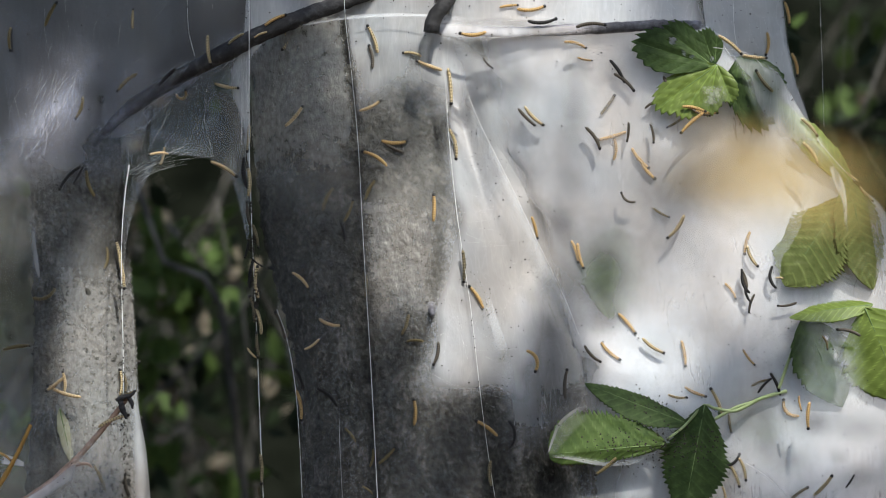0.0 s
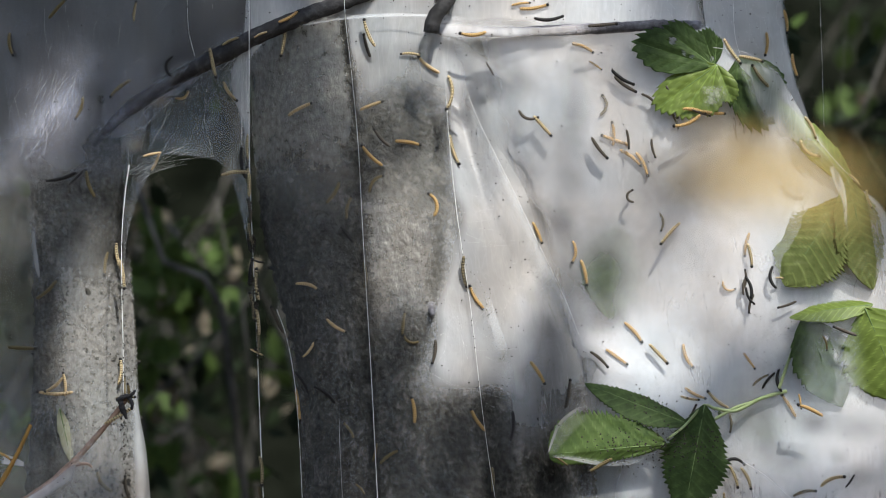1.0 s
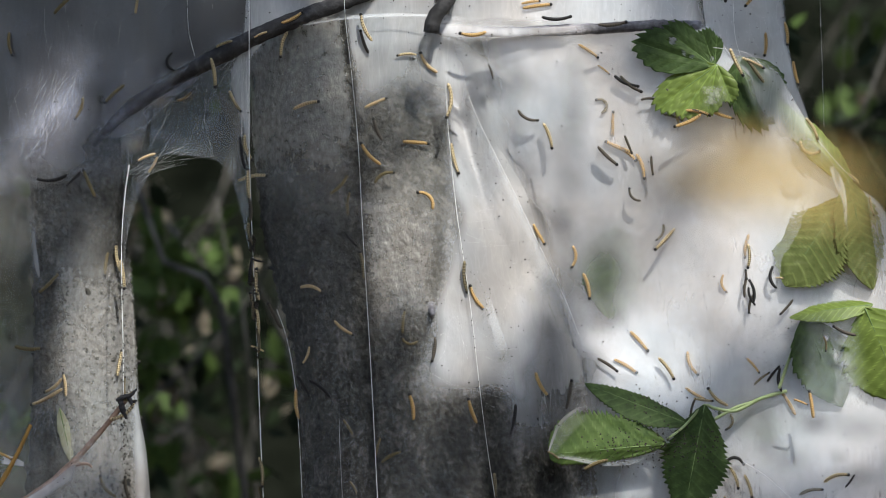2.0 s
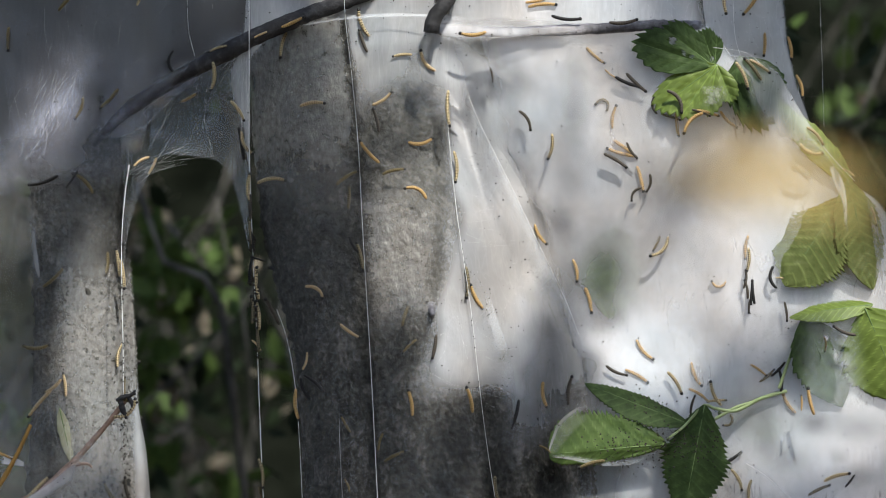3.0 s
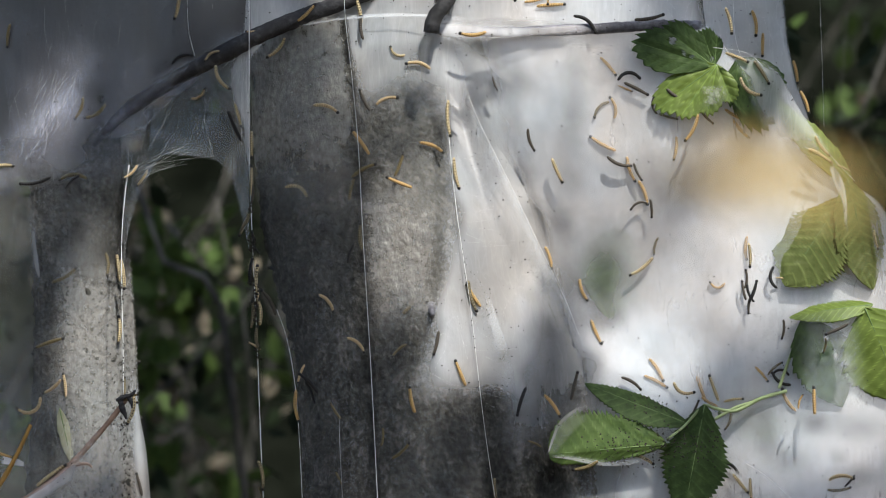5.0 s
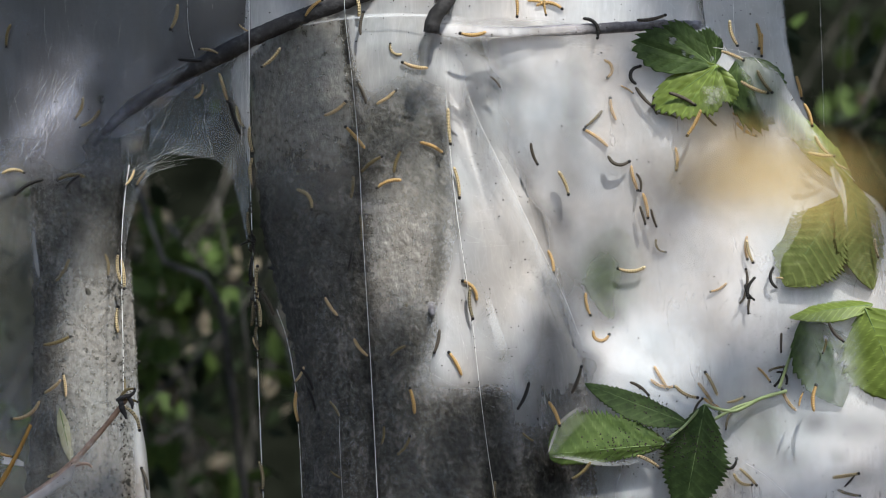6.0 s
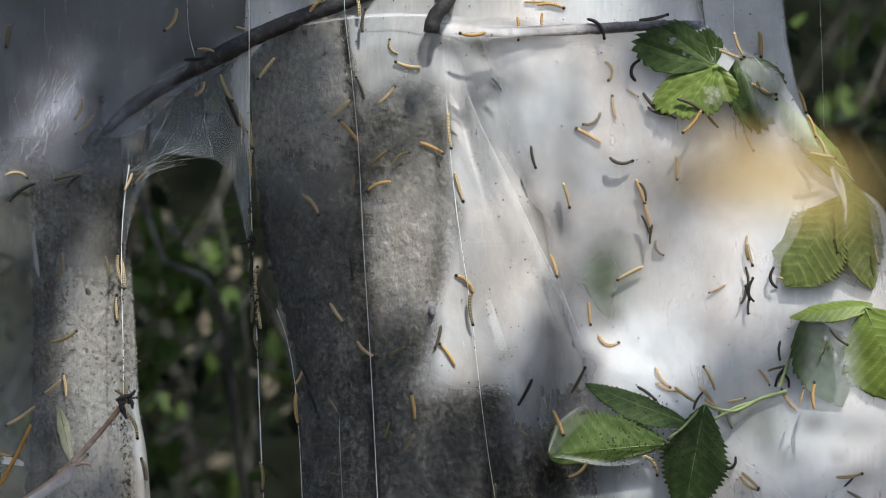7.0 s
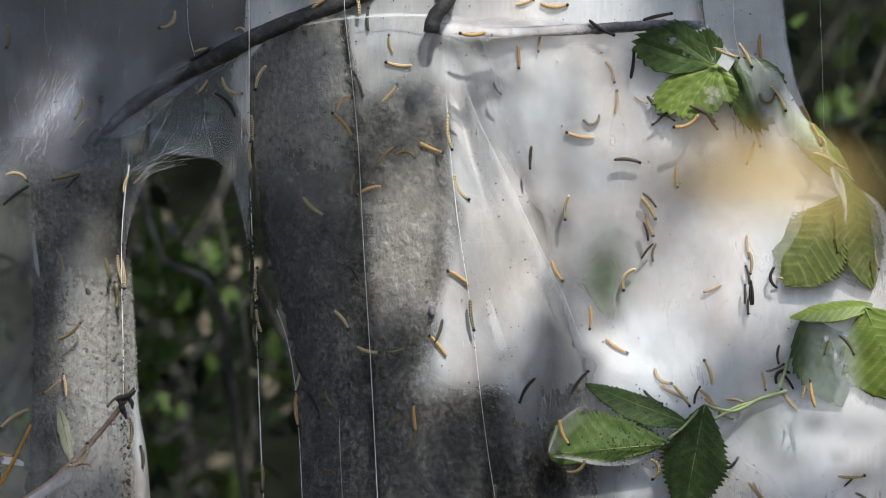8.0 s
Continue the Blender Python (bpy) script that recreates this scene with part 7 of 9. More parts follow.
    crawl(CREW["c17"], (0, 0.1507, 0.0024, 1.2835, -79, -3, -31), (1.5, 0.1518, 0.0043, 1.2671, -78, -7, 35), (3, 0.1488, 0.0093, 1.2479, -99, -16, -57), (4.5, 0.1498, 0.0131, 1.2328, -90, -19, -35), (6.2, 0.1532, 0.016, 1.2209, -71, -13, 15), (7.1, 0.1514, 0.02, 1.21, -100, -16, 17), (8, 0.1496, 0.0237, 1.199, -128, -18, 19))
    crawl(CREW["c18a"], (0, 0.1429, 0.0119, 1.266, -50, 0, 34), (1.5, 0.1336, 0.0132, 1.2677, -34, 0, -36), (3, 0.1316, 0.0123, 1.2732, -36, -1, -9), (4.5, 0.1351, 0.0142, 1.2621, -66, -8, 33), (6.2, 0.1398, 0.016, 1.2501, -74, -9, 16), (8, 0.1498, 0.0189, 1.2299, -56, -7, -16))
    crawl(CREW["c18b"], (0, 0.1479, 0.0121, 1.2586, -54, 0, 30), (1.5, 0.1436, 0.0125, 1.2623, -67, -5, -42), (3, 0.1434, 0.015, 1.2511, -75, -7, -9), (4.5, 0.1448, 0.0161, 1.2448, -66, -7, -26), (6.2, 0.1479, 0.0193, 1.23, -77, -14, -16), (8, 0.1505, 0.0224, 1.2184, -71, -11, 22))
    crawl(CREW["g3"], (0, 0.1346, 0.015, 1.2372, 147, 0, -91), (0.733, 0.1367, 0.0145, 1.238, 114, 4, -146), (1.5, 0.1386, 0.014, 1.2388, 80, 8, -200), (1.867, 0.1391, 0.0138, 1.2391, 118, 2, -127), (2.267, 0.1395, 0.0137, 1.2394, 156, -4, -55), (2.633, 0.14, 0.0135, 1.2397, 194, -10, 18), (3, 0.1404, 0.0134, 1.2401, 232, -16, 91), (3.733, 0.1405, 0.0139, 1.2377, 195, -10, 109), (4.5, 0.1406, 0.0145, 1.2353, 157, -3, 126), (4.9, 0.1419, 0.0151, 1.2323, 193, -5, 91), (5.333, 0.1431, 0.0156, 1.2294, 228, -7, 55), (5.767, 0.1445, 0.0162, 1.2264, 263, -9, 19), (6.2, 0.1458, 0.0169, 1.2234, 298, -11, -17), (8, 0.148, 0.0197, 1.2132, 287, -14, -26))
    crawl(CREW["g4"], (0, 0.1587, 0.0179, 1.2265, -30, 3, 23), (0.733, 0.1589, 0.0194, 1.2214, -68, -9, -35), (1.5, 0.1591, 0.0209, 1.2163, -105, -20, -93), (3, 0.1567, 0.025, 1.205, -115, 0, -13), (4.5, 0.1551, 0.0262, 1.2025, -120, -20, 16), (5.333, 0.1572, 0.0256, 1.2023, -85, -10, 62), (6.2, 0.1592, 0.025, 1.2021, -51, 0, 107), (8, 0.1548, 0.0275, 1.1979, -100, -15, 42))
    crawl(CREW["g5"], (0, 0.1693, 0.0133, 1.2163, -124, -16, -31), (1.5, 0.1636, 0.0167, 1.2095, -133, 0, 20), (3, 0.1582, 0.0205, 1.2017, -132, 0, -83), (4.5, 0.1499, 0.0261, 1.189, -132, 0, -22), (6.2, 0.1379, 0.0288, 1.1855, -178, -9, -58), (7.1, 0.1373, 0.0297, 1.1817, -148, -9, 22), (8, 0.1366, 0.0305, 1.1778, -119, -10, 102))
    crawl(CREW["g1"], (0, 0.0678, 0.0434, 1.2161, -74, -13, -13), (1.5, 0.0706, 0.0436, 1.2113, -62, -8, -9), (3, 0.072, 0.0432, 1.2109, -59, -2, 36), (4.5, 0.0768, 0.0441, 1.1973, -70, -1, -26), (6.2, 0.0804, 0.0439, 1.1904, -76, 0, -33), (8, 0.0845, 0.0436, 1.1837, -60, 4, 25))
    crawl(CREW["g2a"], (0, 0.0975, 0.0394, 1.1983, -71, -6, -25), (1.5, 0.0957, 0.04, 1.1973, -94, -11, -72), (3, 0.0977, 0.0417, 1.1843, -79, -4, -38), (4.5, 0.1018, 0.0417, 1.1747, -68, 0, 37), (6.2, 0.1075, 0.0411, 1.1576, -80, 4, 28), (8, 0.1086, 0.0402, 1.1493, -90, 8, -27))
    crawl(CREW["g2b"], (0, 0.1013, 0.0392, 1.1952, -76, -7, 23), (1.5, 0.1054, 0.0412, 1.1774, -76, -3, -28), (3, 0.1076, 0.0414, 1.1622, -76, 2, -20), (4.5, 0.1112, 0.0389, 1.1409, -83, 11, -37), (5.333, 0.1142, 0.0385, 1.1388, -47, 7, 72), (6.2, 0.1173, 0.038, 1.1368, -11, 3, 180), (7.1, 0.1224, 0.0366, 1.1326, -22, 7, 104), (8, 0.1276, 0.035, 1.1286, -34, 11, 28))
    crawl(CREW["c21"], (0, 0.0049, 0.0047, 1.3178, -85, 1, -11), (1.5, 0.0033, 0.0038, 1.3105, -94, 2, -73), (3, 0.0041, 0.004, 1.3018, -88, 1, 19), (4.5, 0.0043, 0.004, 1.2971, -87, 0, 26), (6.2, 0.0045, 0.004, 1.2879, -86, 0, 8), (8, 0.0049, 0.0042, 1.2845, -84, 0, 33))
    crawl(CREW["c22"], (0, 0.0073, 0.0306, 1.2772, -77, 0, -40), (1.5, 0.0085, 0.0289, 1.2703, -72, 11, 35), (3, 0.0087, 0.0231, 1.2603, -87, 0, -33), (4.5, 0.0095, 0.0231, 1.2583, -81, 0, 27), (6.2, 0.0103, 0.0195, 1.2478, -79, 0, -21), (8, 0.0134, 0.023, 1.2454, -61, 3, 76))
    crawl(CREW["g6"], (0, 0.0147, 0.0023, 1.1878, -88, -7, -14), (1.5, 0.0161, 0.0013, 1.1821, -84, -9, 40), (3, 0.0169, 0.0037, 1.1761, -89, 9, -28), (4.5, 0.0212, 0.0051, 1.1688, -72, 4, 21), (6.2, 0.0203, -0.0037, 1.1604, -86, 0, 29), (8, 0.0207, -0.004, 1.1531, -83, 4, 18))
    crawl(CREW["g7"], (0, 0.0243, 0.0058, 1.1651, 122, 3, 26), (1.5, 0.0243, 0.0058, 1.1651, 122, 3, -41), (3, 0.0243, 0.0062, 1.1655, 118, 2, -25), (4.5, 0.0231, 0.0055, 1.1655, 121, 2, -37), (6.2, 0.0192, 0.0047, 1.1712, 127, 5, 81), (8, 0.0114, 0.0027, 1.179, 144, 9, 24))
    crawl(CREW["f11"], (0, -0.0825, -0.002, 1.2364, 64, -3, -34), (1.5, -0.0768, -0.0018, 1.2435, 54, -6, 42), (3, -0.0691, -0.0006, 1.2515, 33, -5, -19), (4.5, -0.0599, -0.0074, 1.2545, 28, -2, -34), (6.2, -0.0506, -0.0009, 1.262, 38, 0, -22), (8, -0.0409, -0.0074, 1.2673, 45, -18, -28))
    crawl(CREW["f12"], (0, -0.0679, -0.0004, 1.2275, 67, -3, 16), (1.5, -0.0679, -0.0002, 1.2313, 82, -2, -41), (3, -0.0678, 0.0002, 1.2374, 88, -1, 9), (4.5, -0.0661, 0.0003, 1.2421, 76, -2, -31), (6.2, -0.0653, 0.0005, 1.2452, 84, -1, 11), (8, -0.0647, 0.0005, 1.2472, 81, -2, -27))
    crawl(CREW["f13"], (0, -0.0718, -0.0041, 1.2122, 102, 4, 34), (1.5, -0.0674, -0.004, 1.2089, 131, 7, -12), (3, -0.0637, -0.0035, 1.2028, 123, 4, -38), (4.5, -0.0662, -0.003, 1.1984, 72, -2, -41), (6.2, -0.0668, -0.003, 1.1903, 81, -1, 10), (8, -0.0638, -0.0029, 1.1825, 120, 0, 13))
    crawl(CREW["f14"], (0, -0.0524, -0.002, 1.2427, 63, -11, -23), (1.5, -0.0458, 0.001, 1.2495, 41, -2, -85), (3, -0.0358, 0.0004, 1.2558, 13, 0, -27), (4.5, -0.0314, 0.0016, 1.2591, 63, 0, 17), (6.2, -0.033, 0.0017, 1.2635, 72, 0, -38), (7.1, -0.0304, 0.0098, 1.2656, 33, -5, -72), (8, -0.0278, 0.0179, 1.2677, -5, -10, -107))
    crawl(CREW["f15"], (0, -0.1026, 0.0009, 1.1774, -44, 0, -40), (1.5, -0.096, -0.0043, 1.1718, -9, 0, -58), (3, -0.0922, -0.0053, 1.1694, -32, 0, -89), (4.5, -0.0857, -0.0056, 1.1633, -47, 6, -83), (6.2, -0.0792, -0.0056, 1.1576, -55, 0, 23), (8, -0.0728, -0.0055, 1.1495, -52, -5, -27))
    crawl(CREW["f16"], (0, -0.0811, -0.0056, 1.1473, -17, 5, 41), (1.5, -0.074, -0.0057, 1.1441, -37, -5, 29), (3, -0.0669, -0.0052, 1.1412, -35, -8, 19), (4.5, -0.0641, -0.0046, 1.1335, -36, -6, -87), (6.2, -0.0577, -0.0121, 1.1292, -51, 0, 39), (8, -0.0535, -0.0121, 1.1282, -14, -7, 41))
    crawl(CREW["f17"], (0, -0.0559, -0.0124, 1.1754, 94, 3, 32), (1.5, -0.0569, -0.0122, 1.1853, 95, 0, 24), (3, -0.0597, -0.003, 1.1951, 104, -2, 15), (4.5, -0.0587, -0.0034, 1.2051, 95, 2, -42), (6.2, -0.0593, -0.0035, 1.217, 93, -1, 29), (8, -0.0588, -0.0114, 1.2305, 92, 0, -13))
    crawl(CREW["f18"], (0, -0.0067, -0.0025, 1.2294, 89, -1, 12), (1.5, -0.0093, -0.0025, 1.2333, 114, -2, 111), (3, -0.0193, -0.0019, 1.2404, 153, 0, 91), (4.5, -0.0276, -0.0017, 1.2482, 146, 0, -24), (5.333, -0.0339, -0.0021, 1.2475, 173, 1, 14), (6.2, -0.0402, -0.0024, 1.2469, 200, 2, 52), (8, -0.0534, -0.0023, 1.242, 201, 0, 36))
    crawl(CREW["f21"], (0, -0.0271, 0.0004, 1.1461, 72, 2, 27), (1.5, -0.0285, 0.0006, 1.1465, 87, 1, -21), (3, -0.0269, 0.0002, 1.1526, 71, 2, -16), (4.5, -0.025, 0.0003, 1.1581, 57, 2, 40), (6.2, -0.0222, 0.0002, 1.1666, 61, -1, 29), (8, -0.0177, 0.0002, 1.1703, 48, -4, -33))
    crawl(CREW["j12"], (0, -0.0203, -0.0008, 1.1335, -178, -18, 38), (0.733, -0.0223, 0, 1.1347, -196, -5, -59), (1.5, -0.0242, 0.0009, 1.1359, -214, 7, -157), (2.267, -0.0241, 0.0017, 1.133, -175, 1, -70), (3, -0.024, 0.0025, 1.1301, -136, -5, 17), (4.5, -0.0298, 0.0033, 1.1276, -137, -7, 30), (6.2, -0.033, 0.0036, 1.1264, -147, -10, 21), (8, -0.0339, 0.0039, 1.1268, -167, -9, -30))
    crawl(CREW["f19"], (0, -0.1196, 0.0334, 1.1438, 110, 0, 26), (1.5, -0.123, 0.035, 1.1494, 117, 0, -8), (3, -0.1251, 0.03, 1.1537, 119, 0, 11), (4.5, -0.1285, 0.0476, 1.1595, 120, 0, 40), (6.2, -0.1297, 0.0351, 1.1609, 117, 0, 21), (8, -0.1324, 0.0351, 1.165, 112, 0, 31))
    crawl(CREW["f2"], (0, -0.1386, -0.0144, 1.225, 98, 0, -22), (1.5, -0.1378, -0.0144, 1.2276, 95, 0, 28), (3, -0.1372, -0.0144, 1.2296, 92, 0, -11), (4.5, -0.1366, -0.0144, 1.2367, 93, -1, 13), (6.2, -0.136, -0.0144, 1.2512, 88, 0, 37), (8, -0.1362, -0.0144, 1.2498, 90, 0, -38))
    crawl(CREW["f3"], (0, -0.1337, -0.0144, 1.2095, -75, 0, -19), (1.5, -0.1372, -0.0144, 1.2104, -77, 0, 39), (3, -0.137, -0.0144, 1.2115, -83, 0, 10), (4.5, -0.1418, -0.0144, 1.2167, -125, 0, 8), (6.2, -0.1382, -0.0144, 1.218, -84, 0, 21), (8, -0.1372, -0.0144, 1.2121, -83, 0, 41))
    crawl(CREW["f4"], (0, -0.1395, -0.0144, 1.201, -103, 0, -9), (1.5, -0.1372, -0.0144, 1.2061, -80, 0, 35), (4.5, -0.1354, -0.0144, 1.2065, -82, 0, -13), (8, -0.1366, -0.0144, 1.2065, -86, 0, 40))
    crawl(CREW["f5"], (0, -0.1332, -0.0144, 1.1911, -39, 0, 22), (1.5, -0.1322, -0.0144, 1.1922, -16, 0, 42), (3, -0.1323, -0.0144, 1.1933, -18, 0, 12), (4.5, -0.1305, -0.0144, 1.2, -6, 0, 38), (4.9, -0.1329, -0.0144, 1.2012, -48, 0, 38), (5.333, -0.1352, -0.0144, 1.2024, -90, 0, 38), (5.767, -0.1376, -0.0144, 1.2036, -133, 0, 38), (6.2, -0.14, -0.0144, 1.2048, -175, 0, 38), (8, -0.139, -0.0144, 1.2032, -144, 0, -38))
    crawl(CREW["f6"], (0, -0.1368, -0.0142, 1.1813, 84, 0, -21), (1.5, -0.137, -0.0142, 1.1832, 85, 0, -10), (4.5, -0.1368, -0.0142, 1.1832, 86, 0, -24), (8, -0.1364, -0.0142, 1.1863, 89, 0, 9))
    crawl(CREW["f7"], (0, -0.1321, -0.0146, 1.1762, 92, 0, -40), (1.5, -0.1321, -0.0146, 1.1742, 95, 0, -27), (4.5, -0.1321, -0.0146, 1.1768, 92, 0, -25), (8, -0.1326, -0.0146, 1.1752, 90, 0, -38))
    crawl(CREW["f8"], (0, -0.136, -0.0142, 1.1571, 99, 0, 35), (1.5, -0.1362, -0.0142, 1.1597, 98, 0, 19), (4.5, -0.1362, -0.0142, 1.153, 87, 0, 28), (8, -0.1366, -0.0142, 1.1601, 93, 0, 9))
    crawl(CREW["f9"], (0, -0.1317, -0.0144, 1.1494, 103, 0, 27), (1.5, -0.1324, -0.0144, 1.149, 96, 0, 8), (4.5, -0.1315, -0.0144, 1.1561, 96, 0, 38), (8, -0.1313, -0.0144, 1.151, 98, 0, -37))
    crawl(CREW["f10"], (0, -0.1321, -0.0144, 1.1319, 96, 0, -18), (1.5, -0.1319, -0.0144, 1.1339, 94, 0, 25), (4.5, -0.132, -0.0144, 1.136, 94, 0, -30), (8, -0.1335, -0.0144, 1.139, 96, 0, -40))
    crawl(CREW["j1"], (0, -0.136, -0.0144, 1.1257, -45, 0, 25), (1.5, -0.1319, -0.0144, 1.1272, -22, 0, -14), (3, -0.1328, -0.0144, 1.1312, -50, 0, -28), (3.367, -0.1332, -0.0144, 1.131, -85, 0, -13), (3.733, -0.1337, -0.0144, 1.1308, -120, 0, 3), (4.133, -0.1341, -0.0144, 1.1306, -155, 0, 18), (4.5, -0.1346, -0.0144, 1.1304, -189, 0, 33), (5.333, -0.134, -0.0144, 1.1316, -219, 0, -3), (6.2, -0.1334, -0.0144, 1.1329, -248, 0, -40), (8, -0.1344, -0.0144, 1.1359, -257, 0, 19))
    crawl(CREW["j2"], (0, -0.1298, -0.0144, 1.0432, -88, 0, -15), (4.5, -0.1299, -0.0144, 1.0392, -81, 0, -32), (8, -0.1293, -0.0144, 1.0376, -88, 0, -20))
    crawl(CREW["j3"], (0, -0.1482, 0.197, 0.9998, -74, 0, 39), (8, -0.148, 0.197, 0.9998, -76, 0, -38))
    crawl(CREW["e1a"], (0, -0.2407, 0.0473, 1.1958, 100, 0, 13), (1.5, -0.2409, 0.0471, 1.1945, 101, 0, -41), (3, -0.2413, 0.0471, 1.1899, 95, 16, 9), (4.5, -0.241, 0.0465, 1.1864, 98, 0, 15), (6.2, -0.2414, 0.0533, 1.1863, 95, 1, -37), (8, -0.2409, 0.0527, 1.1861, 99, 0, -22))
    crawl(CREW["e1b"], (0, -0.2354, 0.0289, 1.1815, -82, -5, -11), (8, -0.2347, 0.0289, 1.1815, -85, 0, -15))
    crawl(CREW["e2"], (0, -0.2942, 0.0385, 1.1674, 25, 0, 89), (1.5, -0.2913, 0.0373, 1.1723, 45, -1, 10), (3, -0.2872, 0.0369, 1.1792, 43, 0, 21), (4.5, -0.279, 0.0363, 1.1796, 24, 10, 37), (6.2, -0.2807, 0.0364, 1.1858, 65, 5, 33), (8, -0.2839, 0.0371, 1.1904, 102, -4, 61))
    crawl(CREW["e3"], (0, -0.2498, 0.0439, 1.1931, -95, 7, -41), (1.5, -0.2496, 0.0436, 1.1889, -97, 7, 22), (3, -0.2492, 0.0443, 1.1895, -94, 5, -26), (6.2, -0.2491, 0.0448, 1.1878, -82, -2, -30), (8, -0.2486, 0.0444, 1.1853, -78, -5, -18))
    crawl(CREW["e4"], (0, -0.3441, 0.0119, 1.2599, 18, -1, 35), (3, -0.3379, 0.0119, 1.2613, 13, 0, -29), (4.5, -0.3256, 0.0118, 1.2607, 9, 0, -30), (6.2, -0.3111, 0.0119, 1.2548, 2, -4, -70), (8, -0.3092, 0.0119, 1.2521, -15, -10, -92))
    crawl(CREW["i1"], (0, -0.3122, 0.0264, 1.128, 9, 8, -15), (1.5, -0.3059, 0.0238, 1.1277, -4, 13, 12), (3, -0.2976, 0.0236, 1.1293, 3, 10, 52), (4.5, -0.2902, 0.0229, 1.131, 18, 5, -20), (6.2, -0.2811, 0.0228, 1.1333, 18, 0, 30), (8, -0.273, 0.0228, 1.1397, 37, 0, 36))
    crawl(CREW["i3"], (0, -0.2391, 0.0437, 1.101, 90, -4, 40), (1.5, -0.2396, 0.0431, 1.1125, 84, -9, 20), (3, -0.2394, 0.0442, 1.1215, 81, -18, -38), (4.5, -0.24, 0.0452, 1.1361, 89, -15, 39), (6.2, -0.2412, 0.0453, 1.1491, 91, -2, -34), (8, -0.2423, 0.0452, 1.166, 93, 1, 34))
    crawl(CREW["i4"], (0, -0.2368, 0.0507, 1.1001, 93, 0, 42), (1.5, -0.2366, 0.0507, 1.0978, 92, 0, -29), (8, -0.2371, 0.05, 1.0974, 90, 0, 37))
    crawl(CREW["i5"], (0, -0.2248, -0.0134, 1.0966, -158, 2, -18), (0.367, -0.2271, 0.0026, 1.0956, -199, 2, -5), (0.733, -0.2246, -0.0134, 1.0969, -241, 1, 8), (1.133, -0.2245, -0.0134, 1.097, -283, 1, 21), (1.5, -0.2245, -0.0134, 1.0972, -324, 0, 34), (3, -0.2262, -0.0133, 1.0939, -338, 0, 17), (4.5, -0.2242, -0.0132, 1.0941, -355, 0, 36), (5.333, -0.2249, -0.0134, 1.0957, -339, 0, -29), (6.2, -0.2257, -0.0134, 1.0972, -324, 0, -93), (6.667, -0.2276, -0.0134, 1.0959, -368, 0, -61), (7.1, -0.2297, -0.0134, 1.0946, -413, 0, -29), (7.533, -0.2318, -0.0134, 1.0934, -458, 0, 3), (8, -0.2339, -0.0134, 1.0921, -502, 0, 35))
    crawl(CREW["i5b"], (0, -0.2275, -0.0133, 1.0951, 23, -3, -16), (3, -0.2252, -0.0119, 1.0924, -18, 0, 31), (6.2, -0.2248, -0.0122, 1.0922, -8, 0, -25), (8, -0.2263, -0.0127, 1.0963, 36, 0, 28))
    crawl(CREW["i6"], (0, -0.2356, -0.0113, 1.0772, 22, 0, -26), (1.5, -0.2301, -0.0128, 1.0826, 33, 5, 27), (3, -0.2269, -0.013, 1.0862, 39, 0, 103), (3.367, -0.2283, 0.0019, 1.0857, 1, 0, 70), (3.733, -0.2252, -0.013, 1.0874, -38, 0, 36), (4.133, -0.2243, -0.013, 1.088, -76, 0, 2), (4.5, -0.2234, -0.013, 1.0885, -115, 0, -31), (5.333, -0.2229, -0.013, 1.0836, -83, 0, -51), (6.2, -0.2224, -0.013, 1.0788, -52, 0, -71), (8, -0.2239, -0.013, 1.0693, -92, -3, -42))
    crawl(CREW["i7"], (0, -0.2527, 0.0323, 1.0317, 113, 7, 21), (1.5, -0.2477, 0.0333, 1.0272, 126, 15, -74), (3, -0.2443, 0.0354, 1.0197, 121, 13, -29), (4.5, -0.2405, 0.038, 1.0106, 117, 14, -11), (6.2, -0.2387, 0.0394, 1.0062, 117, 15, -10), (8, -0.2387, 0.0394, 1.0062, 117, 15, -10))
    crawl(CREW["i7b"], (0, -0.311, -0.0138, 1.0009, 41, 7, 31), (1.5, -0.303, -0.0138, 1.0109, 41, 0, 18), (3, -0.2899, -0.0136, 1.0284, 47, 0, -12), (4.5, -0.2834, -0.0138, 1.0369, 42, 6, -10), (6.2, -0.2702, -0.0045, 1.0422, 23, 0, 15), (8, -0.2606, -0.0138, 1.0529, 47, -2, 109))
    crawl(CREW["i8"], (0, -0.234, 0.0433, 1.0246, 99, 6, -24), (3, -0.234, 0.0432, 1.0225, 99, 6, -18), (6.2, -0.2213, 0.0481, 1.0303, 106, 0, 21), (8, -0.2236, 0.0477, 1.0451, 94, 4, 34))
    crawl(CREW["i2"], (0, -0.2761, 0.0192, 1.0961, 161, 0, -27), (1.5, -0.2855, 0.0186, 1.0948, 192, 0, -24), (3, -0.2941, 0.0187, 1.0873, 228, -8, 12), (3.733, -0.2972, 0.019, 1.0876, 217, -9, -68), (4.5, -0.3002, 0.0193, 1.0879, 206, -11, -149), (6.2, -0.3046, 0.0194, 1.0813, 213, 0, -59), (8, -0.3133, 0.0228, 1.0763, 213, -8, 23))
    crawl(CREW["i2b"], (0, -0.282, 0.0174, 1.102, -142, 0, -9), (1.5, -0.2834, 0.0165, 1.1009, -142, -10, -36), (8, -0.2843, 0.0165, 1.0998, -143, -10, -15))
    crawl(CREW["i2c"], (0, -0.2786, 0.0304, 1.1014, 93, -3, 34), (1.5, -0.2779, 0.0301, 1.1004, 97, -5, 20), (8, -0.2779, 0.03, 1.1, 97, -5, 16))
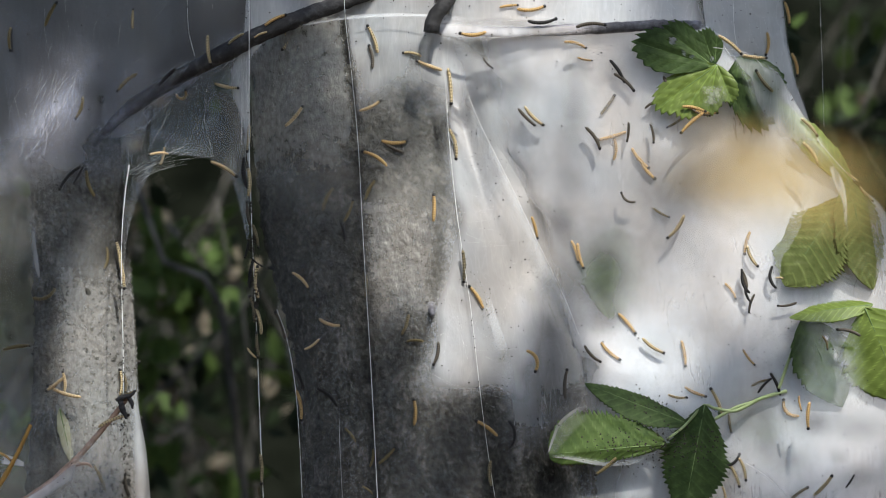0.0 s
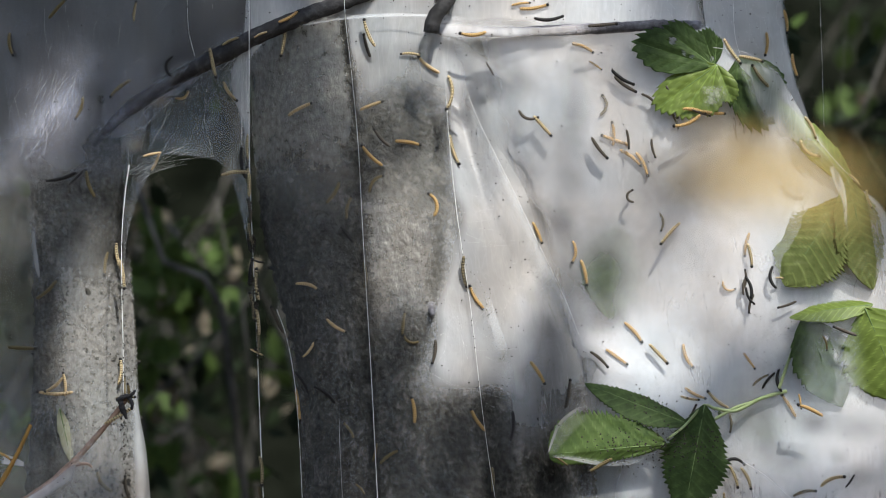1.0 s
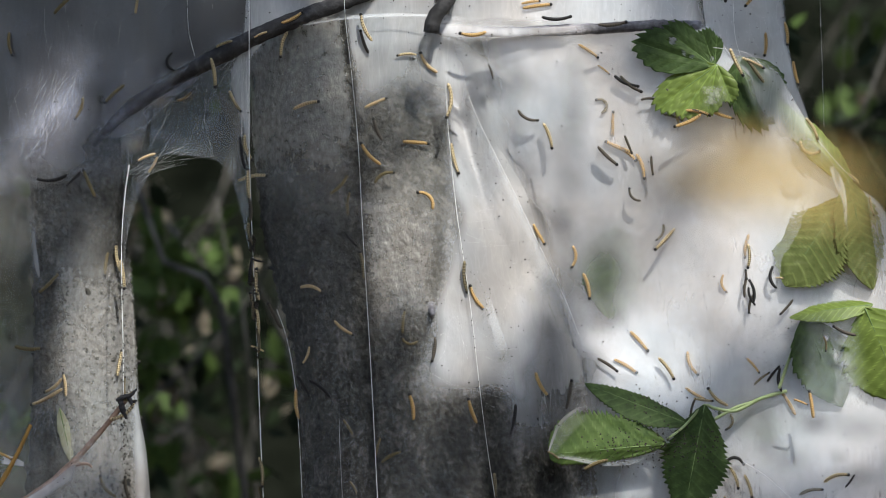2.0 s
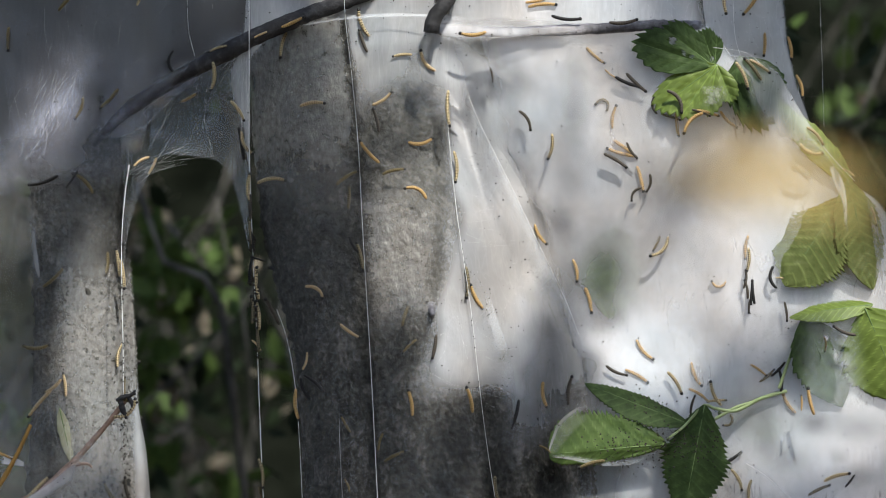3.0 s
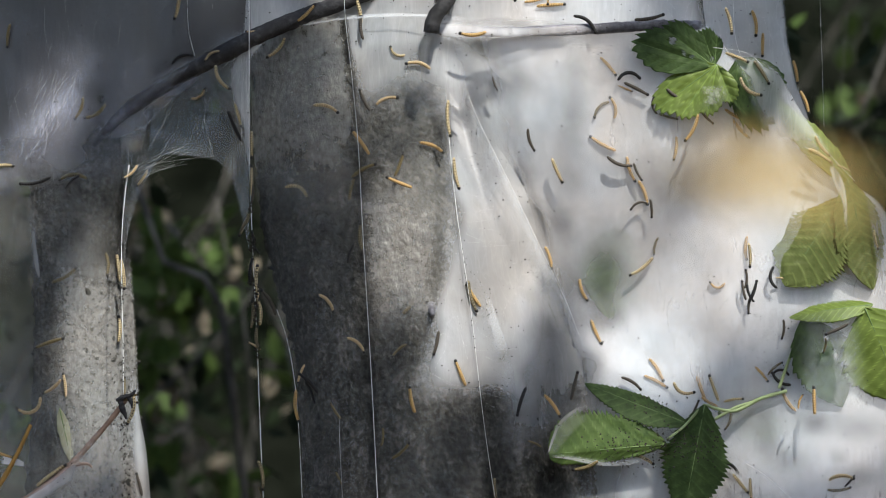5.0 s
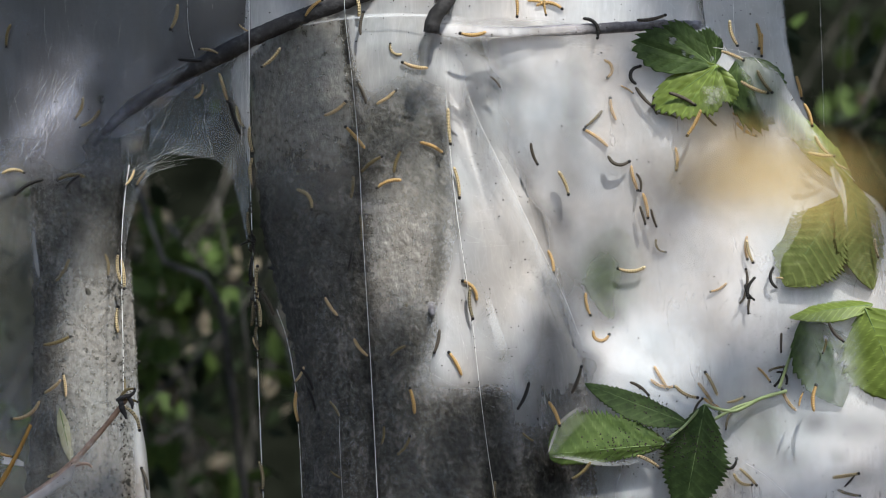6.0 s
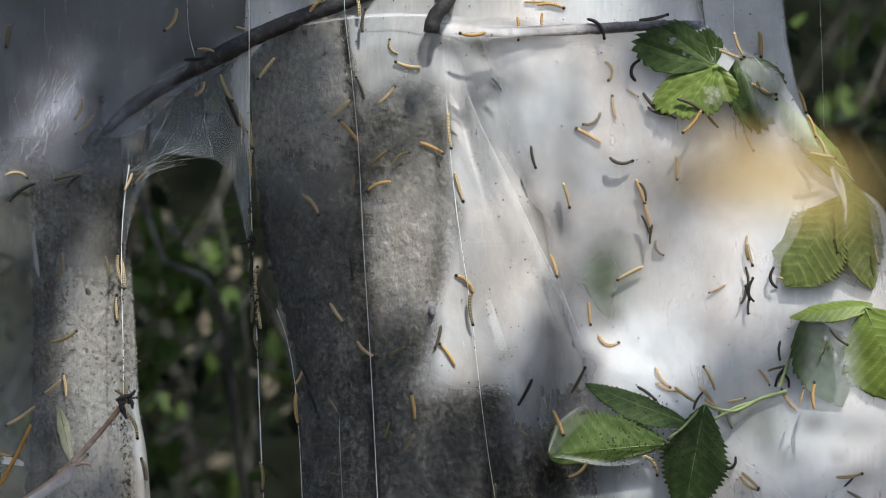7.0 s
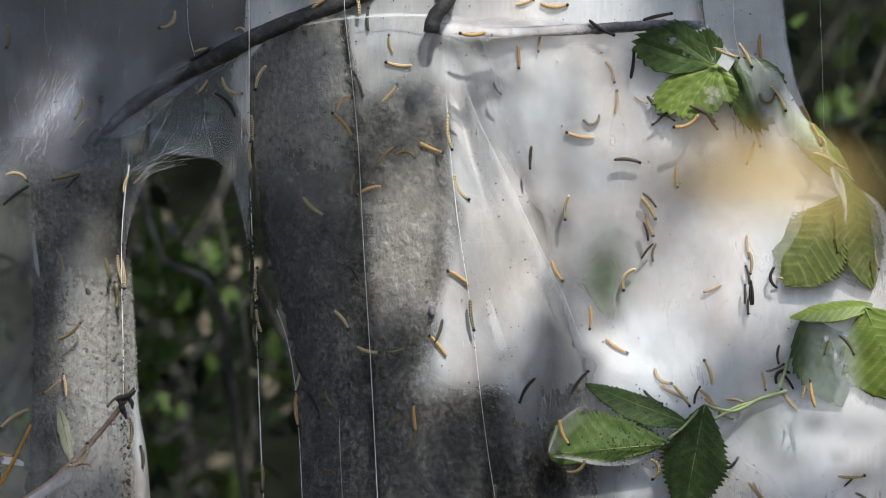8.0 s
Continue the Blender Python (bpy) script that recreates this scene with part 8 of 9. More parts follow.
    crawl(CREW["i9"], (0, -0.3134, -0.0169, 1.0528, -28, 0, -37), (8, -0.3126, -0.017, 1.0544, -13, 0, 30))
    crawl(CREW["j4"], (0, -0.106, 0.0328, 1.0852, -81, -5, -30), (3, -0.1063, 0.0185, 1.0867, -85, 0, 34), (8, -0.1063, 0.0185, 1.0826, -86, 0, 27))
    crawl(CREW["j5"], (0, -0.1054, 0.0243, 1.1059, -66, 0, -21), (1.5, -0.1023, 0.0176, 1.102, -56, 0, -26), (3, -0.1008, 0.0172, 1.0986, -68, 0, 41), (4.5, -0.0972, 0.0094, 1.0981, -65, 0, -23), (6.2, -0.0952, 0.0092, 1.0913, -71, 0, -21), (8, -0.0942, 0.0062, 1.0901, -60, 0, -14))
    crawl(CREW["j6"], (0, -0.0825, -0.0054, 1.0936, 137, 0, 41), (1.5, -0.086, -0.0046, 1.097, 141, 0, 35), (3, -0.0924, 0.0044, 1.1025, 139, 0, 27), (4.5, -0.096, 0.0028, 1.1026, 138, 0, 17), (6.2, -0.0989, 0.0101, 1.1068, 119, 0, 34), (8, -0.1023, -0.0054, 1.1137, 115, 0, -10))
    crawl(CREW["j7"], (0, -0.0944, -0.0026, 1.1314, -145, 0, -31), (1.5, -0.0982, 0.0028, 1.1252, -119, 0, -36), (3, -0.1001, 0.0087, 1.1186, -106, 0, -40), (4.5, -0.1023, 0.0141, 1.1107, -107, 0, 28), (6.2, -0.1047, 0.017, 1.1084, -123, -7, -36), (8, -0.1046, -0.0026, 1.1045, -104, 0, -9))
    crawl(CREW["j8"], (0, -0.0669, -0.0012, 1.0664, 129, 5, 28), (1.5, -0.0683, -0.0018, 1.0712, 123, 7, 27), (3, -0.0699, -0.0021, 1.0742, 120, 7, -12), (4.5, -0.0762, -0.0019, 1.0819, 122, -3, -20), (6.2, -0.0784, -0.002, 1.086, 124, -8, 24), (8, -0.0823, -0.0014, 1.0927, 120, -12, -41))
    crawl(CREW["j10"], (0, -0.0403, 0, 1.0513, 43, -20, 17), (1.5, -0.0379, 0.0024, 1.0502, 31, -10, -34), (3, -0.0349, 0.0038, 1.0505, 26, 1, -18), (4.5, -0.0316, 0.0029, 1.0526, 37, 10, 15), (6.2, -0.0277, 0.0026, 1.0588, 58, 8, 37), (8, -0.0226, 0.0019, 1.0619, 70, 4, 33))
    crawl(CREW["j13_shadow"], (0, -0.0049, -0.0052, 1.1254, -101, 4, -39), (1.5, -0.0067, -0.0051, 1.1274, -97, 3, -24), (4.5, -0.0051, -0.0048, 1.1325, -101, 4, -12), (6.2, -0.0041, -0.0047, 1.1345, -103, 4, -21), (8, -0.0028, -0.0041, 1.1416, -108, 5, -17))
    crawl(CREW["j11"], (0, -0.0207, -0.0041, 1.0827, 90, 9, 28), (1.5, -0.0219, -0.0036, 1.0853, 98, 8, 26), (3, -0.0233, -0.0035, 1.0894, 99, 7, 21), (4.5, -0.0223, -0.0037, 1.0916, 101, 7, -27), (6.2, -0.0219, -0.0038, 1.0906, 100, 8, 18), (8, -0.0205, -0.004, 1.0793, 95, 8, -13))
    crawl(CREW["j14"], (0, -0.0515, 0.0014, 1.0497, 81, -1, 36), (3, -0.0449, -0.0029, 1.0617, 75, -20, -24), (4.5, -0.044, 0.0004, 1.0647, 87, -10, 22), (6.2, -0.0432, 0.0012, 1.0666, 83, -14, 32), (8, -0.0351, 0.0039, 1.0768, 49, 6, -15))
    crawl(CREW["k1"], (0, 0.0635, -0.0102, 1.1202, -67, -2, -108), (1.5, 0.0693, -0.0102, 1.1075, -55, 9, 15), (3, 0.0727, -0.0102, 1.096, -81, -9, 39), (4.5, 0.0772, -0.0102, 1.0905, -51, 18, -17), (6.2, 0.08, -0.0102, 1.0812, -66, 0, -24), (8, 0.0863, -0.0102, 1.0691, -69, 0, 35))
    crawl(CREW["k2"], (0, 0.1094, 0.029, 1.1232, -46, 3, 39), (1.5, 0.1172, 0.0281, 1.1173, -38, 9, -32), (3, 0.1267, 0.026, 1.111, -25, 7, 35), (4.5, 0.1346, 0.0247, 1.1041, -30, 2, -40), (6.2, 0.1447, 0.0244, 1.0974, -35, 0, -36), (8, 0.1533, 0.024, 1.0915, -37, 2, 36))
    crawl(CREW["k3"], (0, 0.1231, 0.0347, 1.1248, -43, 16, 29), (1.5, 0.1303, 0.0323, 1.1179, -32, 9, -12), (3, 0.1421, 0.0303, 1.1068, -29, 2, -21), (4.5, 0.1529, 0.0299, 1.1033, -30, 4, -38), (6.2, 0.1617, 0.0293, 1.1009, -16, 3, 67), (8, 0.1677, 0.0289, 1.0957, -30, 2, 17))
    crawl(CREW["k4"], (0, 0.1539, 0.0278, 1.1291, -35, 7, 29), (1.5, 0.1602, 0.0262, 1.1189, -51, 8, -17), (3, 0.1695, 0.0243, 1.1024, -57, 3, -31), (3.733, 0.1719, 0.0242, 1.101, -42, 4, 42), (4.5, 0.1743, 0.024, 1.0997, -26, 4, 114), (6.2, 0.1777, 0.0237, 1.095, -29, 6, 38), (8, 0.1745, 0.024, 1.0929, -53, 1, -9))
    crawl(CREW["g8"], (0, 0.1357, 0.0368, 1.1453, -50, 8, -12), (1.5, 0.1423, 0.0348, 1.1356, -48, 9, -24), (3, 0.1482, 0.033, 1.1259, -50, 8, 41), (4.5, 0.1547, 0.0313, 1.1156, -57, 8, -25), (6.2, 0.1602, 0.0298, 1.1056, -59, 5, 12), (8, 0.1612, 0.0298, 1.1067, -44, 5, 102))
    crawl(CREW["l1"], (0, 0.1764, 0.0289, 1.1237, -81, 1, -17), (1.5, 0.1811, 0.0279, 1.1196, -66, 6, 59), (3, 0.1854, 0.0268, 1.1084, -67, 7, 42), (4.5, 0.1879, 0.026, 1.0998, -74, 5, 17), (6.2, 0.1922, 0.0241, 1.0943, -55, 14, -10), (8, 0.1932, 0.0238, 1.0905, -50, 0, -36))
    crawl(CREW["l1b"], (0, 0.183, 0.023, 1.0734, 68, 6, -10), (3, 0.1824, 0.023, 1.086, 77, 4, -24), (4.5, 0.183, 0.0229, 1.0824, 70, 0, 14), (6.2, 0.1862, 0.0218, 1.0857, 60, 0, -41), (8, 0.1854, 0.022, 1.093, 74, 13, -38))
    crawl(CREW["l22"], (0, 0.1988, 0.0155, 1.0896, 114, 0, 21), (1.5, 0.2002, 0.0146, 1.0911, 146, -12, -41), (3, 0.1983, 0.0154, 1.0947, 114, -5, -42), (4.5, 0.1977, 0.0156, 1.0974, 107, -7, -13), (6.2, 0.1951, 0.017, 1.1027, 117, -13, 13), (8, 0.1934, 0.0178, 1.1098, 107, -7, 31))
    crawl(CREW["l2"], (0, 0.1712, 0.0241, 1.0923, -9, 1, 36), (1.5, 0.1849, 0.0222, 1.0905, -11, 20, 12), (3, 0.199, 0.0154, 1.0896, 5, 0, -9), (4.5, 0.2085, 0.0098, 1.0902, 6, 17, -37), (6.2, 0.2117, 0.0082, 1.0909, 21, 18, 29), (8, 0.2116, 0.0084, 1.09, -10, 16, -34))
    crawl(CREW["l3"], (0, 0.1847, 0.0271, 1.0954, -24, 14, 23), (1.5, 0.1846, 0.0272, 1.0941, -29, 12, 26), (3, 0.1872, 0.0264, 1.0931, -33, 13, -30), (4.5, 0.195, 0.0229, 1.0888, -27, 0, 33), (8, 0.1984, 0.0211, 1.087, -25, 0, 40))
    crawl(CREW["l5"], (0, 0.2089, 0.0165, 1.0735, -82, -1, 16), (1.5, 0.2086, 0.0166, 1.0735, -93, -7, -68), (3, 0.207, 0.0173, 1.0753, -119, -14, -154), (4.5, 0.2074, 0.0171, 1.0749, -108, -10, -97), (6.2, 0.2078, 0.0169, 1.0753, -105, -9, 39), (7.1, 0.2077, 0.0168, 1.0763, -62, -4, 6), (8, 0.2076, 0.0168, 1.0772, -18, 0, -27))
    crawl(CREW["l6"], (0, 0.2212, 0.0084, 1.1217, -53, 4, 20), (1.5, 0.2225, 0.0083, 1.1176, -55, 3, -11), (3, 0.2282, 0.008, 1.1125, -35, 1, -16), (4.5, 0.2295, 0.0081, 1.1098, -49, 1, -15), (6.2, 0.2325, 0.0079, 1.109, -49, 1, -15), (8, 0.2321, 0.0081, 1.1047, -78, -1, -15))
    crawl(CREW["l7"], (0, 0.2296, 0.0083, 1.1033, 21, 3, -22), (1.5, 0.2297, 0.0082, 1.1057, 39, 3, -32), (3, 0.2344, 0.0079, 1.1082, 41, 4, 15), (4.5, 0.2387, 0.0073, 1.1135, 51, 6, -27), (6.2, 0.2416, 0.0069, 1.1132, 12, 0, -37), (8, 0.24, 0.0071, 1.1141, 23, 7, 31))
    crawl(CREW["l8"], (0, 0.2317, 0.0034, 1.1013, 48, 3, -24), (1.5, 0.236, 0.0029, 1.1071, 54, 5, -24), (3, 0.2412, 0.0021, 1.113, 46, 8, 21), (4.5, 0.2426, 0.002, 1.1112, 21, 8, -113), (5.333, 0.2436, 0.002, 1.1092, -16, 5, -120), (6.2, 0.2446, 0.0019, 1.1071, -52, 2, -127), (8, 0.2483, 0.0015, 1.1053, -54, 0, -20))
    crawl(CREW["l9"], (0, 0.2401, 0.0028, 1.102, 113, 0, 23), (1.5, 0.2432, 0.0022, 1.1052, 93, -19, -73), (3, 0.243, 0.0022, 1.105, 95, 2, 35), (4.5, 0.2438, 0.0022, 1.1046, 97, 0, -91), (4.9, 0.2438, 0.0021, 1.1057, 136, -1, -75), (5.333, 0.2436, 0.0021, 1.1069, 175, -2, -58), (5.767, 0.2435, 0.002, 1.108, 215, -2, -42), (6.2, 0.2434, 0.002, 1.1092, 254, -3, -26), (7.1, 0.244, 0.0019, 1.1085, 234, -3, 64), (8, 0.2447, 0.0019, 1.1079, 214, -4, 155))
    crawl(CREW["l9b"], (0, 0.2479, -0.0005, 1.1603, -170, -5, -33), (1.5, 0.2477, -0.0005, 1.1597, -149, -3, -9), (2.267, 0.2472, -0.0003, 1.1575, -116, -2, -13), (3, 0.2467, -0.0002, 1.1552, -82, 0, -16), (4.5, 0.2452, 0.0003, 1.1469, -95, -3, -39), (6.2, 0.2435, 0.0011, 1.1314, -90, -2, 15), (8, 0.2419, 0.0016, 1.1244, -93, -3, 39))
    crawl(CREW["l10"], (0, 0.2514, 0.0069, 1.0845, 134, -3, -115), (1.5, 0.25, 0.007, 1.0874, 120, -2, 28), (3, 0.25, 0.0069, 1.0895, 120, -2, -43), (8, 0.2503, 0.0068, 1.0909, 127, -3, -24))
    crawl(CREW["l11"], (0, 0.2538, -0.0185, 1.0905, -80, -2, 19), (1.5, 0.254, -0.0185, 1.0919, -81, -2, -11), (1.867, 0.2542, -0.0185, 1.0915, -38, -1, -6), (2.267, 0.2544, -0.0185, 1.0912, 5, 0, 0), (2.633, 0.2546, -0.0184, 1.0908, 47, 0, 5), (3, 0.2548, -0.0184, 1.0905, 90, 1, 11), (4.5, 0.254, -0.0184, 1.0909, 72, 0, -40), (8, 0.256, -0.0185, 1.0983, 78, 1, 25))
    crawl(CREW["l12"], (0, 0.2601, -0.018, 1.0818, -93, 0, 20), (0.367, 0.2606, -0.0181, 1.0832, -136, 0, 18), (0.733, 0.2611, -0.0182, 1.0845, -178, 0, 17), (1.133, 0.2616, -0.0183, 1.0859, -221, 0, 16), (1.5, 0.262, -0.0184, 1.0873, -263, 0, 15), (3, 0.2616, -0.0186, 1.0915, -257, 1, -15), (4.5, 0.2634, -0.0184, 1.0915, -264, -1, 9), (6.2, 0.2643, -0.0183, 1.0943, -275, -2, -38), (8, 0.2628, -0.0184, 1.0967, -259, 0, -19))
    crawl(CREW["l13"], (0, 0.2089, 0.013, 1.0467, 30, 0, 94), (0.733, 0.2105, 0.0122, 1.0453, 8, 0, -45), (1.5, 0.2122, 0.0115, 1.044, -14, 0, -185), (2.267, 0.2107, 0.0121, 1.0457, 10, 0, -87), (3, 0.2093, 0.0128, 1.0476, 34, 0, 11), (3.367, 0.2087, 0.0132, 1.0455, 13, 0, -42), (3.733, 0.2083, 0.0135, 1.0435, -8, 0, -95), (4.133, 0.2077, 0.0139, 1.0414, -29, 0, -147), (4.5, 0.2072, 0.0144, 1.0394, -50, 0, -200), (4.9, 0.2073, 0.0142, 1.0408, -30, 0, -108), (5.333, 0.2074, 0.014, 1.0422, -11, 0, -17), (5.767, 0.2076, 0.0139, 1.0436, 9, 0, 75), (6.2, 0.2077, 0.0137, 1.045, 28, 0, 167), (8, 0.2074, 0.014, 1.0442, 28, 0, 88))
    crawl(CREW["l14"], (0, 0.217, 0.0093, 1.0407, -73, 5, -29), (1.5, 0.2203, 0.0083, 1.0312, -64, 9, -35), (3, 0.2219, 0.0079, 1.0247, -96, -2, 30), (4.5, 0.2231, 0.0075, 1.0233, -98, -2, 17), (6.2, 0.2206, 0.008, 1.0357, -43, 13, -12), (8, 0.2264, 0.0065, 1.025, -46, 9, 13))
    crawl(CREW["l15"], (0, 0.2116, 0.0121, 1.0357, -67, 8, -23), (1.5, 0.2108, 0.0126, 1.0346, -69, 7, -27), (3, 0.213, 0.0115, 1.0328, -63, 10, -42), (4.5, 0.2151, 0.0106, 1.0295, -59, 10, -27), (6.2, 0.2174, 0.0094, 1.033, -31, 17, 86), (8, 0.2272, 0.0063, 1.0233, -67, 3, -8))
    crawl(CREW["l16"], (0, 0.2044, 0.0171, 1.0206, -81, 4, -35), (1.5, 0.2058, 0.0164, 1.0147, -80, 5, 31), (8, 0.2068, 0.0159, 1.0102, -77, 6, 22))
    crawl(CREW["l18"], (0, 0.2733, -0.0009, 1.0296, 49, 8, 17), (1.5, 0.2818, -0.0018, 1.0344, 18, 3, -65), (3, 0.283, -0.0018, 1.036, 17, 2, -30), (4.5, 0.2849, -0.0019, 1.0342, 2, 1, -85), (6.2, 0.29, -0.0018, 1.0372, 9, -2, 9), (8, 0.2937, -0.0015, 1.0368, 1, -3, 23))
    crawl(CREW["l19"], (0, 0.257, 0.0076, 1.0225, 39, 7, -22), (1.5, 0.2633, 0.0063, 1.0239, 10, 10, -42), (3, 0.2712, 0.0044, 1.026, 27, 10, -14), (4.5, 0.2817, 0.003, 1.0276, 15, 3, 38), (6.2, 0.294, 0.0033, 1.0234, -19, -3, 18), (8, 0.3043, 0.0039, 1.0193, -36, -1, -28))
    crawl(CREW["l20"], (0, 0.2926, -0.0016, 1.0329, 56, -1, 13), (8, 0.2921, -0.0016, 1.0331, 45, -2, 14))
    crawl(CREW["l21"], (0, 0.2717, -0.0185, 1.1335, -67, -4, -42), (6.2, 0.2713, -0.0181, 1.1311, -103, 1, -31), (8, 0.2733, -0.0181, 1.1303, -108, -2, 29))
    crawl(CREW["l23"], (0, 0.2885, -0.0198, 1.1408, 164, -1, 36), (1.5, 0.2855, -0.0197, 1.1418, 158, -4, -20), (3, 0.2855, -0.0197, 1.1418, 158, -4, -35), (4.5, 0.2791, -0.0267, 1.1445, 150, 0, -29), (4.9, 0.2791, -0.0248, 1.1435, 193, 0, -11), (5.333, 0.2791, -0.0229, 1.1425, 236, 1, 6), (5.767, 0.279, -0.021, 1.1415, 278, 1, 24), (6.2, 0.279, -0.0191, 1.1405, 321, 1, 42), (8, 0.287, -0.019, 1.1321, 307, 1, -38))
    crawl(CREW["k5"], (0, 0.0317, -0.0001, 1.071, 144, 6, 20), (1.5, 0.0227, -0.0043, 1.0803, 115, 13, -27), (3, 0.0193, -0.0042, 1.0917, 103, 10, 22), (4.5, 0.0144, -0.0045, 1.1067, 109, 1, -9), (6.2, 0.0081, -0.0046, 1.1189, 120, -1, 22), (8, -0.0034, -0.0046, 1.1306, 129, -2, 12))
    crawl(CREW["k6"], (0, 0.0488, 0.0062, 1.0666, -86, 1, -82), (1.5, 0.0503, 0.0019, 1.0757, -96, 1, -13), (3, 0.0523, 0.0024, 1.0812, -104, 5, -15), (4.5, 0.0557, 0.0044, 1.0878, -107, 9, 23), (6.2, 0.0587, 0.004, 1.0953, -114, 0, -24), (8, 0.061, 0.0054, 1.0983, -123, 0, 38))
    crawl(CREW["k7"], (0, 0.0344, -0.0076, 1.0391, -88, 2, 31), (1.5, 0.0364, -0.0001, 1.0316, -89, -17, -13), (3, 0.0389, 0.0004, 1.0274, -80, 0, 40), (4.5, 0.038, 0.0002, 1.0266, -83, 0, 22), (6.2, 0.0382, 0.0001, 1.023, -85, 0, 34), (8, 0.0378, 0.0001, 1.021, -87, 0, 19))
    crawl(CREW["k8"], (0, 0.1235, 0.0187, 1.0518, -10, -12, -39), (1.5, 0.1314, 0.02, 1.051, -7, -8, 76), (3, 0.1369, 0.0212, 1.0515, 3, -6, 65), (4.5, 0.1425, 0.0223, 1.0481, -21, 0, -21), (6.2, 0.1478, -0.0053, 1.0471, -31, -8, -31), (7.1, 0.1491, -0.0053, 1.0447, -57, -6, -83), (8, 0.1504, -0.0053, 1.0421, -83, -4, -135))
    crawl(CREW["k9"], (0, 0.0905, 0.0196, 1.0444, 143, 0, -20), (1.5, 0.082, -0.0102, 1.0501, 146, 0, 20), (3, 0.0727, -0.0102, 1.057, 148, 0, 38), (4.5, 0.0675, -0.0102, 1.0593, 159, 0, 34), (6.2, 0.0604, 0.0098, 1.0649, 141, 0, -23), (8, 0.0544, 0.0083, 1.0736, 129, 18, -40))
    crawl(CREW["k10"], (0, 0.0894, 0.0152, 1.1017, 86, -7, -23), (1.5, 0.0913, 0.0152, 1.0931, 78, -6, 18), (3, 0.0923, 0.0158, 1.0969, 82, -8, -35), (4.5, 0.0946, 0.0167, 1.098, 77, -12, -17), (6.2, 0.0977, 0.0189, 1.1046, 68, 0, 17), (8, 0.0993, 0.0191, 1.1025, 53, 0, -23))
    crawl(CREW["k11"], (0, 0.1166, -0.0104, 1.0448, -141, 0, -18), (3, 0.1065, -0.0103, 1.0462, -164, 0, 26), (4.5, 0.1035, -0.0102, 1.0462, -167, 0, -26), (6.2, 0.0982, -0.0104, 1.0413, -137, 0, -40), (8, 0.0949, -0.0104, 1.0445, -150, 0, -99))
    crawl(CREW["k12"], (0, -0.0545, -0.0004, 1.0265, 143, 7, 34), (4.5, -0.0741, 0.0002, 1.0336, 108, -3, 26), (6.2, -0.0775, -0.0002, 1.0381, 152, 0, -31), (8, -0.0822, 0.0071, 1.0389, 164, 0, 27))
    crawl(CREW["d1"], (0, 0.2038, -0.0195, 1.3454, -38, -1, -21), (1.5, 0.2068, -0.018, 1.3375, -61, 0, 22), (3, 0.2127, -0.018, 1.3236, -65, -1, -31), (4.5, 0.2175, -0.0179, 1.316, -52, 1, 89), (6.2, 0.2222, -0.0188, 1.3147, -23, 3, 17), (8, 0.2381, -0.0195, 1.3072, -58, -1, -31))
    crawl(CREW["d3"], (0, 0.2214, -0.0187, 1.3366, -6, 0, 10), (1.5, 0.2183, -0.0191, 1.334, -17, -1, -16), (3, 0.2252, -0.0189, 1.33, -33, 0, -16), (4.5, 0.2123, -0.0189, 1.3348, -23, 2, -10), (6.2, 0.2053, -0.0189, 1.3376, -23, 5, -13), (8, 0.2023, -0.0185, 1.339, -22, 4, 12))
    crawl(CREW["d4"], (0, 0.2285, -0.0194, 1.3191, 128, -3, -23), (1.5, 0.2241, -0.0192, 1.3245, 126, -1, -13), (3, 0.2206, -0.0188, 1.3276, 128, 1, 17), (3.367, 0.2217, -0.0189, 1.3275, 172, 1, 9), (3.733, 0.2228, -0.019, 1.3274, 215, 1, 1), (4.133, 0.2238, -0.0191, 1.3274, 259, 1, -7), (4.5, 0.2249, -0.0192, 1.3273, 303, 1, -15), (6.2, 0.2287, -0.0192, 1.3179, 304, 2, 37), (7.1, 0.2296, -0.0193, 1.3139, 327, 3, 111), (8, 0.2305, -0.0194, 1.3098, 350, 4, 185))
    crawl(CREW["d5"], (0, 0.2606, -0.0173, 1.2869, -45, -7, -28), (1.5, 0.2621, -0.0158, 1.2868, -65, 1, -28), (3, 0.2649, -0.0169, 1.2809, -46, -4, -41), (4.5, 0.2698, -0.0166, 1.2734, -55, 3, 13), (6.2, 0.2698, -0.0165, 1.2738, -53, 2, 33), (7.1, 0.2692, -0.0168, 1.274, -68, 4, -43), (8, 0.2685, -0.0172, 1.2742, -83, 6, -119))
    crawl(CREW["d6"], (0, 0.2611, -0.0193, 1.2683, -54, -3, -40), (0.733, 0.2607, -0.0194, 1.2703, -43, -4, 44), (1.5, 0.2603, -0.0194, 1.2723, -33, -5, 127), (3, 0.2615, -0.0194, 1.2711, -22, -6, 76), (4.5, 0.2668, -0.0186, 1.2663, -36, -3, -26), (6.2, 0.2693, -0.0183, 1.2673, -6, -6, 17), (8, 0.2713, -0.0183, 1.2643, -25, -6, -41))
    crawl(CREW["d7"], (0, 0.1677, 0.0036, 1.2915, -147, -5, -18), (0.367, 0.1673, 0.0035, 1.2924, -115, -3, -21), (0.733, 0.1669, 0.0035, 1.2933, -84, 0, -24), (1.133, 0.1666, 0.0035, 1.2941, -52, 3, -27), (1.5, 0.1662, 0.0035, 1.295, -20, 5, -30), (4.5, 0.1628, 0.004, 1.2953, -17, 8, 14), (6.2, 0.1616, 0.0042, 1.2967, -15, 9, -19), (8, 0.1606, 0.0044, 1.2953, -20, 8, -36))
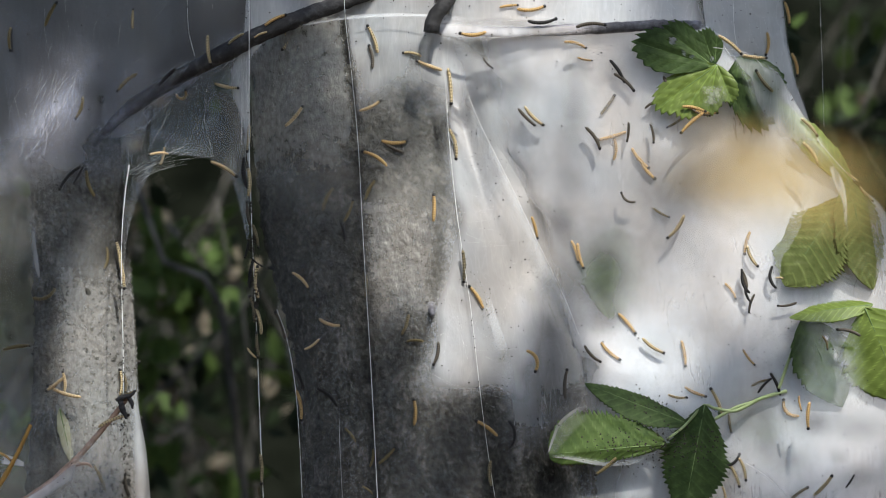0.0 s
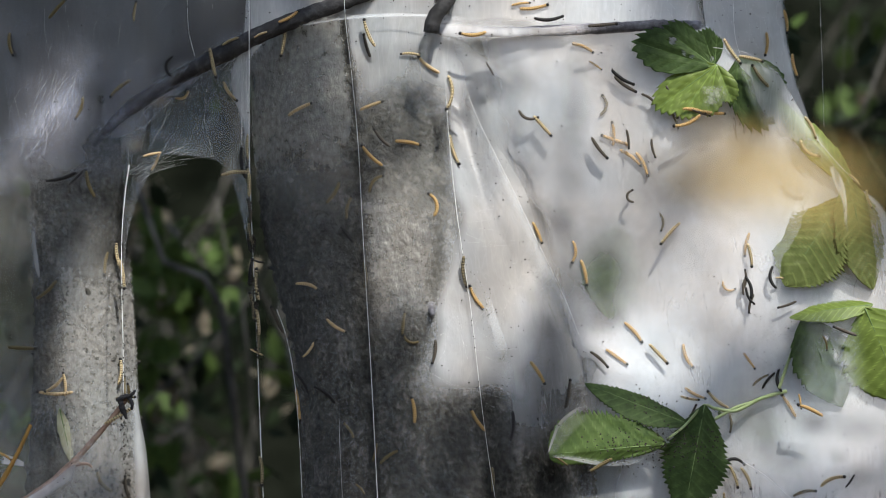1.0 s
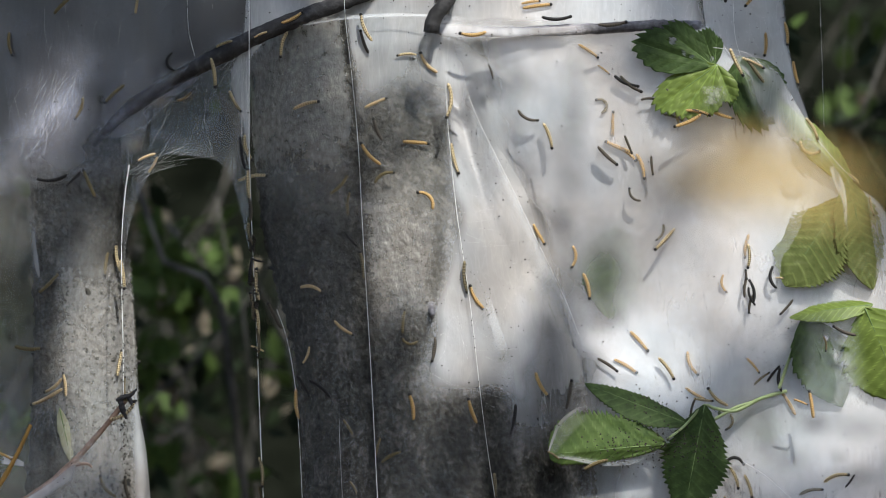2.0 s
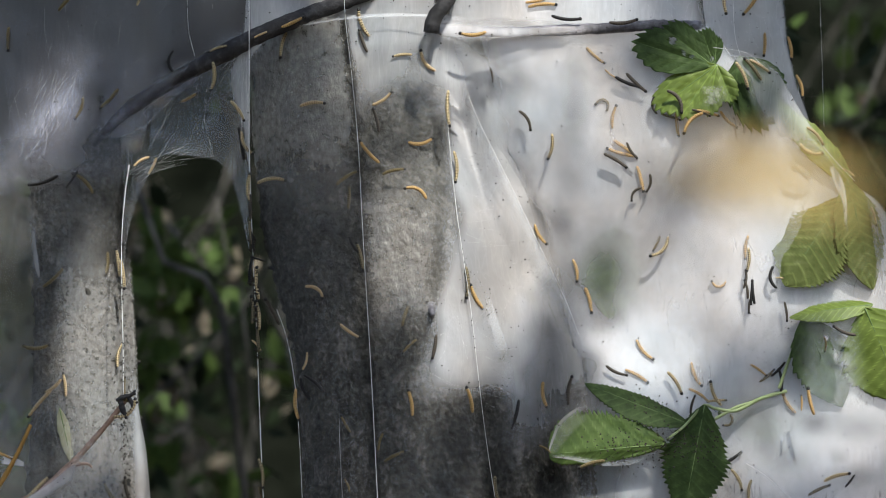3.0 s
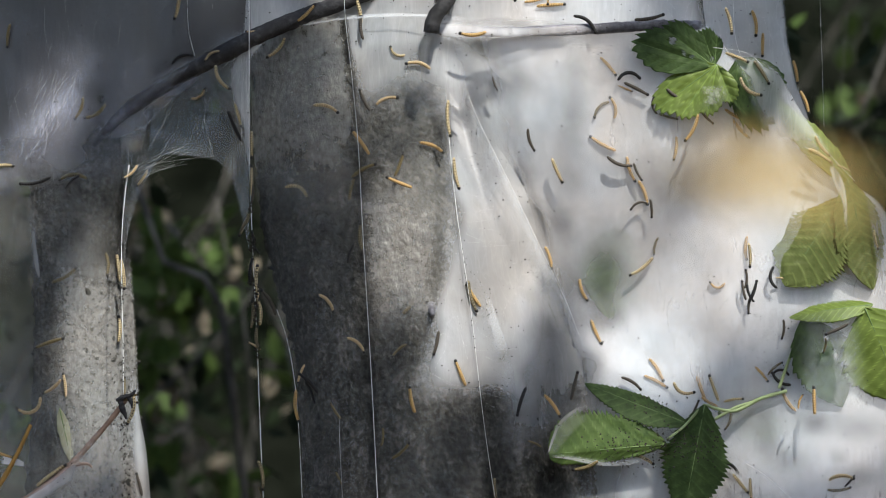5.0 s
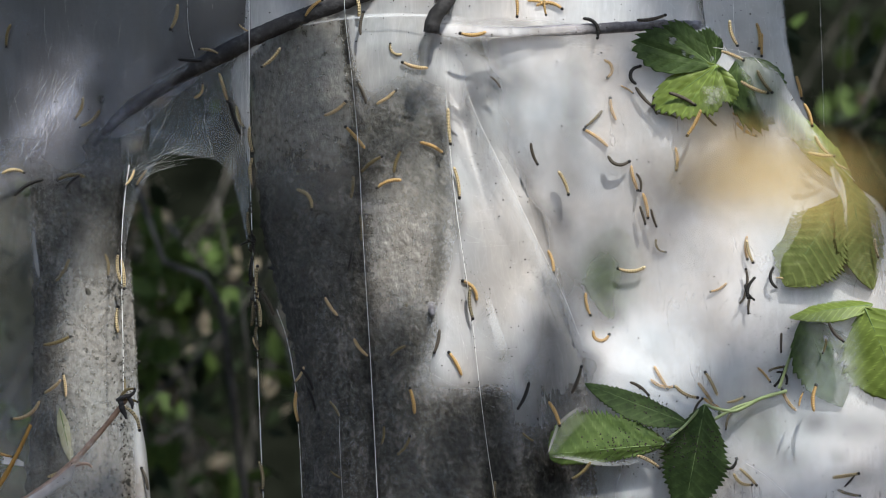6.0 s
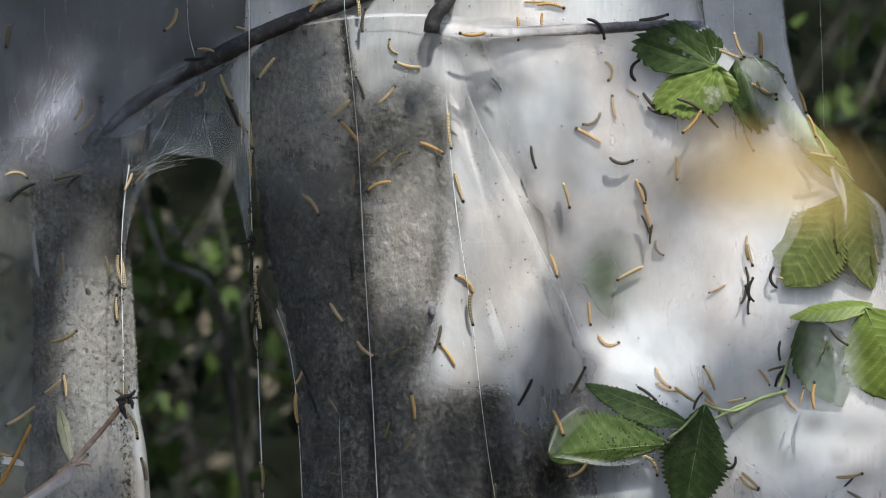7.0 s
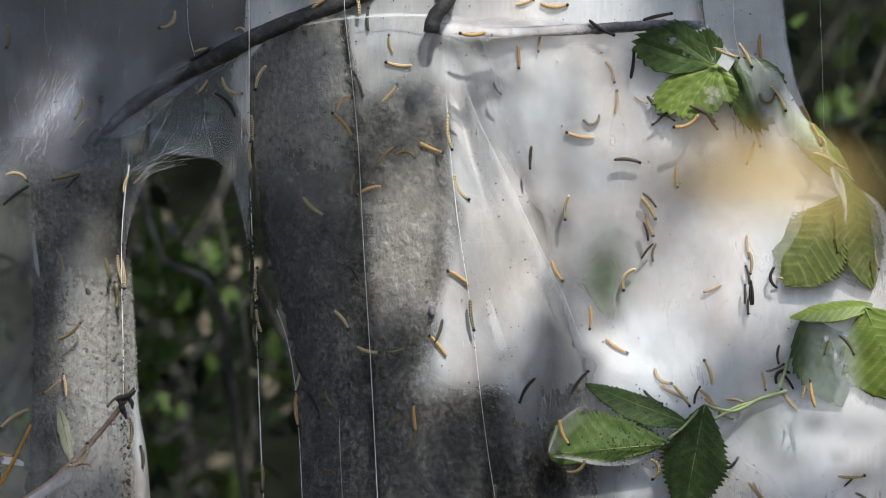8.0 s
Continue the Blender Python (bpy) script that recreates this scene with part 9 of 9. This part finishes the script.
    crawl(CREW["d8"], (0, 0.1778, -0.012, 1.2902, -138, 0, 15), (1.5, 0.174, -0.0117, 1.2918, -160, 0, -55), (3, 0.1786, -0.0117, 1.2902, -133, 0, 66), (4.5, 0.1774, -0.0117, 1.2858, -116, 0, -41), (6.2, 0.1795, -0.0117, 1.2906, -119, 0, -16), (8, 0.174, -0.0117, 1.2912, -153, 0, -67))
    crawl(CREW["d14"], (0, 0.1876, -0.0107, 1.2978, -4, 0, 19), (1.5, 0.1958, -0.0117, 1.2971, -10, 0, 9), (3, 0.206, 0.004, 1.2936, -44, -1, 35), (4.5, 0.2125, 0.004, 1.2875, -53, -1, 15), (6.2, 0.2193, 0.0038, 1.2856, -34, 1, 33), (7.1, 0.2207, 0.0041, 1.2777, -71, -1, 7), (8, 0.2222, 0.0042, 1.2697, -108, -3, -18))
    crawl(CREW["d15"], (0, 0.1792, -0.0103, 1.3002, -13, 7, -29), (3, 0.1887, -0.0107, 1.2972, -13, 0, -13), (4.5, 0.2064, 0.0037, 1.2973, -27, 1, 40), (6.2, 0.2171, 0.0033, 1.2936, -27, 0, -31), (8, 0.2258, 0.0035, 1.2819, -67, 0, -29))
    crawl(CREW["d16"], (0, 0.1842, -0.0109, 1.2975, -19, 0, 33), (3, 0.1842, -0.0109, 1.2975, -19, 0, -17), (4.5, 0.1869, -0.0106, 1.2956, -45, 0, 21), (6.2, 0.192, -0.0004, 1.2939, -47, -5, 16), (8, 0.1937, -0.0003, 1.2919, -56, -4, 17))
    crawl(CREW["d17"], (0, 0.1685, 0.0026, 1.3085, -99, 20, 10), (3, 0.1691, 0.0035, 1.2901, -84, -3, 11), (4.5, 0.1678, 0.005, 1.2773, -97, -6, -14), (6.2, 0.1687, 0.0071, 1.2638, -86, -11, -23), (8, 0.1695, 0.0092, 1.2531, -87, -13, 21))
    crawl(CREW["d9"], (0, 0.2561, 0.0501, 1.3753, -78, 0, -23), (1.5, 0.2549, 0.0508, 1.3655, -83, 0, -23), (3, 0.258, 0.0501, 1.3497, -81, 3, -27), (4.5, 0.2611, 0.0501, 1.3371, -79, 0, -16), (6.2, 0.2651, 0.0489, 1.3181, -76, 0, -14), (8, 0.2699, 0.0489, 1.2996, -62, 0, -28))
    crawl(CREW["d11"], (0, 0.2521, -0.0059, 1.3325, -76, 0, -40), (1.5, 0.2523, -0.0059, 1.3301, -77, 0, 38), (3, 0.2557, -0.0059, 1.3169, -74, 0, -39), (4.5, 0.2584, -0.0059, 1.3092, -68, 0, -23), (6.2, 0.2606, -0.016, 1.294, -70, 0, -26), (8, 0.2657, -0.016, 1.2819, -64, 0, -21))
    crawl(CREW["d10"], (0, 0.2408, 0.0495, 1.3528, -93, 0, -39), (8, 0.2357, 0.0486, 1.3516, -90, -1, 26))
    crawl(CREW["d18"], (0, 0.2009, -0.0185, 1.3993, -90, 0, -12), (1.5, 0.2009, -0.0185, 1.3903, -90, 0, -33), (3, 0.201, -0.0185, 1.3769, -90, 1, 35), (4.5, 0.2021, -0.0185, 1.3666, -79, 2, -41), (6.2, 0.207, -0.0185, 1.3519, -72, 0, 40), (8, 0.215, -0.0185, 1.338, -61, 0, -17))
    crawl(CREW["d19"], (0, 0.2378, 0.0491, 1.4042, -108, 3, -36), (3, 0.2289, 0.0482, 1.3821, -126, 1, -18), (4.5, 0.23, 0.0484, 1.3726, -80, 0, -31), (6.2, 0.2346, 0.0485, 1.3569, -84, -1, -37), (8, 0.2361, 0.0486, 1.3485, -85, 0, 18))
    crawl(CREW["d20"], (0, 0.1052, -0.0141, 1.3592, 4, 2, -40), (1.5, 0.1173, -0.0141, 1.3602, 6, -11, 16), (3, 0.1284, -0.0135, 1.3625, 7, -11, 34), (4.5, 0.1441, -0.0141, 1.3649, 10, 0, 22), (6.2, 0.1491, -0.0081, 1.3655, 10, 0, 29), (8, 0.1526, -0.0141, 1.3656, 13, 0, -8))
    crawl(CREW["d22"], (0, 0.0491, 0.0074, 1.4038, -87, 0, -15), (4.5, 0.0505, 0.0074, 1.3926, -83, -1, -11), (6.2, 0.0535, 0.0074, 1.3736, -87, -3, -17), (8, 0.0545, 0.0094, 1.3396, -86, -14, -14))
    crawl(CREW["d23"], (0, 0.073, 0.0066, 1.4016, -79, 1, 20), (4.5, 0.0756, 0.0066, 1.3868, -86, 0, -14), (6.2, 0.0733, 0.0066, 1.3741, -84, -2, 22), (8, 0.0701, 0.0067, 1.3496, -101, 0, 28))
    crawl(CREW["h1a"], (0, 0.22, 0.0076, 1.2045, -103, -5, 23), (4.5, 0.2196, 0.008, 1.2008, -93, -4, 27), (8, 0.2207, 0.0078, 1.202, -84, -3, 27))
    crawl(CREW["h1b"], (0, 0.223, 0.0033, 1.1949, -63, -1, 39), (1.5, 0.2206, 0.0034, 1.1959, -85, -3, -29), (3, 0.2199, 0.0036, 1.1926, -93, -3, -29), (4.5, 0.2208, 0.0035, 1.1943, -91, -3, -31), (6.2, 0.2212, 0.0032, 1.1984, -73, -2, 29), (8, 0.2215, 0.0036, 1.1904, -87, -2, -39))
    crawl(CREW["h2a"], (0, 0.2177, 0.0043, 1.1784, 106, -1, 24), (1.5, 0.2177, 0.0043, 1.178, 82, 2, 36), (4.5, 0.2181, 0.0042, 1.178, 85, 2, 41), (8, 0.2199, 0.004, 1.1807, 100, 0, 29))
    crawl(CREW["h2b"], (0, 0.2198, 0.003, 1.1681, -75, 0, 50), (1.5, 0.2218, 0.0028, 1.1661, -62, 0, 55), (3, 0.2228, 0.0027, 1.1671, -95, 0, 20), (6.2, 0.2208, 0.003, 1.1691, -60, 0, 60), (8, 0.2218, 0.003, 1.1671, -88, 0, 15))
    crawl(CREW["h2c"], (0, 0.2227, 0.0038, 1.161, -107, -2, 29), (8, 0.2207, 0.0041, 1.16, -94, 0, 28))
    crawl(CREW["h2d"], (0, 0.2183, 0.0034, 1.1756, 110, 0, -60), (1.5, 0.2218, 0.003, 1.1701, 100, 0, 70), (3, 0.2238, 0.0027, 1.1686, 96, 0, -15), (4.5, 0.2238, 0.0027, 1.1681, 70, 0, 40), (6.2, 0.2218, 0.0028, 1.1716, 75, 0, -70), (8, 0.2228, 0.0029, 1.1681, 95, 0, 10))
    crawl(CREW["h2e"], (0, 0.2171, 0.0034, 1.1746, 98, 0, 50), (1.5, 0.2178, 0.0034, 1.1726, 80, 0, -50), (3, 0.2188, 0.0033, 1.1706, 100, 0, 30), (4.5, 0.2178, 0.0034, 1.1706, 110, 0, -40), (6.2, 0.2163, 0.0035, 1.1666, 70, 0, 60), (8, 0.2178, 0.0034, 1.1671, 88, 0, 10))
    crawl(CREW["h3"], (0, 0.2084, 0.0111, 1.1697, -55, 7, -31), (0.733, 0.2073, 0.0112, 1.1722, -41, 6, 85), (1.5, 0.2062, 0.0114, 1.1748, -27, 4, 200), (1.867, 0.2047, 0.0118, 1.175, -65, -1, 114), (2.267, 0.2032, 0.0123, 1.1753, -103, -6, 28), (2.633, 0.2018, 0.0128, 1.1756, -142, -11, -58), (3, 0.2003, 0.0134, 1.1758, -180, -15, -144), (4.5, 0.1992, 0.0139, 1.1758, -192, -19, -165), (5.333, 0.1997, 0.0138, 1.1738, -170, -19, -100), (6.2, 0.2002, 0.0138, 1.1717, -149, -19, -34), (8, 0.1964, 0.0157, 1.1712, -156, -20, -19))
    crawl(CREW["h4"], (0, 0.2443, 0, 1.1783, -11, 0, -42), (8, 0.2445, 0, 1.1781, -15, 0, -36))
    crawl(CREW["h4b"], (0, 0.2382, 0.0013, 1.1791, 102, -2, -80), (8, 0.239, 0.0011, 1.1789, 101, -2, -102))
    crawl(CREW["h5a"], (0, 0.2914, -0.0152, 1.2518, -36, 0, 10), (1.5, 0.2938, -0.0136, 1.2491, -46, 0, -35), (3, 0.2891, -0.0156, 1.2544, -31, 0, -28), (8, 0.2846, -0.0162, 1.2584, -24, 0, 18))
    crawl(CREW["h5b"], (0, 0.3031, -0.0078, 1.2395, -47, 0, 10), (1.5, 0.3056, -0.0099, 1.2337, -77, 0, 33), (3, 0.3081, -0.0102, 1.2236, -74, 1, -11), (4.5, 0.3091, -0.0113, 1.2105, -77, 1, 12), (8, 0.3095, -0.0136, 1.1923, -77, -4, 28))


motions()
